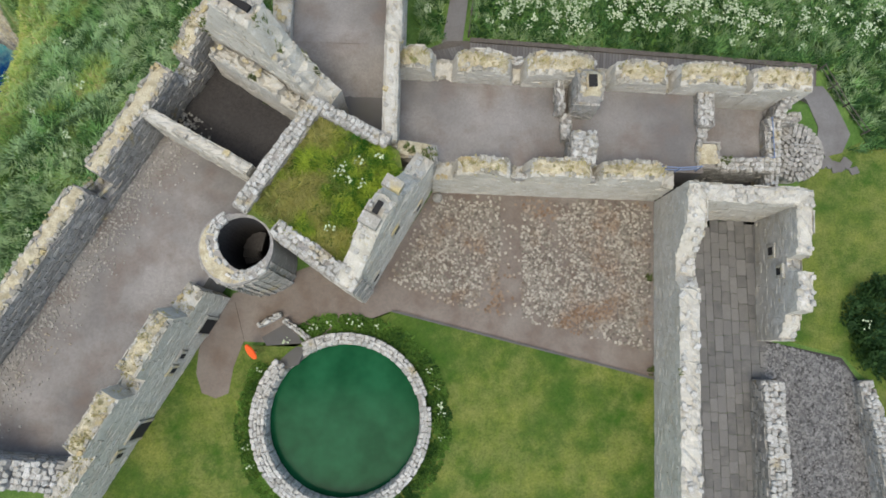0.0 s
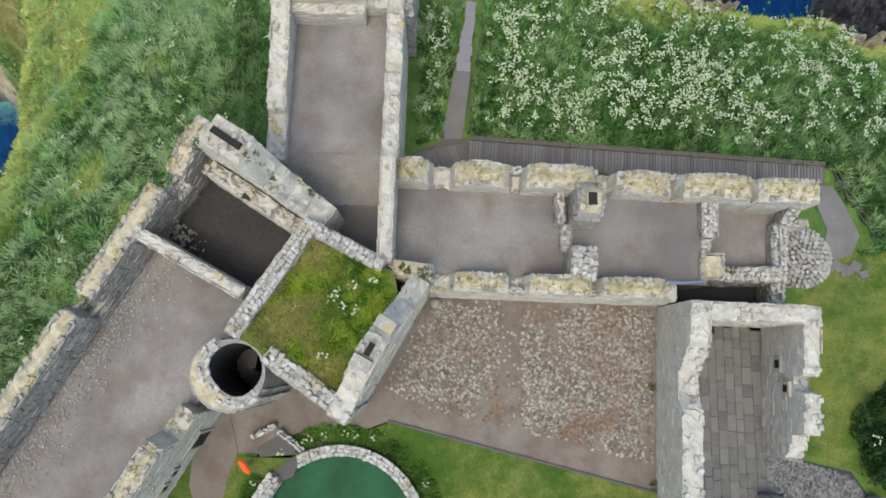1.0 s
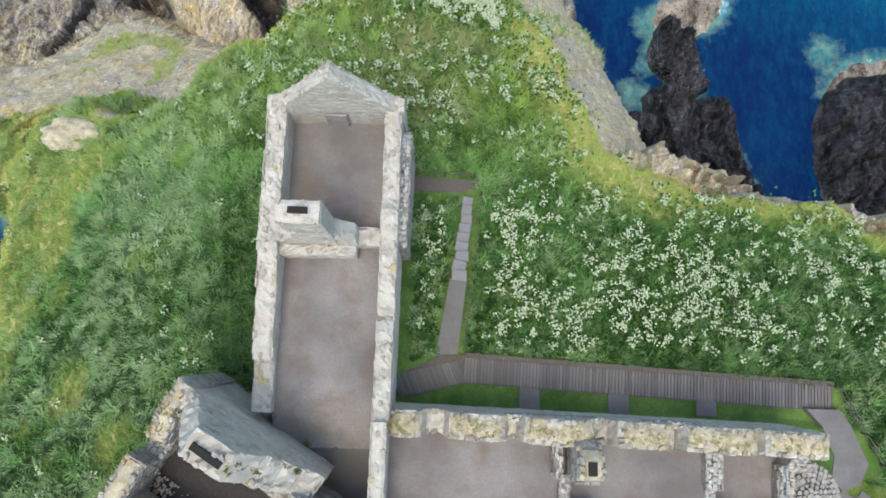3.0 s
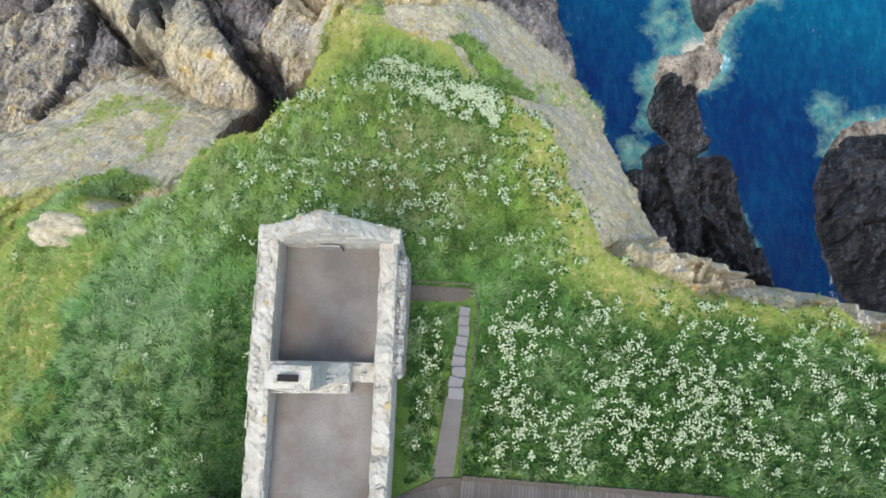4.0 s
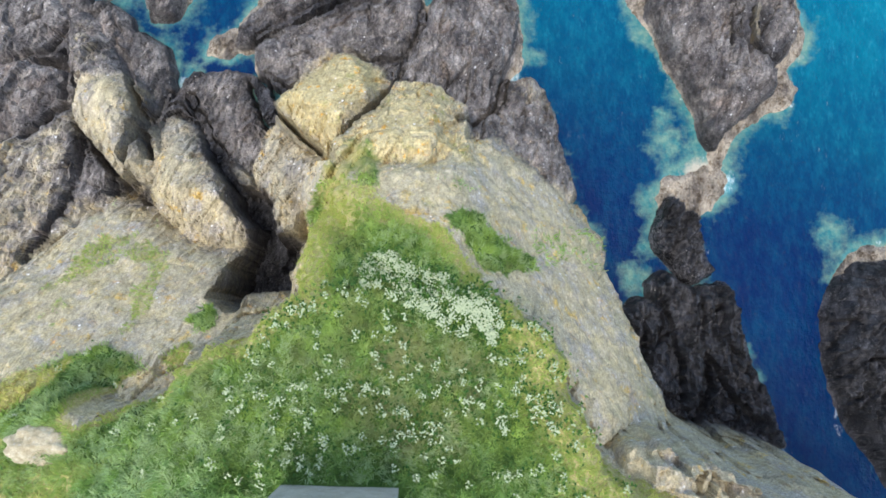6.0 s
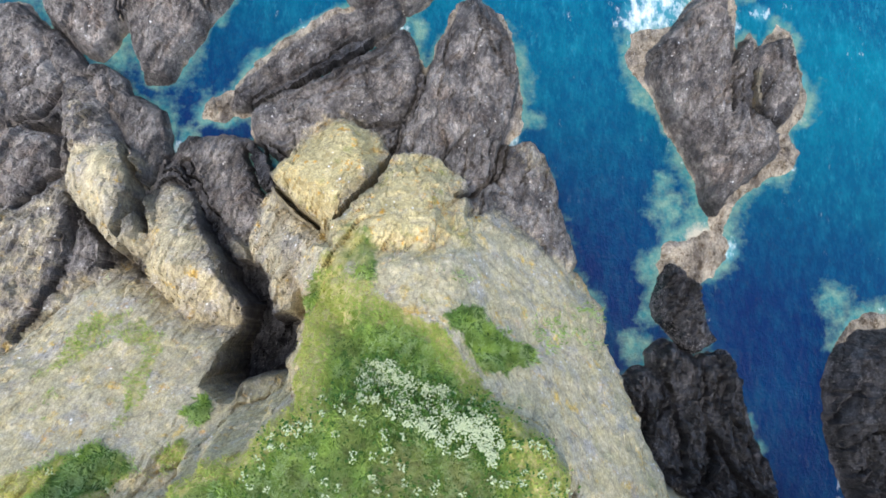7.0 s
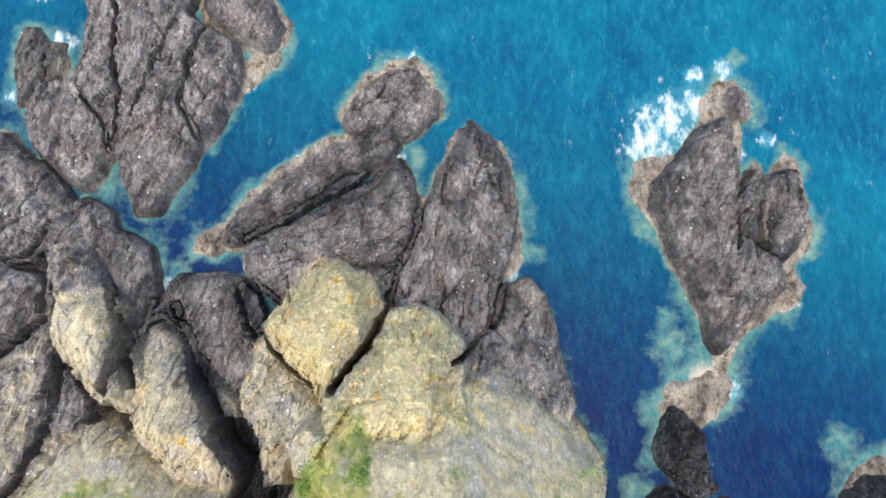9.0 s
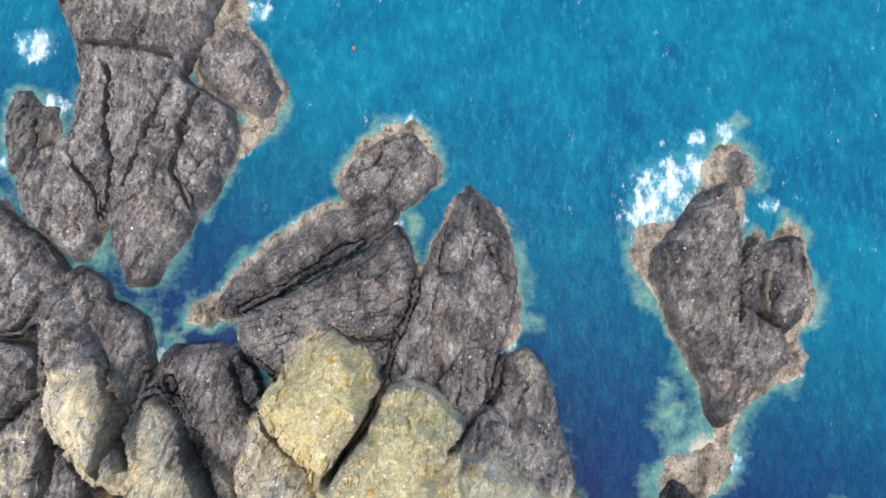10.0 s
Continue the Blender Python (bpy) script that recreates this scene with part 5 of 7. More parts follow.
def sheet(name, outline, z, material, label, category, thick=0.25, kind="structure", rough=0.0):
    """A level slab with the given outline."""
    bm = bmesh.new()
    face = bm.faces.new([bm.verts.new((x, y, z)) for x, y in outline])
    if face.normal.z < 0 or face.calc_center_median() is None:
        face.normal_flip()
    bm.normal_update()
    if face.normal.z < 0:
        face.normal_flip()
    low = bmesh.ops.extrude_face_region(bm, geom=[face])
    for v in low["geom"]:
        if isinstance(v, bmesh.types.BMVert):
            v.co.z -= thick
    bmesh.ops.recalc_face_normals(bm, faces=bm.faces[:])
    me = bpy.data.meshes.new(name)
    bm.to_mesh(me)
    bm.free()
    me.materials.append(material)
    return tagged(new(name, me), label, category, kind=kind)


# ---- ranges round the court ----
# north range: floor at 4 m, gable at its far end, chimney wall across
GRIT = "pinkish-grey fine gravel floor of a roofless stone range"
sheet("floor_north_range", [(-7.4, 13.2), (-1.6, 13.2), (-1.6, 28.6), (-7.4, 28.6)], 4.0, M["gravel"], GRIT, "floor", 6.5)
wall((-8.05, 29.2), (-8.15, 12.6), 1.0, -6, [(0, 6.1), (3, 6.0), (8, 6.2), (9, 5.8), (13.9, 5.3), (14.1, 4.8), (16.6, 4.7)], "grey rubble range wall with pale lichened top", cap="dressed", inner=4.0, lime=True)
wall((-1.0, 12.4), (-0.95, 29.2), 0.85, -4, [(0, 5.9), (2, 5.6), (5, 5.3), (5.3, 4.9), (6.5, 5.3), (9.2, 5.3), (10.5, 6.0), (11.5, 5.4), (16.8, 6.2)], "grey rubble range wall with broken parapet", cap="dressed", inner=4.0, lime=True)
wall((-0.55, 21.6), (-0.45, 28.2), 0.5, -4, [(0, 3.6), (0.6, 4.4), (6.0, 4.4), (6.6, 3.4)], "low buttressing strip of rubble against the range wall")
gable = wall((-0.8, 28.5), (-8.1, 28.45), -0.8, -6, [(0, 6.2), (0.5, 6.3), (3.4, 10.4), (6.7, 6.2), (7.3, 6.1)], "tall cream-washed gable wall with stepped coping", cap="dressed", inner=4.0, ragged=0.04, lime=True)
wall((-7.15, 21.35), (-1.85, 21.4), 0.95, 3.9, [(0, 6.2), (1.4, 7.6), (3.3, 7.4), (4.1, 6.2), (4.15, 5.2), (5.3, 5.1)], "pale rubble cross wall rising to a chimney", cap="dressed", inner=4.0, lime=True)
wall((-7.1, 20.75), (-3.1, 20.8), 0.6, 3.9, [(0, 5.5), (3.9, 5.4), (4.0, 5.2)], "stone fireplace breast with flat top", cap="dressed", inner=4.0, lime=True)
wall((-5.95, 21.3), (-4.0, 21.3), 1.0, 6.0, [(0, 11.5), (1.95, 11.5)], "tall pale chimney stack with a dark flue slot", cap="dressed", name="chimney_stack", ragged=0.04, lime=True)
# Solid black blocks are added for the darkness down the flues.
bm = bmesh.new()
bmesh.ops.create_cube(bm, size=1, matrix=Matrix.Translation((-4.95, 21.8, 11.66)) @ Matrix.Diagonal((0.85, 0.28, 0.2, 1)))
tagged(part("flue", bm, M["hole_shade"], None), "black block as the dark of a chimney flue", "flue", kind="structure")
bm = bmesh.new()
bmesh.ops.create_cube(bm, size=1, matrix=Matrix.Translation((-8.1, 11.44, 11.38)) @ Matrix.Rotation(radians(-32), 4, "Z") @ Matrix.Diagonal((1.5, 0.32, 0.2, 1)))
tagged(part("flue", bm, M["hole_shade"], None), "black block as the dark of a chimney flue", "flue", kind="structure")
bm = bmesh.new()
bmesh.ops.create_cube(bm, size=1, matrix=Matrix.Translation((-1.6, 2.5, 10.34)) @ Matrix.Rotation(radians(61), 4, "Z") @ Matrix.Diagonal((0.6, 0.26, 0.2, 1)))
tagged(part("flue", bm, M["hole_shade"], None), "black block as the dark of a chimney flue", "flue", kind="structure")
bm = bmesh.new()
bmesh.ops.create_cube(bm, size=1, matrix=Matrix.Translation((9.15, 10.45, 6.14)) @ Matrix.Diagonal((0.42, 0.66, 0.3, 1)))
tagged(part("flue", bm, M["hole_shade"], None), "black block as the dark of a flue in a broken pier", "flue", kind="structure")
# flat grey panel added in place of the gable's niche
bm = bmesh.new()
bmesh.ops.create_cube(bm, size=1, matrix=Matrix.Translation((-4.5, 28.32, 4.85)) @ Matrix.Diagonal((1.15, 0.1, 1.7, 1)))
tagged(part("blocked_doorway", bm, M["mortar"], None), "flat grey panel standing in for a niche in the gable wall", "doorway", kind="structure")

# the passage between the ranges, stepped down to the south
# The darker bed colour stands in for shade from the passage walls.
sheet("floor_passage", [(-5.4, 8.4), (-1.6, 6.8), (-1.6, 13.3), (-7.4, 13.3), (-7.4, 12.2)], 2.6, M["paving_bed"], "gravel floor of a passage, its shade painted into the colour", "floor", 4.5)
ramp_ys = np.linspace(13.25, 10.6, 12)
ramp_xs = np.linspace(-7.3, -1.7, 16)
rx, ry = (v.ravel() for v in np.meshgrid(ramp_xs, ramp_ys))
ids = np.arange(rx.size).reshape(12, 16)
tagged(big_mesh("floor_ramp", np.c_[rx, ry, 2.62 + 1.36 * step(ry, 10.6, 13.25) + 0.05 * fbm(rx, ry, 84)], np.stack([ids[1:, :-1], ids[1:, 1:], ids[:-1, 1:], ids[:-1, :-1]], -1).reshape(-1, 4), M["gravel"], True),
       "worn gravel slope down into the passage", "floor", kind="structure")
wall((-1.08, 6.9), (-1.1, 12.4), 0.72, -2, [(0, 6.5), (2.5, 6.3), (5.5, 6.2)], "smooth pale grey party wall between ranges", cap="dressed", inner=2.6, ragged=0.05, lime=True)

# east range: floor at 3 m, window stumps on both long sides
sheet("floor_east_range", [(-1.05, 6.6), (16.2, 6.5), (16.2, 11.7), (-1.05, 11.9)], 3.0, M["gravel"], GRIT, "floor", 4.0)
sheet("floor_east_room", [(16.2, 7.2), (21.2, 7.2), (21.2, 11.4), (16.2, 11.5)], 1.3, M["gravel"], GRIT, "floor", 2.0)
L = 23.2
wall((21.95, 12.25), (-1.25, 12.9), 1.3, -2, crenels([(-1, 3.2, 4.6), (3.5, 7.4, 4.7), (7.9, 11.0, 4.5), (12.2, 16.0, 4.9), (16.8, 19.9, 4.7), (21.2, L, 4.8)], 3.12, L),
     "north wall of broken window piers topped with ochre turf", cap="cap_ochre", inner=3.0, lime=True)
L = 13.5
wall((0.9, 5.75), (14.4, 5.55), 1.0, -1, crenels([(1.2, 4.2, 4.6), (5.2, 8.6, 4.8), (9.1, 12.5, 4.9)], 3.2, L), "pale south wall of broken window piers topped with turf", cap="cap_ochre", inner=3.0, lime=True)
for x0, x1 in ((2.1, 5.0), (9.6, 10.8)):
    wall((x1 + 5, 12.75 - 0.02 * x0), (x0 + 3, 12.8 - 0.02 * x0), 0.35, 2.9, 3.75, "thin sill of a broken window", courses=False)
wall((13.4, 5.65), (2.0, 5.8), -0.3, 2.9, 3.7, "thin sill of broken windows", courses=False)
wall((8.1, 9.6), (8.05, 11.5), 0.35, 2.9, 4.1, "thin remnant of a partition wall", inner=3.0)
wall((9.8, 9.55), (9.85, 11.6), 1.3, 2.9, [(0, 5.0), (0.5, 6.1), (1.3, 6.0), (2.0, 5.1)], "yellowed chimney pier with an open flue", cap="cap_ochre", inner=3.0)
wall((8.55, 8.1), (8.6, 9.6), 0.5, 2.9, 3.5, "low remnant of a partition wall", inner=3.0)
wall((9.6, 6.4), (9.65, 8.2), 1.3, 2.9, [(0, 4.7), (0.9, 5.2), (1.8, 4.7)], "rounded rubble pier at a broken partition", inner=3.0)
wall((16.65, 9.1), (16.68, 11.4), 0.78, 1.2, 3.6, "low rubble partition with pale top")
wall((16.5, 8.2), (16.5, 9.1), 0.6, 1.2, 3.1, "low gap in a rubble partition")
wall((17.1, 6.85), (17.1, 8.2), 1.3, -0.5, [(0, 3.2), (1.35, 3.4)], "mossy rubble corner pier", cap="cap_ochre")
wall((17.1, 6.85), (20.6, 6.9), 0.75, -0.5, [(0, 2.6), (1.5, 2.4), (3.5, 2.5)], "bluish rubble wall above a sunken passage")
wall((21.2, 5.6), (21.3, 10.2), 0.75, -0.5, [(0, 1.4), (1.6, 2.0), (4.6, 2.2)], "low grey end wall with dressed edges")
# The sunken floor's shade is painted by its gravel.
sheet("floor_sunken_passage", [(14.6, 5.4), (21.3, 5.4), (21.3, 7.0), (14.6, 7.0)], 0.02, M["gravel_shaded"], "sunken passage floor with shade painted into its gravel", "floor", 0.3)


def tube(bm, x, y, r, z0, z1, seg=28, r2=None):
    bmesh.ops.create_cone(bm, cap_ends=True, segments=seg, radius1=r, radius2=r if r2 is None else r2, depth=z1 - z0, matrix=Matrix.Translation((x, y, (z0 + z1) / 2)))


def round_stones(parent, cx, cy, r0, r1, z, rows, cap, high=(0.2, 0.34), skip=None, tall=None):
    k = random.Random(int(cx * 91 + cy * 37))
    for row in range(rows):
        r = r0 + (r1 - r0) * (row + 0.5) / rows
        t = k.uniform(0, 1)
        while t < 2 * math.pi + 0.2:
            run = k.uniform(0.2, 0.42)
            if not (skip and skip(t % (2 * math.pi))):
                zz = z if tall is None else tall(t % (2 * math.pi))
                piece("stone", k.choice(STONES[cap]), (cx + r * math.cos(t), cy + r * math.sin(t), zz + k.uniform(-0.04, 0.06)),
                      ((r1 - r0) / rows * k.uniform(0.9, 1.1), run * 0.98, k.uniform(*high)), (k.uniform(-0.1, 0.1), k.uniform(-0.1, 0.1), t + k.uniform(-0.08, 0.08)), parent)
            t += run / r


# round stair turret, cobbled over
bm = bmesh.new()
tube(bm, 22.5, 8.5, 1.62, -1, 1.15, 32)
turret = part("stair_turret", bm, M["mortar"], None)
tagged(turret, "round stair turret stump capped with grey cobbles", "turret", kind="structure")
box = Boxes()
for r in np.arange(0.1, 1.75, 0.27):
    for t in np.arange(0, 2 * math.pi, 0.3 / max(r, 0.2)):
        q = (22.5 + r * math.cos(t), 8.5 + r * math.sin(t), 1.2 + 0.35 * (1 - (r / 1.7) ** 2))
        s = rng.uniform(0.09, 0.14)
        box.add(q, (s * math.cos(t + 0.3), s * math.sin(t + 0.3), 0), (-s * math.sin(t + 0.3), s * math.cos(t + 0.3), 0), (0, 0, 0.09), 0.03)
for z in np.arange(-0.2, 1.1, 0.27):
    for t in np.arange(0, 2 * math.pi, 0.27):
        box.add((22.5 + 1.62 * math.cos(t), 8.5 + 1.62 * math.sin(t), z), (0.06 * math.cos(t), 0.06 * math.sin(t), 0), (-0.2 * math.sin(t), 0.2 * math.cos(t), 0), (0, 0, 0.12), 0.03)
box.done("cobbles", M["rubble"], turret)
wall((20.9, 9.95), (22.3, 10.0), 0.5, -0.5, [(0, 2.1), (1.4, 2.6)], "dressed stub beside the stair turret", cap="dressed")
wall((21.35, 10.1), (21.6, 11.2), 0.6, -0.5, [(0, 2.4), (1.1, 3.9)], "broken rubble return wall")

# south-east building: paved hall between ragged walls
wall((21.6, 5.35), (14.4, 5.45), 0.95, -1, [(0, 4.5), (1.0, 4.9), (4.0, 4.7), (6.2, 5.2), (7.2, 5.4)], "thick pale end wall of a paved hall", cap="dressed", inner=0.0, lime=True)
wall((14.35, 5.0), (13.8, -14), 1.05, -1, [(0, 5.4), (1.8, 5.2), (2.6, 4.4), (3.4, 3.6), (4.4, 3.5), (5.2, 4.2), (9.0, 4.1), (19, 4.2)], "long pale rubble wall beside the lawn", inner=0.0, lime=True)
wall((21.1, -2.8), (21.4, 4.5), 0.85, -1, [(0, 2.6), (0.8, 3.2), (1.4, 3.3), (1.5, 4.5), (3.6, 4.7), (3.7, 3.6), (4.4, 3.5), (4.5, 4.6), (7.3, 4.8)], "ragged rubble wall with broken window gaps", inner=0.0, lime=True)
wall((20.75, -14), (20.9, -5.1), 1.15, -1, [(0, 1.7), (3, 1.9), (8.9, 1.5)], "low rubble wall beside a cobbled lane", inner=0.0)
wall((27.6, -14), (26.6, -5.0), 0.8, -1, [(0, 1.7), (5, 1.6), (7, 1.2), (9, 0.7)], "low curved boundary wall with pale stones", inner=0.0)
hall = sheet("pavement", [(14.9, -14), (20.4, -14), (20.6, 4.6), (15.4, 4.6)], 0.0, M["paving_bed"], "dark flagstone floor of a roofless hall", "paving", 0.3)
lane = sheet("pavement_lane", [(20.4, -14), (26.9, -14), (26.2, -5), (25.3, -3.7), (20.4, -2.7)], 0.025, M["gravel_shaded"], "cobbled lane beside ruined walls", "paving", 0.3)

# ---- tower with a turf roof, turned to the court ----
N, E, S, W = (-5.35, 9.0), (0.85, 5.95), (-2.95, -1.0), (-9.6, 2.6)
sheet("turf_roof", [N, (-0.9, 6.3), (-0.6, 4.9), S, (-6.5, 1.6), (-7.06, 1.9), (-7.43, 2.38), (-8.06, 2.78), (-8.4, 2.86), (-8.6, 3.4)], 6.35, M["lawn"], "overgrown turf roof of a square tower", "roof", 8)
wall(N, (-9.05, 3.3), 0.78, -2, 6.8, "tower parapet of pale rubble along the gallery", ragged=0.1)
wall((-1.35, 6.95), (-5.2, 8.9), 0.62, -2, 6.7, "tower parapet of pale rubble above the passage", ragged=0.1)
wall(S, (0.85, 5.9), 1.0, -1, [(0, 7.0), (1.6, 8.3), (2.6, 9.6), (3.6, 10.3), (4.4, 9.9), (5.4, 8.2), (6.6, 6.6), (7.85, 6.1)], "tower gable with a chimney rising above the turf", ragged=0.12, lime=True)
wall((-7.14, 1.86), S, 0.85, -1, [(0, 6.6), (2.9, 6.8), (5.1, 7.1)], "tower parapet of pale rubble above the court", ragged=0.1)
wall((0.95, 6.0), (1.05, 6.9), 2.3, -1, [(0, 5.9), (0.9, 5.6)], "weedy corner block joining tower and range", cap="cap_ochre")
# chimney blocks and slot on the tower gable
bm = bmesh.new()
for dx, dy in ((-0.62, -1.05), (0.62, 1.05)):
    bmesh.ops.create_cube(bm, size=1, matrix=Matrix.Translation((-1.45 + dx * 0.8, 2.75 + dy * 0.8, 10.2)) @ Matrix.Rotation(radians(61), 4, "Z") @ Matrix.Diagonal((0.55, 0.9, 0.5, 1)))
chim = part("chimney_blocks", bm, M["dressed"], None)
tagged(chim, "white dressed blocks flanking a chimney slot", "chimney", kind="structure")

# round stair turret with an open well
bm = bmesh.new()
ring = [[], [], [], []]
def well_ring(t):
    """Outer radius and height of the turret's rim; low and thin where it meets the turf."""
    turfed = max(0.0, math.cos(t - 0.75)) ** 0.5
    return 1.82 + 0.6 * max(0.0, math.cos(t - 3.7)) ** 2 - 0.42 * turfed, 6.6 - 1.0 * max(0.0, math.cos(t - 4.1)) ** 2 - 0.32 * turfed


for k in range(40):
    t = 2 * math.pi * k / 40
    ro, hz = well_ring(t)
    for r, z, row in ((ro, -1, 0), (ro, hz, 1), (1.3, hz, 2), (1.3, 0.3, 3)):
        ring[row].append(bm.verts.new((-8.45 + r * math.cos(t), 1.4 + r * math.sin(t), z)))
for k in range(40):
    q = (k + 1) % 40
    for row in range(2):
        bm.faces.new((ring[row][k], ring[row][q], ring[row + 1][q], ring[row + 1][k]))
well = part("stair_well", bm, M["mortar"], None)
tagged(well, "round stair turret with an open dark well", "turret", kind="structure")
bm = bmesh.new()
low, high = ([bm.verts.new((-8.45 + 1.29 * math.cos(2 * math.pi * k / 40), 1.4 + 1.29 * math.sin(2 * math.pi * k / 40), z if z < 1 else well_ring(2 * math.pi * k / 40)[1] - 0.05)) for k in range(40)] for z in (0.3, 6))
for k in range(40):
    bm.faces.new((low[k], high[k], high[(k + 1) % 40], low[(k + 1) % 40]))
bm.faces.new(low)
# The lining is coloured dark to stand for the well's depth.
part("lining", bm, M["gravel_shaded"], well, "stone lining of the well, coloured dark as shade")
round_stones(well, -8.45, 1.4, 1.28, 1.85, 6.6, 3, "cap", tall=lambda t: well_ring(t)[1] - 0.02, skip=lambda t: math.cos(t - 0.75) > 0.1 or (math.cos(t - 3.9) > 0.3 and math.sin(40 * t) > -0.2))
mat = []
for a in np.linspace(2.6, 5.0, 40):
    for r in np.linspace(1.45, well_ring(a)[0] - 0.12, 7):
        mat.append((-8.45 + r * math.cos(a), 1.4 + r * math.sin(a), well_ring(a)[1] + 0.12))
mat = np.array(mat)
mat[:, 2] += 0.2 * fbm(mat[:, 0] / 0.5, mat[:, 1] / 0.5, 83) - 0.1
ids = np.arange(280).reshape(40, 7)
big_mesh("turf_top", mat, np.stack([ids[:-1, :-1], ids[:-1, 1:], ids[1:, 1:], ids[1:, :-1]], -1).reshape(-1, 4), M["wall_turf"], True, well)
box = Boxes()
for z in np.arange(-0.6, 6.4, 0.29):
    for t in np.arange(0, 2 * math.pi, 0.2):
        ro, hz = well_ring(t)
        if z < hz - 0.3 and math.cos(t - 0.75) < 0.2:
            box.add((-8.45 + ro * math.cos(t), 1.4 + ro * math.sin(t), z), (0.06 * math.cos(t), 0.06 * math.sin(t), 0), (-0.2 * math.sin(t), 0.2 * math.cos(t), 0), (0, 0, 0.13), 0.03)
box.done("face_stones", M["rubble"], well)
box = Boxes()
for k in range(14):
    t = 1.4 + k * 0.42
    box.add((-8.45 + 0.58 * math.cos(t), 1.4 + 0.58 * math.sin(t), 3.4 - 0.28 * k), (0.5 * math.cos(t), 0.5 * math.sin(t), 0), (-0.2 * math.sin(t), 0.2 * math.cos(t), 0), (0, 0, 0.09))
# Treads take the same darkened colour as the well's shade.
box.done("stair_treads", M["gravel_shaded"], well)

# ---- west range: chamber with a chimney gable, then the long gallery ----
# Chamber floor darkened in colour for the shade between its walls.
sheet("floor_chamber", [(-13.2, 10.2), (-11.2, 13.6), (-5.2, 9.2), (-8.4, 5.0), (-13.9, 8.0)], 3.2, M["gravel_shaded"], "dark earthy floor of a roofless chamber with painted shade", "floor", 6)
wall((-4.0, 9.65), (-11.2, 14.2), 1.35, -5, [(0, 5.9), (1.0, 6.8), (2.6, 9.0), (3.4, 11.2), (5.4, 11.3), (6.4, 9.0), (7.4, 7.0), (8.5, 6.5)], "tall chimney gable of pale rubble with a long flue", cap="dressed", inner=3.2, lime=True, ragged=0.34)
wall((-5.6, 8.9), (-10.7, 12.1), 0.75, 3.1, [(0, 5.6), (1.5, 5.7), (1.6, 6.4), (4.4, 6.4), (6.0, 5.8)], "stepped breast below the chimney gable", cap="dressed", inner=3.2, lime=True, ragged=0.3)
wall((-11.3, 14.3), (-12.85, 11.5), 1.0, -5, [(0, 6.4), (2.0, 6.6), (3.2, 5.9)], "broken corner of the outer wall with ochre top", cap="cap_ochre", inner=3.2)
wall((-12.85, 11.5), (-13.35, 10.6), 1.0, -5, 4.6, "low breach in the outer wall", inner=3.2)
wall((-13.45, 10.65), (-25.54, -10.08), 1.0, -5, [(0, 6.5), (6.35, 6.45), (6.45, 4.5), (7.3, 4.5), (7.4, 6.3), (14, 6.2), (24, 6.0)], "long outer gallery wall topped with dry ochre turf", cap="cap_ochre", inner=3.5)
wall((-14.3, 7.95), (-8.5, 4.85), 0.6, 3.1, [(0, 6.4), (6.6, 6.5)], "cross wall between chamber and gallery with lichened top", cap="dressed", inner=3.2, lime=True)
sheet("floor_gallery", [(-13.9, 8.4), (-8.3, 5.2), (-10.4, 1.6), (-10.9, 0), (-17.3, -11.2), (-24.6, -9.8)], 3.5, M["gravel"], "grey gravel floor of the long roofless gallery", "floor", 4)
# a rubble verge along the foot of the outer wall
d = np.array([-12.09, -20.73]) / 24.0
box = Boxes()
for k in range(1900):
    u, w = rng.uniform(1, 22), abs(rng.normal(0, 0.9))
    q = np.array([-13.45, 10.65]) + d * u + np.array([-d[1], d[0]]) * (1.05 + w)
    s = rng.uniform(0.02, 0.055)
    t = rng.uniform(0, 3)
    box.add((q[0], q[1], 3.52), (s * math.cos(t), s * math.sin(t), 0), (-s * math.sin(t), s * math.cos(t), 0), (0, 0, s * 0.7), 0.02)
box.done("loose_stones", M["rubble"], None, "loose grey rubble along the gallery wall")
wall((-18.2, -14.0), (-10.75, -0.9), 1.0, -1, [(0, 5.0), (4.6, 4.9), (5.6, 4.9), (5.8, 6.5), (8.9, 6.6), (9.1, 5.0), (9.9, 5.0), (10.1, 6.5), (13.3, 6.4), (13.6, 4.8), (15.07, 4.6)],
     "inner gallery wall of broken window piers topped with turf", cap="cap_ochre", inner=3.5, lime=True)
wall((-16.4, -9.5), (-24.2, -8.8), 1.4, 3.4, [(0, 4.6), (1.5, 5.0), (2.8, 5.0), (4.0, 7.0), (7.8, 8.0)], "bluish rubble end wall of the gallery", inner=3.5)

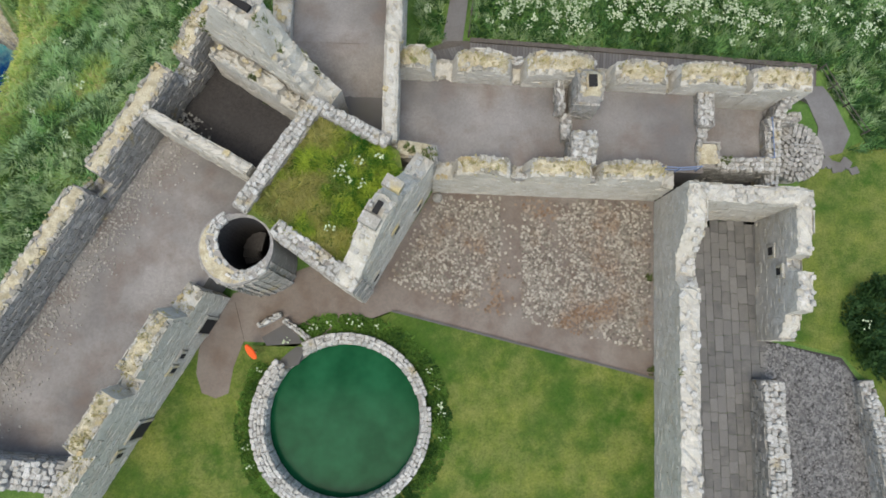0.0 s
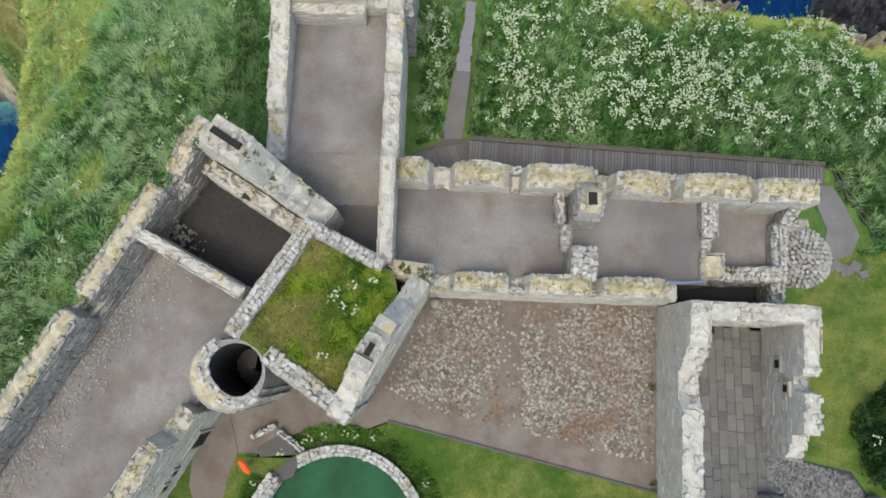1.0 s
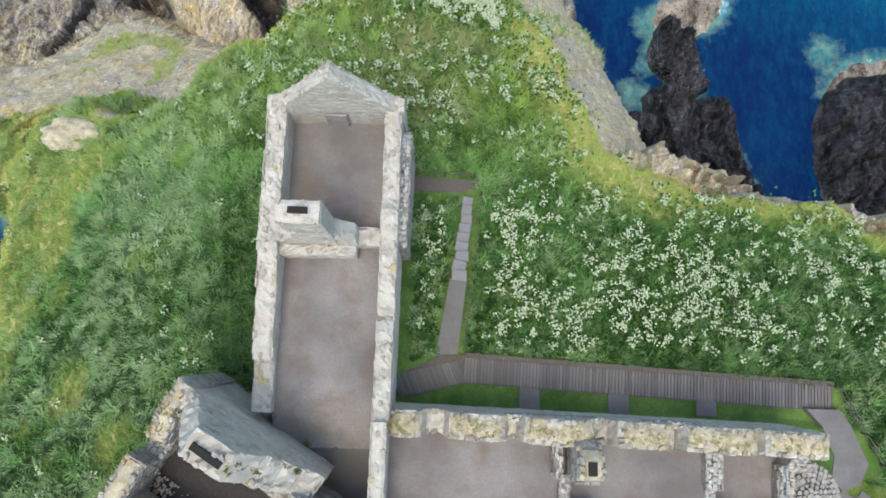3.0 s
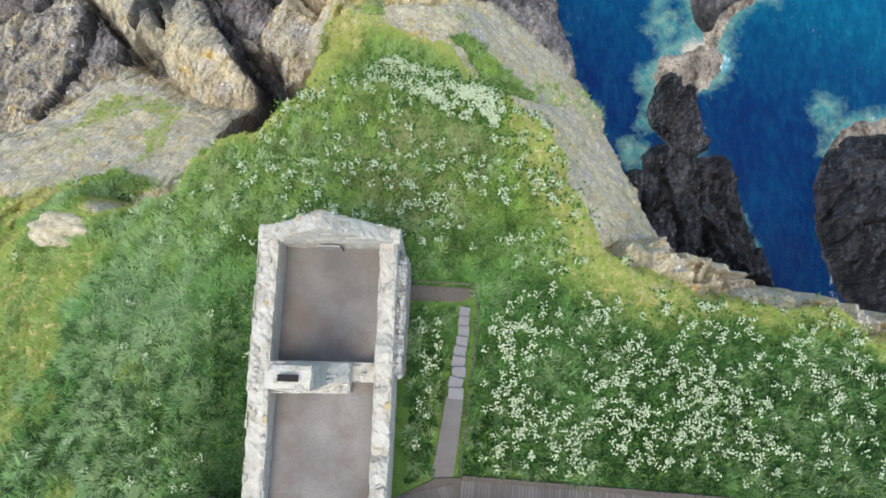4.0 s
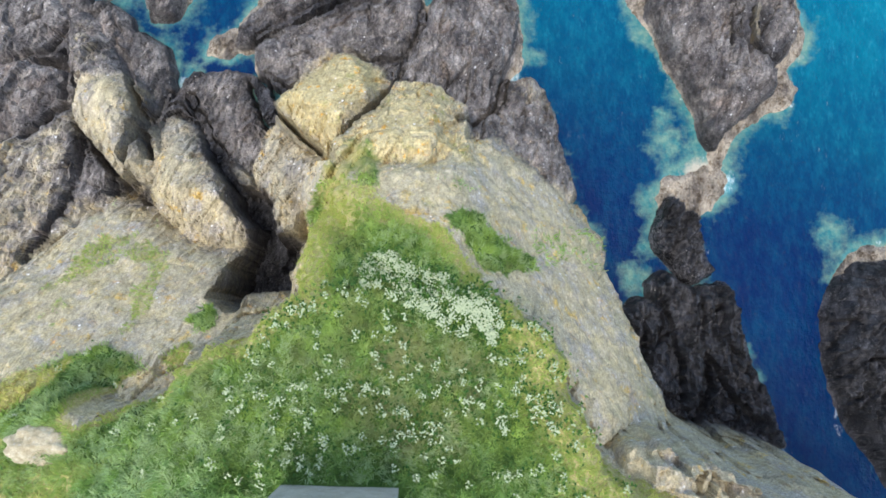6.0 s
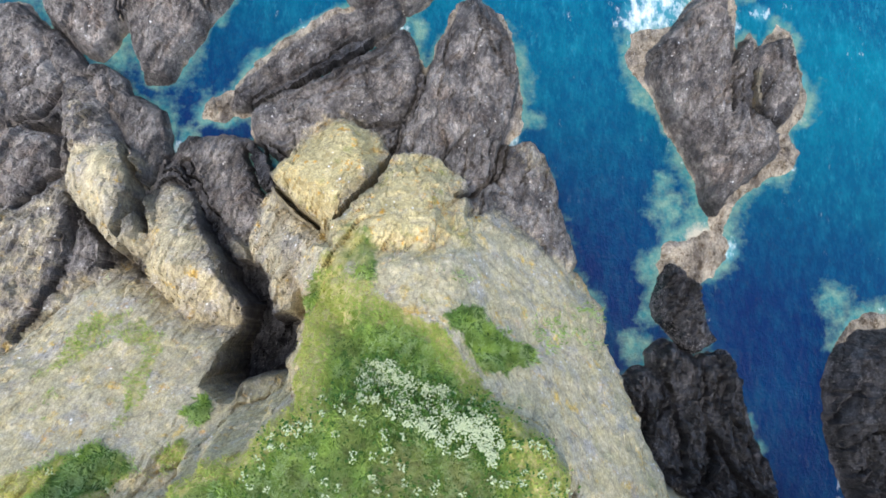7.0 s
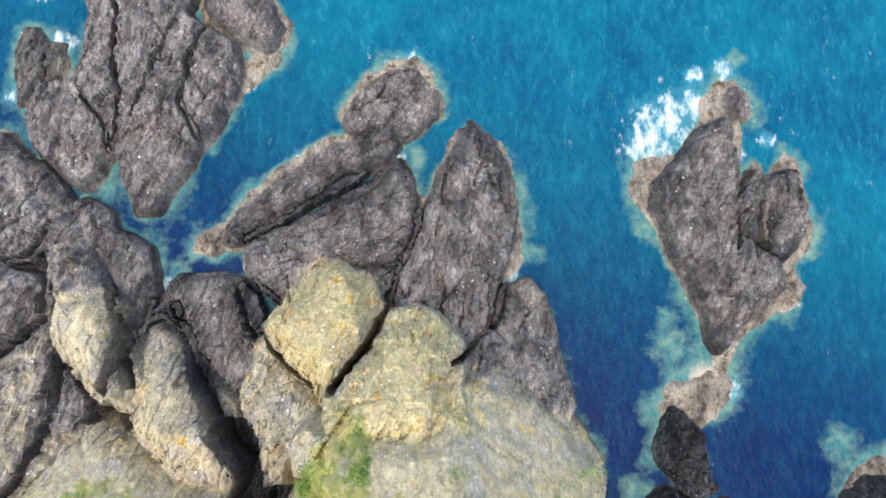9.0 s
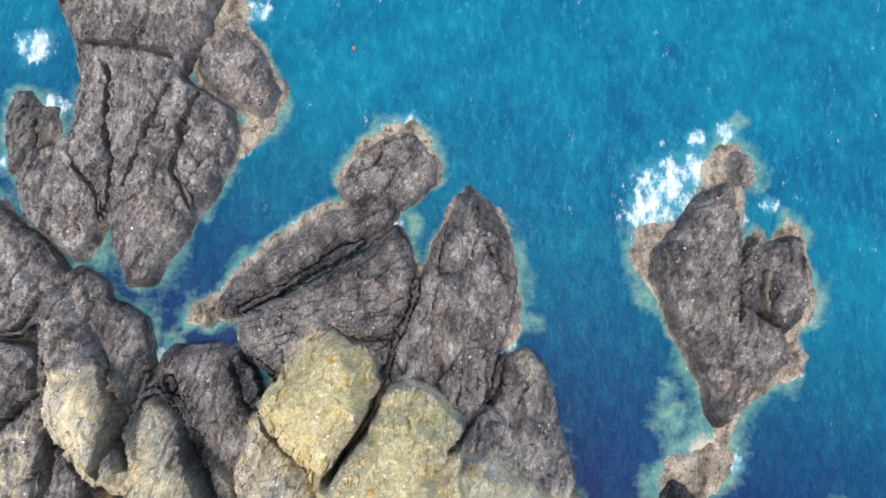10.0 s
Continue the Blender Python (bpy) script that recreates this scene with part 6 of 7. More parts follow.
# openings in the outer faces: dark panels painted as their shade, framed by dressed blocks
def opening(x, y, z, wide, high, turn, label="opening framed in dressed stone, its dark a painted panel"):
    ob = new("wall_opening")
    ob.location, ob.rotation_euler = (x, y, z), (0, 0, radians(turn))
    tagged(ob, label, "opening", kind="structure")
    bm = bmesh.new()
    bmesh.ops.create_cube(bm, size=1, matrix=Matrix.Translation((0, 0, high / 2)) @ Matrix.Diagonal((wide, 0.08, high, 1)))
    part("recess", bm, M["hole_shade"], ob)
    for px, pz, sx, sz in ((-wide / 2 - 0.1, high / 2, 0.2, high), (wide / 2 + 0.1, high / 2, 0.2, high), (0, high + 0.1, wide + 0.45, 0.22)):
        bm = bmesh.new()
        bmesh.ops.create_cube(bm, size=1, matrix=Matrix.Translation((px, 0, pz)) @ Matrix.Diagonal((sx, 0.16, sz, 1)))
        bmesh.ops.bevel(bm, geom=bm.edges[:], offset=0.03, segments=1, affect="EDGES")
        part("jamb" if sz > sx else "lintel", bm, M["dressed"], ob)


GD = math.degrees(math.atan2(13.1, 7.45))
for u, z, w, h in ((13.2, 0.1, 0.9, 1.9), (11.3, 1.6, 0.3, 0.8), (10.4, 1.6, 0.3, 0.8), (6.6, 0.1, 1.0, 1.8), (5.2, 1.4, 0.3, 0.8)):
    opening(-18.2 + 7.45 / 15.07 * u + 0.03, -14.0 + 13.1 / 15.07 * u - 0.03, z, w, h, GD)
TD = math.degrees(math.atan2(6.9, 3.8))
for u, z, w, h in ((1.5, 1.6, 0.5, 1.0), (4.0, 4.6, 0.5, 1.0), (6.2, 1.4, 0.5, 1.0)):
    opening(-2.95 + 0.4824 * u + 0.04, -1.0 + 0.876 * u - 0.02, z, w, h, TD)
opening(-4.6, 0.06, 0.05, 0.8, 1.8, -34)
opening(20.44, 2.3, 1.6, 0.45, 0.55, 88)
opening(20.3, 1.0, 2.6, 0.4, 0.5, 88)

# ---- court ----
court = sheet("court", [(-3.0, -2.1), (-1.35, -1.45), (14.15, -5.1), (14.5, 5.6), (0.9, 5.8), (-2.95, -0.9), (-6.2, 1.1), (-10.6, -0.6), (-12.2, -3.3), (-8.6, -3.4), (-6.4, -3.5)], 0.03, M["court"],
              "worn earth and gravel court with patches of cobbles", "court", 0.3)
hole = [(-3.9 + 5.06 * math.cos(1.2 - k * math.pi / 24), -7.75 + 5.06 * math.sin(1.2 - k * math.pi / 24)) for k in range(49)]
hole = hole[::-1]
sheet("lawn", hole + [(-1.35, -1.5), (14.1, -5.15), (13.8, -16), (-17.8, -16), (-17.4, -12.2), (-12.5, -3.4), (-8.7, -3.6), (-6.4, -3.6), (-3.0, -2.2), (-1.4, -1.55)], 0.06, M["lawn"], "mown lawn of mottled green and straw", "lawn", 0.3)
sheet("lawn_east", [(22.2, 5), (24.4, 8.2), (27.5, 9.6), (45, 9), (45, -16), (27.6, -14), (26.7, -5), (25.4, -3.6), (21.4, -2.6), (21.7, 4)], 0.02, M["lawn"], "mown lawn of mottled green and straw", "lawn", 0.3)
edging = Boxes()
for k in range(32):
    u = (k + 0.5) / 32
    edging.add((-1.35 + 15.45 * u, -1.44 - 3.66 * u, 0.06), (0.235, -0.056, 0), (0.014, 0.06, 0), (0, 0, 0.07), 0.012)
tagged(edging.done("kerb", M["paving_bed"], None, "low stone kerb between lawn and court"), kind="structure")
sheet("path_west", [(-12.3, -3.0), (-12.4, -5.2), (-12.0, -6.3), (-11.2, -6.6), (-10.5, -6.3), (-10.3, -4.8), (-9.8, -3.3), (-10.5, -1.0), (-11.2, -1.2)], 0.075, M["court"], "worn flagged path ending in the lawn", "path", 0.2)
wall((-8.9, -2.6), (-7.6, -1.9), 0.3, -0.5, 0.45, "low kerb wall by the cistern steps", courses=False)
wall((-7.6, -2.2), (-6.1, -3.3), 0.3, -0.5, 0.45, "low kerb wall by the cistern steps", courses=False)
sheet("floor_cistern_steps", [(-8.8, -3.1), (-7.5, -2.3), (-6.2, -3.4), (-6.6, -4.6), (-7.6, -5.0)], 0.045, M["paving_bed"], "dark wet slabs stepping down to the cistern", "steps", 0.3)


# cobbles
box = Boxes()
for x in np.arange(-2, 14.3, 0.135):
    for y in np.arange(-4, 5.6, 0.135):
        px, py = x + rng.uniform(-0.08, 0.08), y + rng.uniform(-0.08, 0.08)
        edge = inside([(0.9, 5.6), (-1.6, 0.4), (1.5, -1.0), (5.2, -1.6), (13.9, -3.6), (14.2, 5.4)], np.array([px]), np.array([py]))[0]
        dense = 1.0 if px > 6.3 else (0.8 if px < 5.0 else 0.12)
        wear = fbm(np.array([px / 2.2]), np.array([py / 2.2]), 91)[0]
        if edge > 0 and rng.random() < dense * min(1, max(0.3, 1.1 + wear * 1.3)) * min(1, 0.35 + edge / 1.2):
            s, t = rng.uniform(0.04, 0.095), rng.uniform(0, 3)
            box.add((px, py, 0.04), (s * math.cos(t), s * math.sin(t), 0), (-s * 0.8 * math.sin(t), s * 0.8 * math.cos(t), 0), (0, 0, rng.uniform(0.02, 0.06)), 0.02)
box.done("cobbles", M["cobble"], court, base=False)
bm = bmesh.new()
bmesh.ops.create_uvsphere(bm, u_segments=18, v_segments=10, radius=0.3, matrix=Matrix.Translation((1.2, 5.35, 0.3)))
tagged(part("stone_ball", bm, M["rubble"], None), "weathered round stone ball at the foot of a wall", "stone ball")

# flagstones of the hall, row by row
k = random.Random(5)
x, count = 15.1, 0
while x < 20.45:
    wide = k.uniform(0.42, 0.62)
    y = -12.5 + k.uniform(-0.3, 0)
    while y < 4.55:
        long = k.uniform(0.5, 1.05)
        if count < 300 and y + long < 4.7:
            piece("flagstone", k.choice(STONES["flag"]), (x + wide / 2, y + long / 2, k.uniform(-0.02, 0.01)), (wide * 0.97, long * 0.98, 0.12), (k.uniform(-0.015, 0.015), k.uniform(-0.015, 0.015), k.uniform(-0.02, 0.02)), hall)
            count += 1
        y += long
    x += wide
box = Boxes()
for k in range(9000):
    q = (rng.uniform(20.6, 26.8), rng.uniform(-12.5, -2.6))
    if inside([(21.3, -12.5), (26.7, -12.5), (26.1, -5), (25.2, -3.9), (21.3, -2.9), (20.2, -3.0), (20.2, -4.9), (21.3, -5)], np.array([q[0]]), np.array([q[1]]))[0] > 0.05:
        s, t = rng.uniform(0.05, 0.11), rng.uniform(0, 3)
        box.add((q[0], q[1], 0.02), (s * math.cos(t), s * math.sin(t), 0), (-s * 0.7 * math.sin(t), s * 0.7 * math.cos(t), 0), (0, 0, rng.uniform(0.02, 0.045)), 0.03)
box.done("cobbles", M["cobble_grey"], lane, base=False)

# ---- cistern ----
CX, CY = -3.9, -7.75
bm = bmesh.new()
bmesh.ops.create_circle(bm, cap_ends=True, segments=64, radius=4.5, matrix=Matrix.Translation((CX, CY, -0.9)))
tagged(part("water_cistern", bm, M["pond"], None), "still green water filling a round cistern", "water", kind="structure")
bm = bmesh.new()
rows = [[], [], [], []]
for k in range(72):
    t = 2 * math.pi * k / 72
    lip = -1.1 if abs((t - 2.27 + math.pi) % (2 * math.pi) - math.pi) < 0.15 else 0.42
    wide = 4.98 + 0.22 * math.cos(t - 3.3)
    for r, z, row in ((wide, -1.2, 0), (wide, lip, 1), (4.4, lip, 2), (4.36, -1.6, 3)):
        rows[row].append(bm.verts.new((CX + r * math.cos(t), CY + r * math.sin(t), z)))
for k in range(72):
    q = (k + 1) % 72
    for row in range(3):
        bm.faces.new((rows[row][k], rows[row][q], rows[row + 1][q], rows[row + 1][k]))
kerb = part("cistern_wall", bm, M["mortar"], None)
tagged(kerb, "round rubble parapet of a cistern with a gap", "cistern", kind="structure")
round_stones(kerb, CX, CY, 4.40, 5.0, 0.45, 3, "cap", (0.14, 0.26), skip=lambda t: abs(t - 2.27) < 0.17)
round_stones(kerb, CX, CY, 5.0, 5.24, 0.42, 1, "cap", (0.14, 0.24), skip=lambda t: abs(t - 3.4) > 0.95)
treads = Boxes()
for k in range(4):
    r = 4.5 + 0.33 * k
    treads.add((CX + r * math.cos(2.27), CY + r * math.sin(2.27), -0.85 + 0.24 * k), (0.2 * math.cos(2.27), 0.2 * math.sin(2.27), 0), (-0.68 * math.sin(2.27), 0.68 * math.cos(2.27), 0), (0, 0, 0.14), 0.02)
tagged(treads.done("cistern_steps", M["rubble"], None, "worn wet stone steps down into the cistern"), category="steps", kind="structure")
for z in (0.2, -0.1, -0.4, -0.7):
    round_stones(kerb, CX, CY, 4.34, 4.56, z, 1, "cap", skip=lambda t: abs(t - 2.27) < 0.16)

# lifebuoy case on its post
case = new("lifebuoy_case")
case.location = (-9.1, -3.95, 0.06)
tagged(case, "orange lifebuoy case on a short post by the cistern", "lifebuoy")
bm = bmesh.new()
bmesh.ops.create_cone(bm, cap_ends=True, segments=24, radius1=0.42, radius2=0.36, depth=0.16, matrix=Matrix.Translation((0, 0, 1.15)) @ Matrix.Rotation(radians(-50), 4, "Z") @ Matrix.Diagonal((1.25, 0.6, 1, 1)) @ Matrix.Rotation(radians(28), 4, "X"))
bmesh.ops.bevel(bm, geom=bm.edges[:], offset=0.03, segments=2, affect="EDGES")
part("housing", bm, M["orange"], case)
bm = bmesh.new()
tube(bm, 0, 0, 0.05, 0, 1.12, 12)
part("post", bm, M["steel"], case)

# ---- boardwalk, paths, fences ----
boards = sheet("boardwalk", [(-1.3, 13.25), (0.2, 13.3), (3.0, 14.1), (25.2, 13.05), (25.35, 14.55), (2.9, 15.75), (1.6, 15.7), (-1.3, 14.3)], -0.42, M["dark_wood"], "weathered grey timber boardwalk along the ruin", "boardwalk", 0.4)
plank = stone_mesh(99, rough=0.03, worn=0.06)
plank.materials.append(M["wood"])
for k in range(112):
    u = (k + 0.5) / 112
    piece("plank", plank, (3.05 + 22.1 * u, 14.9 - 1.08 * u, -0.40), (0.155, 1.46, 0.07), (0, 0, radians(-2.8) + random.uniform(-0.01, 0.01)), boards)
for k in range(24):
    u = (k + 0.5) / 24
    piece("plank", plank, (-1.0 + 3.9 * u, 13.85 + 0.95 * u, -0.39), (0.13, 1.35, 0.07), (0, 0, radians(24)), boards)
link = sheet("path_north", [(1.28, 15.65), (2.62, 15.8), (2.86, 17.8), (3.1, 20.4), (2.05, 20.4), (1.75, 18.4), (1.5, 16.8)], -0.55, M["path"], "grey gravel path climbing between nettle beds", "path", 0.5)
for k in range(9):
    y = 20.4 + 0.62 * k
    u = (y - 15.6) / 10
    st = stone_mesh(200 + k, rough=0.04, worn=0.06)
    st.materials.append(M["tread"])
    piece("tread", st, (2.58 + 0.112 * (y - 20.4) + random.Random(k).uniform(-0.07, 0.07), y + 0.2, -0.66 - 0.17 * k), (0.9 - 0.03 * k, 0.66, 0.34), (0, 0, radians(-6) + random.Random(k).uniform(-0.1, 0.1)), link)
deck = sheet("deck", [(-0.4, 26.2), (3.3, 26.2), (3.75, 25.9), (3.4, 27.1), (-0.4, 27.2)], -2.2, M["dark_wood"], "dark timber landing beside the range", "deck", 0.4)
for x0, x1 in ((6.4, 7.6), (11.7, 12.95), (17.0, 18.2)):
    sheet("path_slab", [(x0, 12.6), (x1, 12.55), (x1, 13.9), (x0, 14.0)], -0.39, M["path"], "grey slab crossing to the range wall", "path", 0.5)
sheet("path_east", [(23.4, 13.2), (25.4, 13.2), (26.0, 12.3), (26.9, 10.1), (26.3, 8.9), (25.2, 8.6), (24.7, 9.4), (24.9, 10.5), (24.3, 12.2)], 0.05, M["path"], "grey paved ramp at the boardwalk's end", "path", 0.6)
ramp_slabs = new("stepping_slabs")
ramp_slabs.location = (25.6, 8.2, 0.06)
tagged(ramp_slabs, "broken grey slabs sunk in the lawn below the ramp", "paving")
slab_mesh = stone_mesh(301, rough=0.12, worn=0.08)
slab_mesh.materials.append(M["path"])
for k in range(7):
    r = random.Random(400 + k)
    piece("slab", slab_mesh, (-0.6 + 0.33 * k + r.uniform(-0.2, 0.2), 0.2 - 0.1 * k + r.uniform(-0.35, 0.35), 0.0), (r.uniform(0.4, 0.75), r.uniform(0.35, 0.6), 0.08), (0, 0, r.uniform(0, 3)), ramp_slabs)


def fence(points, label, gap=1.9, high=0.95):
    """Dark posts with two thin rails."""
    ob = new("fence")
    ob.location = (*points[0][:2], points[0][2])
    tagged(ob, label, "fence")
    o = Vector(ob.location)
    for (ax, ay, az), (bx, by, bz) in zip(points, points[1:]):
        a, b = Vector((ax, ay, az)), Vector((bx, by, bz))
        m = max(1, round((b - a).length / gap))
        for k in range(m + 1):
            q = a.lerp(b, k / m) - o
            bm = bmesh.new()
            tube(bm, q.x, q.y, 0.05, q.z - 0.3, q.z + high, 8)
            part("post", bm, M["dark_wood"], ob)
        for z in (0.5, 0.9):
            bm = bmesh.new()
            mid, run = (a + b) / 2 - o + Vector((0, 0, z)), (b - a)
            bmesh.ops.create_cube(bm, size=1, matrix=Matrix.Translation(mid) @ run.to_track_quat("X", "Z").to_matrix().to_4x4() @ Matrix.Diagonal((run.length, 0.035, 0.05, 1)))
            part("rail", bm, M["dark_wood"], ob)
    return ob


fence([(2.98, 16.1, -0.7), (3.5, 21, -1.3), (3.95, 26.0, -2.0), (3.5, 27.3, -2.3), (-0.3, 27.4, -2.3)], "dark post and rail fence beside the path")
fence([(25.45, 14.5, -0.5), (26.6, 11.9, -0.3), (27.6, 10.1, -0.1)], "dark post and rail fence at the boardwalk's end")
curb = Boxes()
for k in range(50):
    u = (k + 0.5) / 50
    curb.add((3.1 + 22.2 * u, 15.78 - 1.1 * u, -0.4), (0.22, -0.01, 0), (0, 0.14, 0), (0, 0, 0.14), 0.02)
tagged(curb.done("retaining_edge", M["dark_wood"], None, "dark timber edge behind the boardwalk"), kind="structure")
# painted steel rails round the sunken passage


def guard_rail(points, label):
    """Thin posts joined by two tubes."""
    ob = new("guard_rail")
    ob.location = points[0]
    tagged(ob, label, "railing", "guard rails of the east room")
    o = Vector(points[0])
    for p in points:
        bm = bmesh.new()
        tube(bm, p[0] - o.x, p[1] - o.y, 0.035, p[2] - o.z, p[2] - o.z + 1.05, 8)
        part("post", bm, M["rail_paint"], ob)
    for p, q in zip(points, points[1:]):
        for z in (0.55, 1.02):
            run, mid = Vector(q) - Vector(p), (Vector(p) + Vector(q)) / 2 - o + Vector((0, 0, z))
            bm = bmesh.new()
            bmesh.ops.create_cone(bm, cap_ends=True, segments=8, radius1=0.035, radius2=0.035, depth=run.length, matrix=Matrix.Translation(mid) @ run.to_track_quat("Z", "Y").to_matrix().to_4x4())
            part("rail", bm, M["rail_paint"], ob)


guard_rail([(20.75, 10.2, 1.3), (20.75, 9.0, 1.3), (20.75, 7.75, 1.3), (19.6, 7.72, 1.3)], "blue-grey steel rail round the sunken end of the room")
guard_rail([(13.2, 6.55, 3.0), (14.5, 6.5, 3.0), (15.7, 6.6, 3.0)], "blue-grey steel rail at the broken wall's end")
# pale beams across the breach in the gallery wall
for (ax, ay), (bx, by) in (((-17.9, 3.8), (-17.0, 4.75)), ((-16.75, 3.75), (-15.85, 4.75))):
    run = Vector((bx - ax, by - ay, 0))
    bm = bmesh.new()
    bmesh.ops.create_cube(bm, size=1, matrix=Matrix.Diagonal((run.length + 0.1, 0.2, 0.18, 1)))
    bmesh.ops.bevel(bm, geom=bm.edges[:], offset=0.02, segments=1, affect="EDGES")
    beam = part("lintel_beam", bm, M["dressed"], None)
    beam.matrix_world = Matrix.Translation(((ax + bx) / 2, (ay + by) / 2, 4.62)) @ Matrix.Rotation(math.atan2(run.y, run.x), 4, "Z")
    tagged(beam, "pale stone beam across a breach in the wall", "lintel", "beams in the gallery wall")

# boulder on the western slope, with a tuft of grass in its hollow
bm = bmesh.new()
bmesh.ops.create_icosphere(bm, subdivisions=5, radius=1)
for v in bm.verts:
    w = 1 + 0.2 * noise.fractal(v.co * 1.6, 1.0, 2.0, 5)
    bowl = 0.35 * math.exp(-((v.co.x - 0.1) ** 2 + (v.co.y + 0.25) ** 2) / 0.2) if v.co.z > 0 else 0
    v.co = Vector((v.co.x * 2.5, v.co.y * 1.35, (v.co.z - bowl) * 1.5)) * w
boulder = part("boulder", bm, M["wall_turf"], None)
boulder.location, boulder.rotation_euler = (-24.7, 30.4, -6.6), (0, 0, -0.1)
boulder.data.shade_smooth()
tagged(boulder, "pale hollowed boulder with a grass tuft on the slope", "boulder")
bm = bmesh.new()
k = random.Random(61)
for _ in range(700):
    t, q = k.uniform(0, 6.28), 0.75 * math.sqrt(k.random())
    p = Vector((0.25 + 1.5 * q * math.cos(t), -0.35 + 0.8 * q * math.sin(t), 0.75))
    lay = Vector((k.gauss(0, 0.2), k.gauss(0, 0.2), k.uniform(0.25, 0.45)))
    bm.faces.new([bm.verts.new(c) for c in (p - Vector((0.035, 0, 0)), p + Vector((0.035, 0, 0)), p + lay)])
tuft = part("grass_tuft", bm, M["blades"], boulder, "green grass growing in the hollow")
paint(tuft, "tint", mixed_tint(len(tuft.data.vertices)))


# ---- plants ----
BUILT = [
    [(-8.4, 12.0), (-8.5, 29.6), (-0.2, 29.6), (-0.2, 13.6), (22.6, 13.0), (24.4, 8.5), (22, 4.5), (22, -16), (-18.5, -16), (-10.8, -1.6), (-25.8, -10.5), (-13.8, 11.0), (-11.3, 14.6), (-8, 12.7)],
    [(-1.6, 12.6), (-1.6, 14.6), (1.4, 15.9), (1.3, 18), (2.1, 22.5), (2.6, 25.6), (-0.5, 25.8), (-0.5, 27.5), (3.6, 27.6), (4.2, 26), (3.15, 16.1), (25.6, 14.8), (27.9, 9.6), (24, 8), (22, 13)],
    [(-26, -16), (-26, -9), (-16, -1), (-10, -1), (-16, -16)],
    [(20, -16), (21, 4), (24, 9), (50, 9.5), (50, -16)],
]


def bare(x, y):
    return np.max([inside(p, x, y) for p in BUILT], 0)


def spread(count, x0, x1, y0, y1):
    x, y = rng.uniform(x0, x1, count), rng.uniform(y0, y1, count)
    h, mask, _ = heights(x, y, HEADLAND, True)
    return x, y, h, mask


def blades(name, x, y, z, length, width, lean, tint, material, label, category="grass", tuft=0.45):
    """One thin triangle for each blade."""
    m = len(x)
    _, _, lay, _ = cells(x / tuft, y / tuft, 151)
    turn = 2 * np.pi * lay * 3 + rng.normal(0, 0.75, m)
    reach = length * lean
    up = np.sqrt(np.maximum(length**2 - reach**2, 0.01))
    sx, sy = np.cos(turn), np.sin(turn)
    tipx, tipy = x + reach * sx, y + reach * sy
    v = np.empty((m, 3, 3))
    v[:, 0] = np.c_[x - sy * width, y + sx * width, z - 0.05]
    v[:, 1] = np.c_[x + sy * width, y - sx * width, z - 0.05]
    v[:, 2] = np.c_[tipx, tipy, z + up]
    ob = big_mesh(name, v.reshape(-1, 3), np.arange(3 * m).reshape(-1, 3), material)
    shade = np.repeat(tint, 3, 0)
    paint(ob, "tint", shade)
    return tagged(ob, label, category, kind="stuff")


def mixed(a, b, k):
    return np.asarray(a) * (1 - k[:, None]) + np.asarray(b) * k[:, None]


x, y, h, mask = spread(620000, -40, 36, -2, 52)
keep = (mask[:, 0] > rng.uniform(0.3, 0.9, len(x))) & (bare(x, y) < 0.0)
x, y, h, mask = x[keep], y[keep], h[keep], mask[keep]
patch = fbm(x / 4.5, y / 4.5, 101)
fine = fbm((x - 0.5 * y) / 0.7, (y + 0.5 * x) / 1.5, 102)
size = np.clip(0.66 + 0.24 * patch + 0.18 * fine, 0.25, 1.1) * (1 - 0.6 * np.clip(mask[:, 1], 0, 1))
_, _, clump, _ = cells(x / 0.55, y / 0.55, 151)
_, _, tuft, _ = cells((x - 0.5 * y) / 0.3, (y + 0.5 * x) / 0.55, 152)
k = np.clip(0.45 + 0.6 * patch + 0.95 * fine + 0.55 * (clump - 0.5) + rng.normal(0, 0.2, len(x)), 0, 1)
tint = mixed((0.010, 0.060, 0.010), (0.215, 0.410, 0.130), k)
young = (step(y, 25, 34) * (0.6 + 0.7 * fine))[:, None].clip(0, 1) * 0.9
tint = tint * (1 - young) + np.array((0.37, 0.47, 0.10)) * young
silver = np.clip(step(-x, 10, 17) * (0.40 + 2.0 * fbm((x - 0.6 * y) / 0.9, (y + 0.6 * x) / 3.0, 103) + 0.5 * fine) + rng.normal(0, 0.12, len(x)), 0, 1) * 0.7
tint = tint * (1 - silver[:, None]) + np.array((0.44, 0.55, 0.33)) * silver[:, None]
# Dark nettle growth and the range's shade, both mixed into the tint.
nettle_shade = step(-np.abs(x + 0.2), -3.5, -1.0) * step(-np.abs(y - 20), -8, -4) * 0.7
tint = tint * (1 - nettle_shade[:, None]) + np.array((0.035, 0.105, 0.025)) * nettle_shade[:, None]
seedy = (0.75 * step(tuft, 0.56, 0.72) * step(fbm(x / 3, y / 3, 105), -0.45, 0.2))[:, None]
tint = tint * (1 - seedy) + np.array((0.42, 0.49, 0.28)) * seedy
# Shade between tufts, coloured into some of the tufts themselves.
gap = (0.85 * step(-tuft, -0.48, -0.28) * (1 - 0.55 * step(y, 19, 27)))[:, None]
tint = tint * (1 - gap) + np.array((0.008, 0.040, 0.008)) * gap
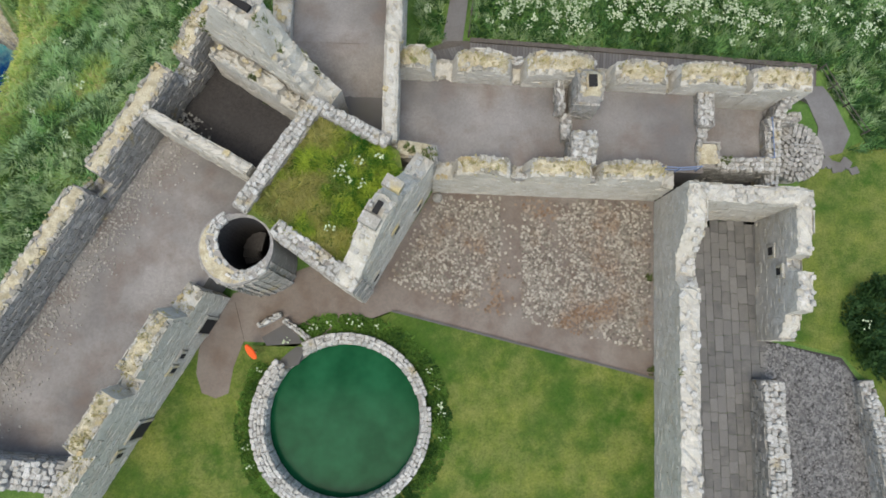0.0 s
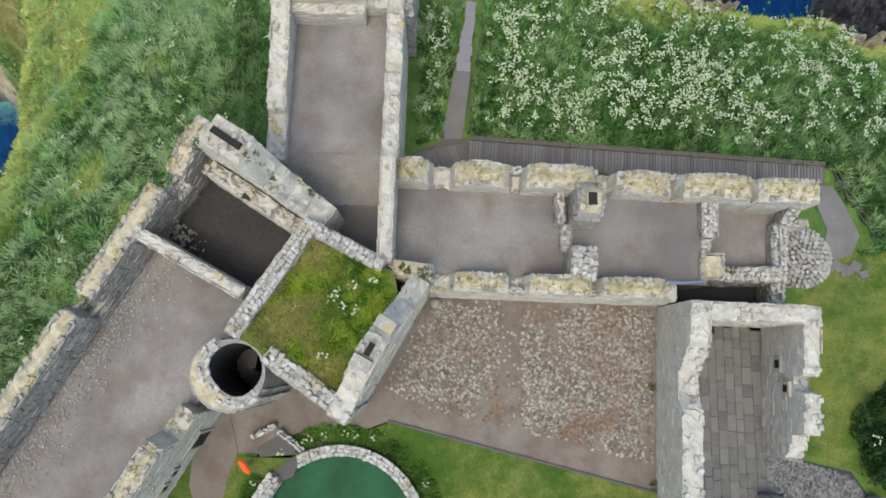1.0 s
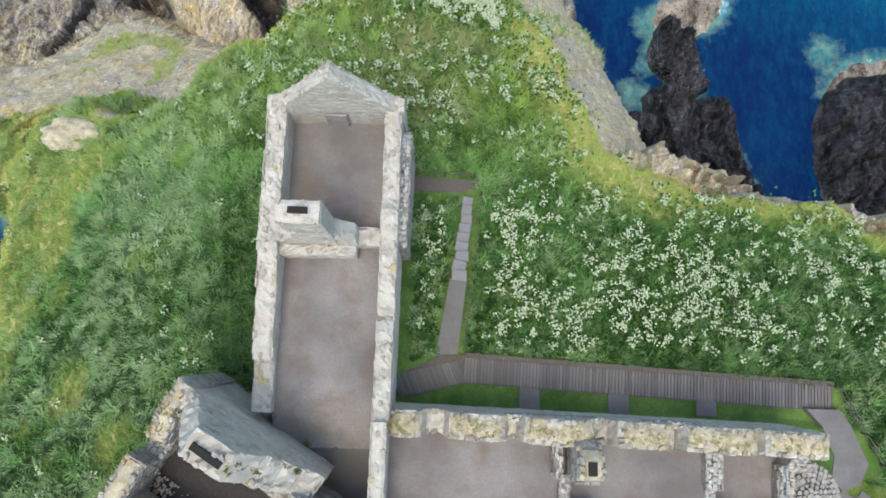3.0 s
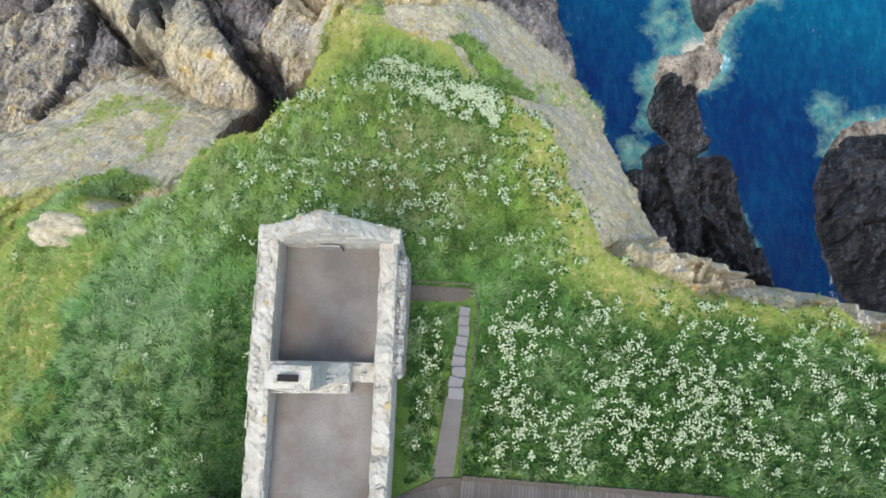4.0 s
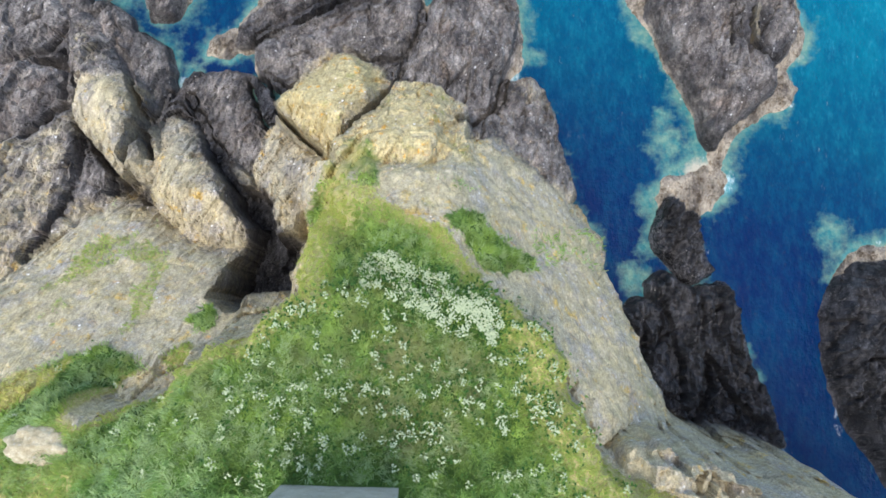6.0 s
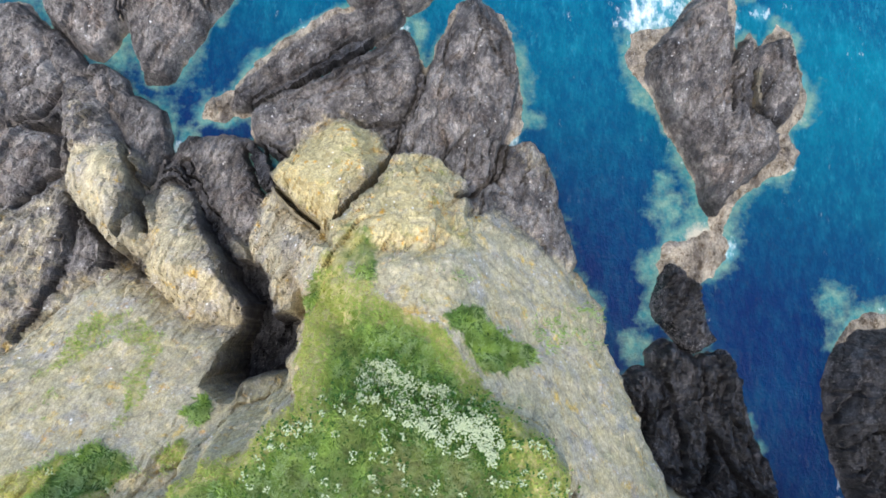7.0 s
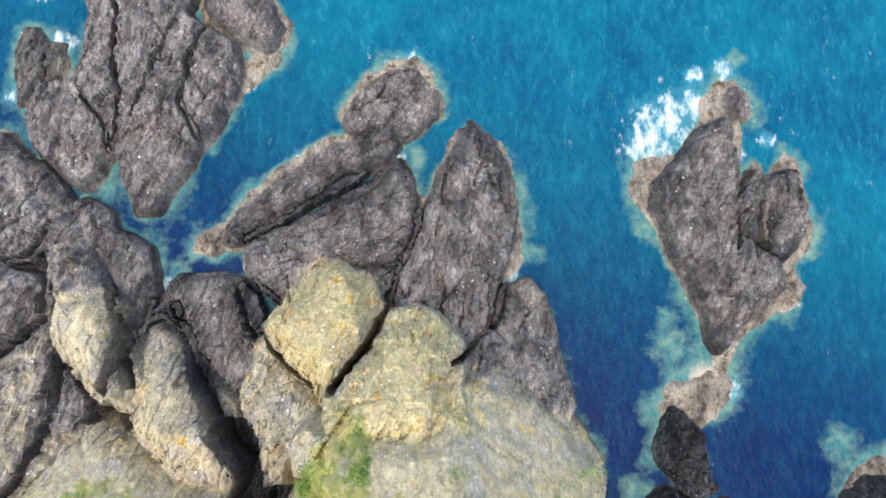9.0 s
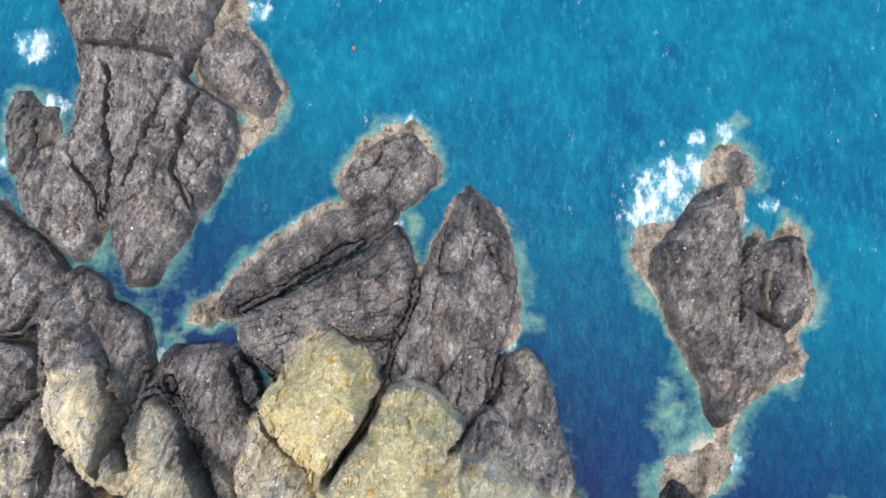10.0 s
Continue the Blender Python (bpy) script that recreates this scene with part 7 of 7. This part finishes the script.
# Gloom under the flowers, painted into the blades and stronger by the boardwalk.
flower_gloom = step(x, 3, 6) * step(-x, -34, -28) * step(-np.abs(y - 20), -7, -4) * (0.34 - 0.25 * step(y, 17, 23))
tint = tint * (1 - flower_gloom[:, None]) + np.array((0.014, 0.060, 0.012)) * flower_gloom[:, None]
# Gloom beside the western walls, darkened into the blade colour.
wall_gloom = step(-np.abs(x + 10.5), -4.0, -0.5) * step(-np.abs(y - 18), -8, -4) * 0.6
tint = tint * (1 - wall_gloom[:, None]) + np.array((0.016, 0.065, 0.014)) * wall_gloom[:, None]
dryness = np.clip(mask[:, 1] * 1.1 + rng.normal(0, 0.15, len(x)), 0, 1)
tint = tint * (1 - dryness[:, None]) + mixed((0.29, 0.40, 0.08), (0.56, 0.49, 0.18), np.clip(0.75 * mask[:, 1] - 0.2 + rng.normal(0, 0.25, len(x)), 0, 1)) * dryness[:, None]
seeded = step(inside([(-6, 36), (-4.2, 38.3), (-1, 39.3), (3.3, 38.6), (5.4, 36.4), (3.6, 31.8), (-0.7, 31), (-4.4, 32.6)], x, y), -1.5, 1.5)
brown = np.clip(step(fbm(x / 2.3, y / 2.3, 104), 0.1, 0.5) * step(y, 30, 36) * 0.3 + 0.6 * seeded * step(fbm(x / 0.5, y / 0.9, 106), -0.3, 0.3), 0, 0.75)
tint = tint * (1 - brown[:, None]) + np.array((0.32, 0.29, 0.15)) * brown[:, None]
tint = tint * np.array((0.92, 1.0, 0.90))
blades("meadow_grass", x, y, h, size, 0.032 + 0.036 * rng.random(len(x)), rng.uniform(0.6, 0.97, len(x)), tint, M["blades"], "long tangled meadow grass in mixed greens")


def umbels(name, x, y, z, heads, label, spreadr=0.27):
    """White flower heads: small tilted six-sided plates on thin stalks, in loose bunches."""
    m = len(x) * heads
    cx, cy = np.repeat(x, heads), np.repeat(y, heads)
    r, t = spreadr * np.sqrt(rng.random(m)), rng.uniform(0, 2 * np.pi, m)
    px, py = cx + r * np.cos(t), cy + r * np.sin(t)
    pz = np.repeat(z, heads) + rng.uniform(0.55, 0.95, m)
    s = rng.uniform(0.026, 0.07, m)
    a = np.arange(6) * np.pi / 3
    v = np.stack([px[:, None] + s[:, None] * np.cos(a), py[:, None] + s[:, None] * np.sin(a), pz[:, None] + s[:, None] * rng.uniform(-0.5, 0.5, (m, 6))], -1)
    ob = big_mesh(name, v.reshape(-1, 3), np.arange(6 * m).reshape(-1, 6), M["petals"])
    return tagged(ob, label, "wildflowers", kind="stuff")


def flower_spots(count, x0, x1, y0, y1, wanted):
    x, y, h, mask = spread(count, x0, x1, y0, y1)
    keep = (mask[:, 0] > 0.6) & (bare(x, y) < -0.4) & (rng.random(count) < wanted(x, y))
    return x[keep], y[keep], h[keep]


POINT_FLOWERS = [(-4.3, 43.7), (-2.6, 44.6), (-1.1, 43.8), (2.2, 42.7), (4.3, 41.9), (5.3, 39.7), (4.9, 38.2), (3.8, 39.2), (1.8, 39.8), (-0.3, 40.6), (-2.5, 41.7), (-4.2, 41.7)]


def lush(x, y):
    east = step(x, 3.5, 5.5) * step(-x, -34, -26) * step(y, 15.5, 17) * step(-y, -28, -24) * np.clip(0.62 + 1.1 * fbm(x / 2.4, y / 2.4, 111), 0, 1)
    point = np.exp(-((inside(POINT_FLOWERS, x, y) < 0) * 9.0))
    north = 0.42 * step(x, -17, -9) * step(y, 27, 30) * step(-y, -44, -41) * np.clip(0.4 + 1.2 * fbm(x / 2.0, y / 2.0, 112), 0, 1)
    west = 0.02 * step(-x, 8, 12)
    near = 0.35 * step(-np.abs(x - 0.8), -1.6, -0.6) * step(y, 15, 17) * step(-y, -27, -25)
    return np.clip(np.maximum.reduce([east, point, north, west, near]), 0, 1)


fx, fy, fz = flower_spots(13000, -30, 35, 0, 47, lush)
px, py, pz = flower_spots(9000, -6, 7, 36, 46, lambda x, y: 0.9 * (inside(POINT_FLOWERS, x, y) > -0.2 + 0.8 * fbm(x / 0.9, y / 0.9, 115)) * (fbm(x / 1.0, y / 1.0, 114) > -0.12))
fx, fy, fz = np.r_[fx, px[:270]], np.r_[fy, py[:270]], np.r_[fz, pz[:270]]
umbels("cow_parsley", fx, fy, fz, 12, "white cow parsley in flower over green leaves")
# their broad dark leaves
count = len(fx) * 10
lx, ly = np.repeat(fx, 10) + rng.normal(0, 0.42, count), np.repeat(fy, 10) + rng.normal(0, 0.42, count)
lz = np.repeat(fz, 10) + rng.uniform(0.15, 0.5, count)
tint = mixed((0.030, 0.095, 0.018), (0.115, 0.215, 0.045), rng.random(count))
blades("cow_parsley_leaves", lx, ly, lz, rng.uniform(0.16, 0.36, count), 0.07 + 0.05 * rng.random(count), rng.uniform(0.8, 0.98, count), tint, M["blades"], "dark green leaves under the cow parsley")

# grass on the turf roof
ROOF = [(-5.5, 8.1), (-1.2, 6.1), (-0.8, 5.2), (-3.3, 0.2), (-6.6, 2.0), (-7.2, 2.5), (-8.0, 3.0), (-8.3, 3.5)]
x, y = rng.uniform(-9, 0, 26000), rng.uniform(0, 8.5, 26000)
keep = inside(ROOF, x, y) > 0
x, y = x[keep], y[keep]
k = np.clip(0.5 + 0.8 * fbm(x / 1.6, y / 1.6, 121) + rng.normal(0, 0.2, len(x)), 0, 1)
_, _, tuft, _ = cells(x / 0.4, y / 0.4, 153)
k = np.clip(k + 0.9 * (tuft - 0.5), 0, 1)
tint = mixed((0.030, 0.12, 0.010), (0.33, 0.41, 0.045), k)
worn = step(fbm(x / 1.9, y / 1.9, 122) + 0.16 * np.clip(-x - 4.2, -2, 2), 0.05, 0.5) * 0.75
tint = tint * (1 - worn[:, None]) + mixed((0.29, 0.24, 0.07), (0.42, 0.36, 0.14), rng.random(len(x))) * worn[:, None]
blades("roof_grass", x, y, np.full(len(x), 6.38), rng.uniform(0.22, 0.55, len(x)), 0.025 + 0.025 * rng.random(len(x)), rng.uniform(0.5, 0.97, len(x)), tint, M["blades"], "rough grass growing on the tower's roof")
rx = np.array([-3.6, -3.3, -3.9, -2.9, -2.7, -4.2, -1.9])
ry = np.array([5.3, 4.6, 4.9, 5.6, 4.4, 2.2, 5.9])
umbels("roof_flowers", rx, ry, np.full(7, 6.1), 9, "a few white flowers on the turf roof", 0.25)

# planted ring round the cistern
t, r = rng.uniform(0, 2 * np.pi, 15000), rng.uniform(5.02, 6.05, 15000)
keep = np.abs((t - 2.32 + np.pi) % (2 * np.pi) - np.pi) > 0.24
t, r = t[keep], r[keep]
x, y = CX + r * np.cos(t), CY + r * np.sin(t)
k = np.clip(0.45 + 0.8 * fbm(x, y, 131) + rng.normal(0, 0.2, len(x)), 0, 1)
tint = mixed((0.018, 0.060, 0.010), (0.160, 0.290, 0.045), k)
blades("flower_bed", x, y, np.full(len(x), 0.05), rng.uniform(0.15, 0.42, len(x)), 0.03 + 0.05 * rng.random(len(x)), rng.uniform(0.5, 0.97, len(x)), tint, M["blades"], "dense green planting in a ring round the cistern")
t = rng.uniform(0, 2 * np.pi, 26)
umbels("bed_flowers", CX + 5.6 * np.cos(t), CY + 5.6 * np.sin(t), np.full(26, -0.35), 5, "scattered small white flowers in the cistern bed", 0.2)


def bush(x0, y0, r, high, label):
    """A leafy shrub: short forked stems under a shell of many leaves with an uneven outline."""
    ob = new("bush")
    ob.location = (x0, y0, 0.02)
    tagged(ob, label, "bush")
    bm = bmesh.new()
    for k in range(7):
        t = k * 0.9
        top = Vector((0.5 * r * math.cos(t), 0.5 * r * math.sin(t), high * 0.7))
        bmesh.ops.create_cone(bm, cap_ends=True, segments=6, radius1=0.07, radius2=0.02, depth=top.length, matrix=Matrix.Translation(top / 2) @ top.to_track_quat("Z", "Y").to_matrix().to_4x4())
    part("stems", bm, M["dark_wood"], ob)
    m = 9000
    u, t = rng.uniform(0.05, 1, m), rng.uniform(0, 2 * np.pi, m)
    rr = r * np.sqrt(1 - (1 - u) ** 2) * (1 + 0.2 * fbm(3 * np.cos(t) + 7, 3 * np.sin(t) + u * 3, 141)) * rng.uniform(0.75, 1.03, m)
    x, y, z = rr * np.cos(t), rr * np.sin(t), high * (1 - u) * rng.uniform(0.7, 1.05, m)
    tint = mixed((0.015, 0.045, 0.012), (0.055, 0.115, 0.030), np.clip(0.4 + 0.6 * fbm(x * 1.5, y * 1.5, 142) + rng.normal(0, 0.2, m), 0, 1))
    leaves = blades("leaves", x, y, z, rng.uniform(0.14, 0.28, m), 0.05 + 0.04 * rng.random(m), rng.uniform(0.6, 0.98, m), tint, M["blades"], "dense dark green leaves", "")
    leaves.parent = ob
    return ob


bush(28.7, -1.9, 3.1, 1.9, "large dark green shrub with pale blossoms on the lawn")
t, r = rng.uniform(0, 2 * np.pi, 26), rng.uniform(0.5, 2.8, 26)
umbels("bush_blossom", 28.7 + r * np.cos(t), -1.9 + r * np.sin(t), 1.1 - 0.12 * r, 4, "pale blossoms on the shrub", 0.2)
bush(31.5, -4.6, 2.4, 1.6, "dark green shrub beside the boundary wall")

# dry turf and weeds on top of the broken walls
TUFTS = [((21.9, 11.6), (-1.2, 12.3), 4.7), ((1.5, 6.25), (14, 6.05), 4.75), ((-14.4, 9.9), (-25.9, -9.8), 6.35), ((-17.2, -11.6), (-11.6, -1.1), 5.05), ((-11.5, 13.5), (-13.0, 10.9), 6.6)]
spots = []
for (ax, ay), (bx, by), z in TUFTS:
    length = math.hypot(bx - ax, by - ay)
    for _ in range(int(length * 14)):
        u = rng.random()
        spots.append((ax + (bx - ax) * u + rng.normal(0, 0.2), ay + (by - ay) * u + rng.normal(0, 0.2)))
spots = np.array(spots)
deps = bpy.context.evaluated_depsgraph_get()
keep = []
for px, py in spots:
    hit, where, *_ = scene.ray_cast(deps, Vector((px, py, 12)), Vector((0, 0, -1)))
    keep.append(where.z if hit else -99)
keep = np.array(keep)
on = keep > 4.3
x, y, z = spots[on, 0], spots[on, 1], keep[on]
x, y, z = (np.repeat(v, 6) for v in (x, y, z))
x, y = x + rng.normal(0, 0.1, len(x)), y + rng.normal(0, 0.1, len(x))
k = np.clip(rng.normal(0.6, 0.3, len(x)), 0, 1)
blades("wall_turf", x, y, z, rng.uniform(0.08, 0.2, len(x)), 0.03 + 0.03 * rng.random(len(x)), rng.uniform(0.5, 0.95, len(x)), mixed((0.26, 0.245, 0.09), (0.46, 0.39, 0.20), k), M["blades"], "dry ochre turf on the broken wall tops")

# weeds rooted in the chimney gable and on broken corners
wx, wy = [], []
for px, py, r in [(-7.05, 10.8, 0.28), (-6.63, 10.4, 0.2), (-8.6, 10.0, 0.25), (-11.0, 12.6, 0.3), (-5.5, 10.7, 0.3), (-5.1, 10.2, 0.2), (0.6, 6.4, 0.45), (-0.4, 6.6, 0.3), (17.6, 7.5, 0.4), (13.9, -4.6, 0.25), (13.9, 0.8, 0.2)]:
    t, rr = rng.uniform(0, 2 * np.pi, 90), 0.85 * r * np.sqrt(rng.random(90))
    wx.append(px + rr * np.cos(t)), wy.append(py + rr * np.sin(t))
wx, wy = np.concatenate(wx), np.concatenate(wy)
wz = []
for px, py in zip(wx, wy):
    hit, where, *_ = scene.ray_cast(deps, Vector((px, py, 14)), Vector((0, 0, -1)))
    wz.append(where.z if hit else 0)
k = np.clip(rng.normal(0.5, 0.3, len(wx)), 0, 1)
blades("wall_weeds", wx, wy, np.array(wz), rng.uniform(0.12, 0.3, len(wx)), 0.03 + 0.03 * rng.random(len(wx)), rng.uniform(0.6, 0.97, len(wx)), mixed((0.05, 0.085, 0.02), (0.19, 0.20, 0.07), k), M["blades"], "green weeds rooted in the ruined masonry")

# a small orange float out at sea
bm = bmesh.new()
bmesh.ops.create_uvsphere(bm, u_segments=16, v_segments=10, radius=0.2)
float_ball = part("buoy", bm, M["orange"], None)
float_ball.location = (-10.05, 103.9, SEA + 0.08)
tagged(float_ball, "small orange marker float on the open sea", "buoy")
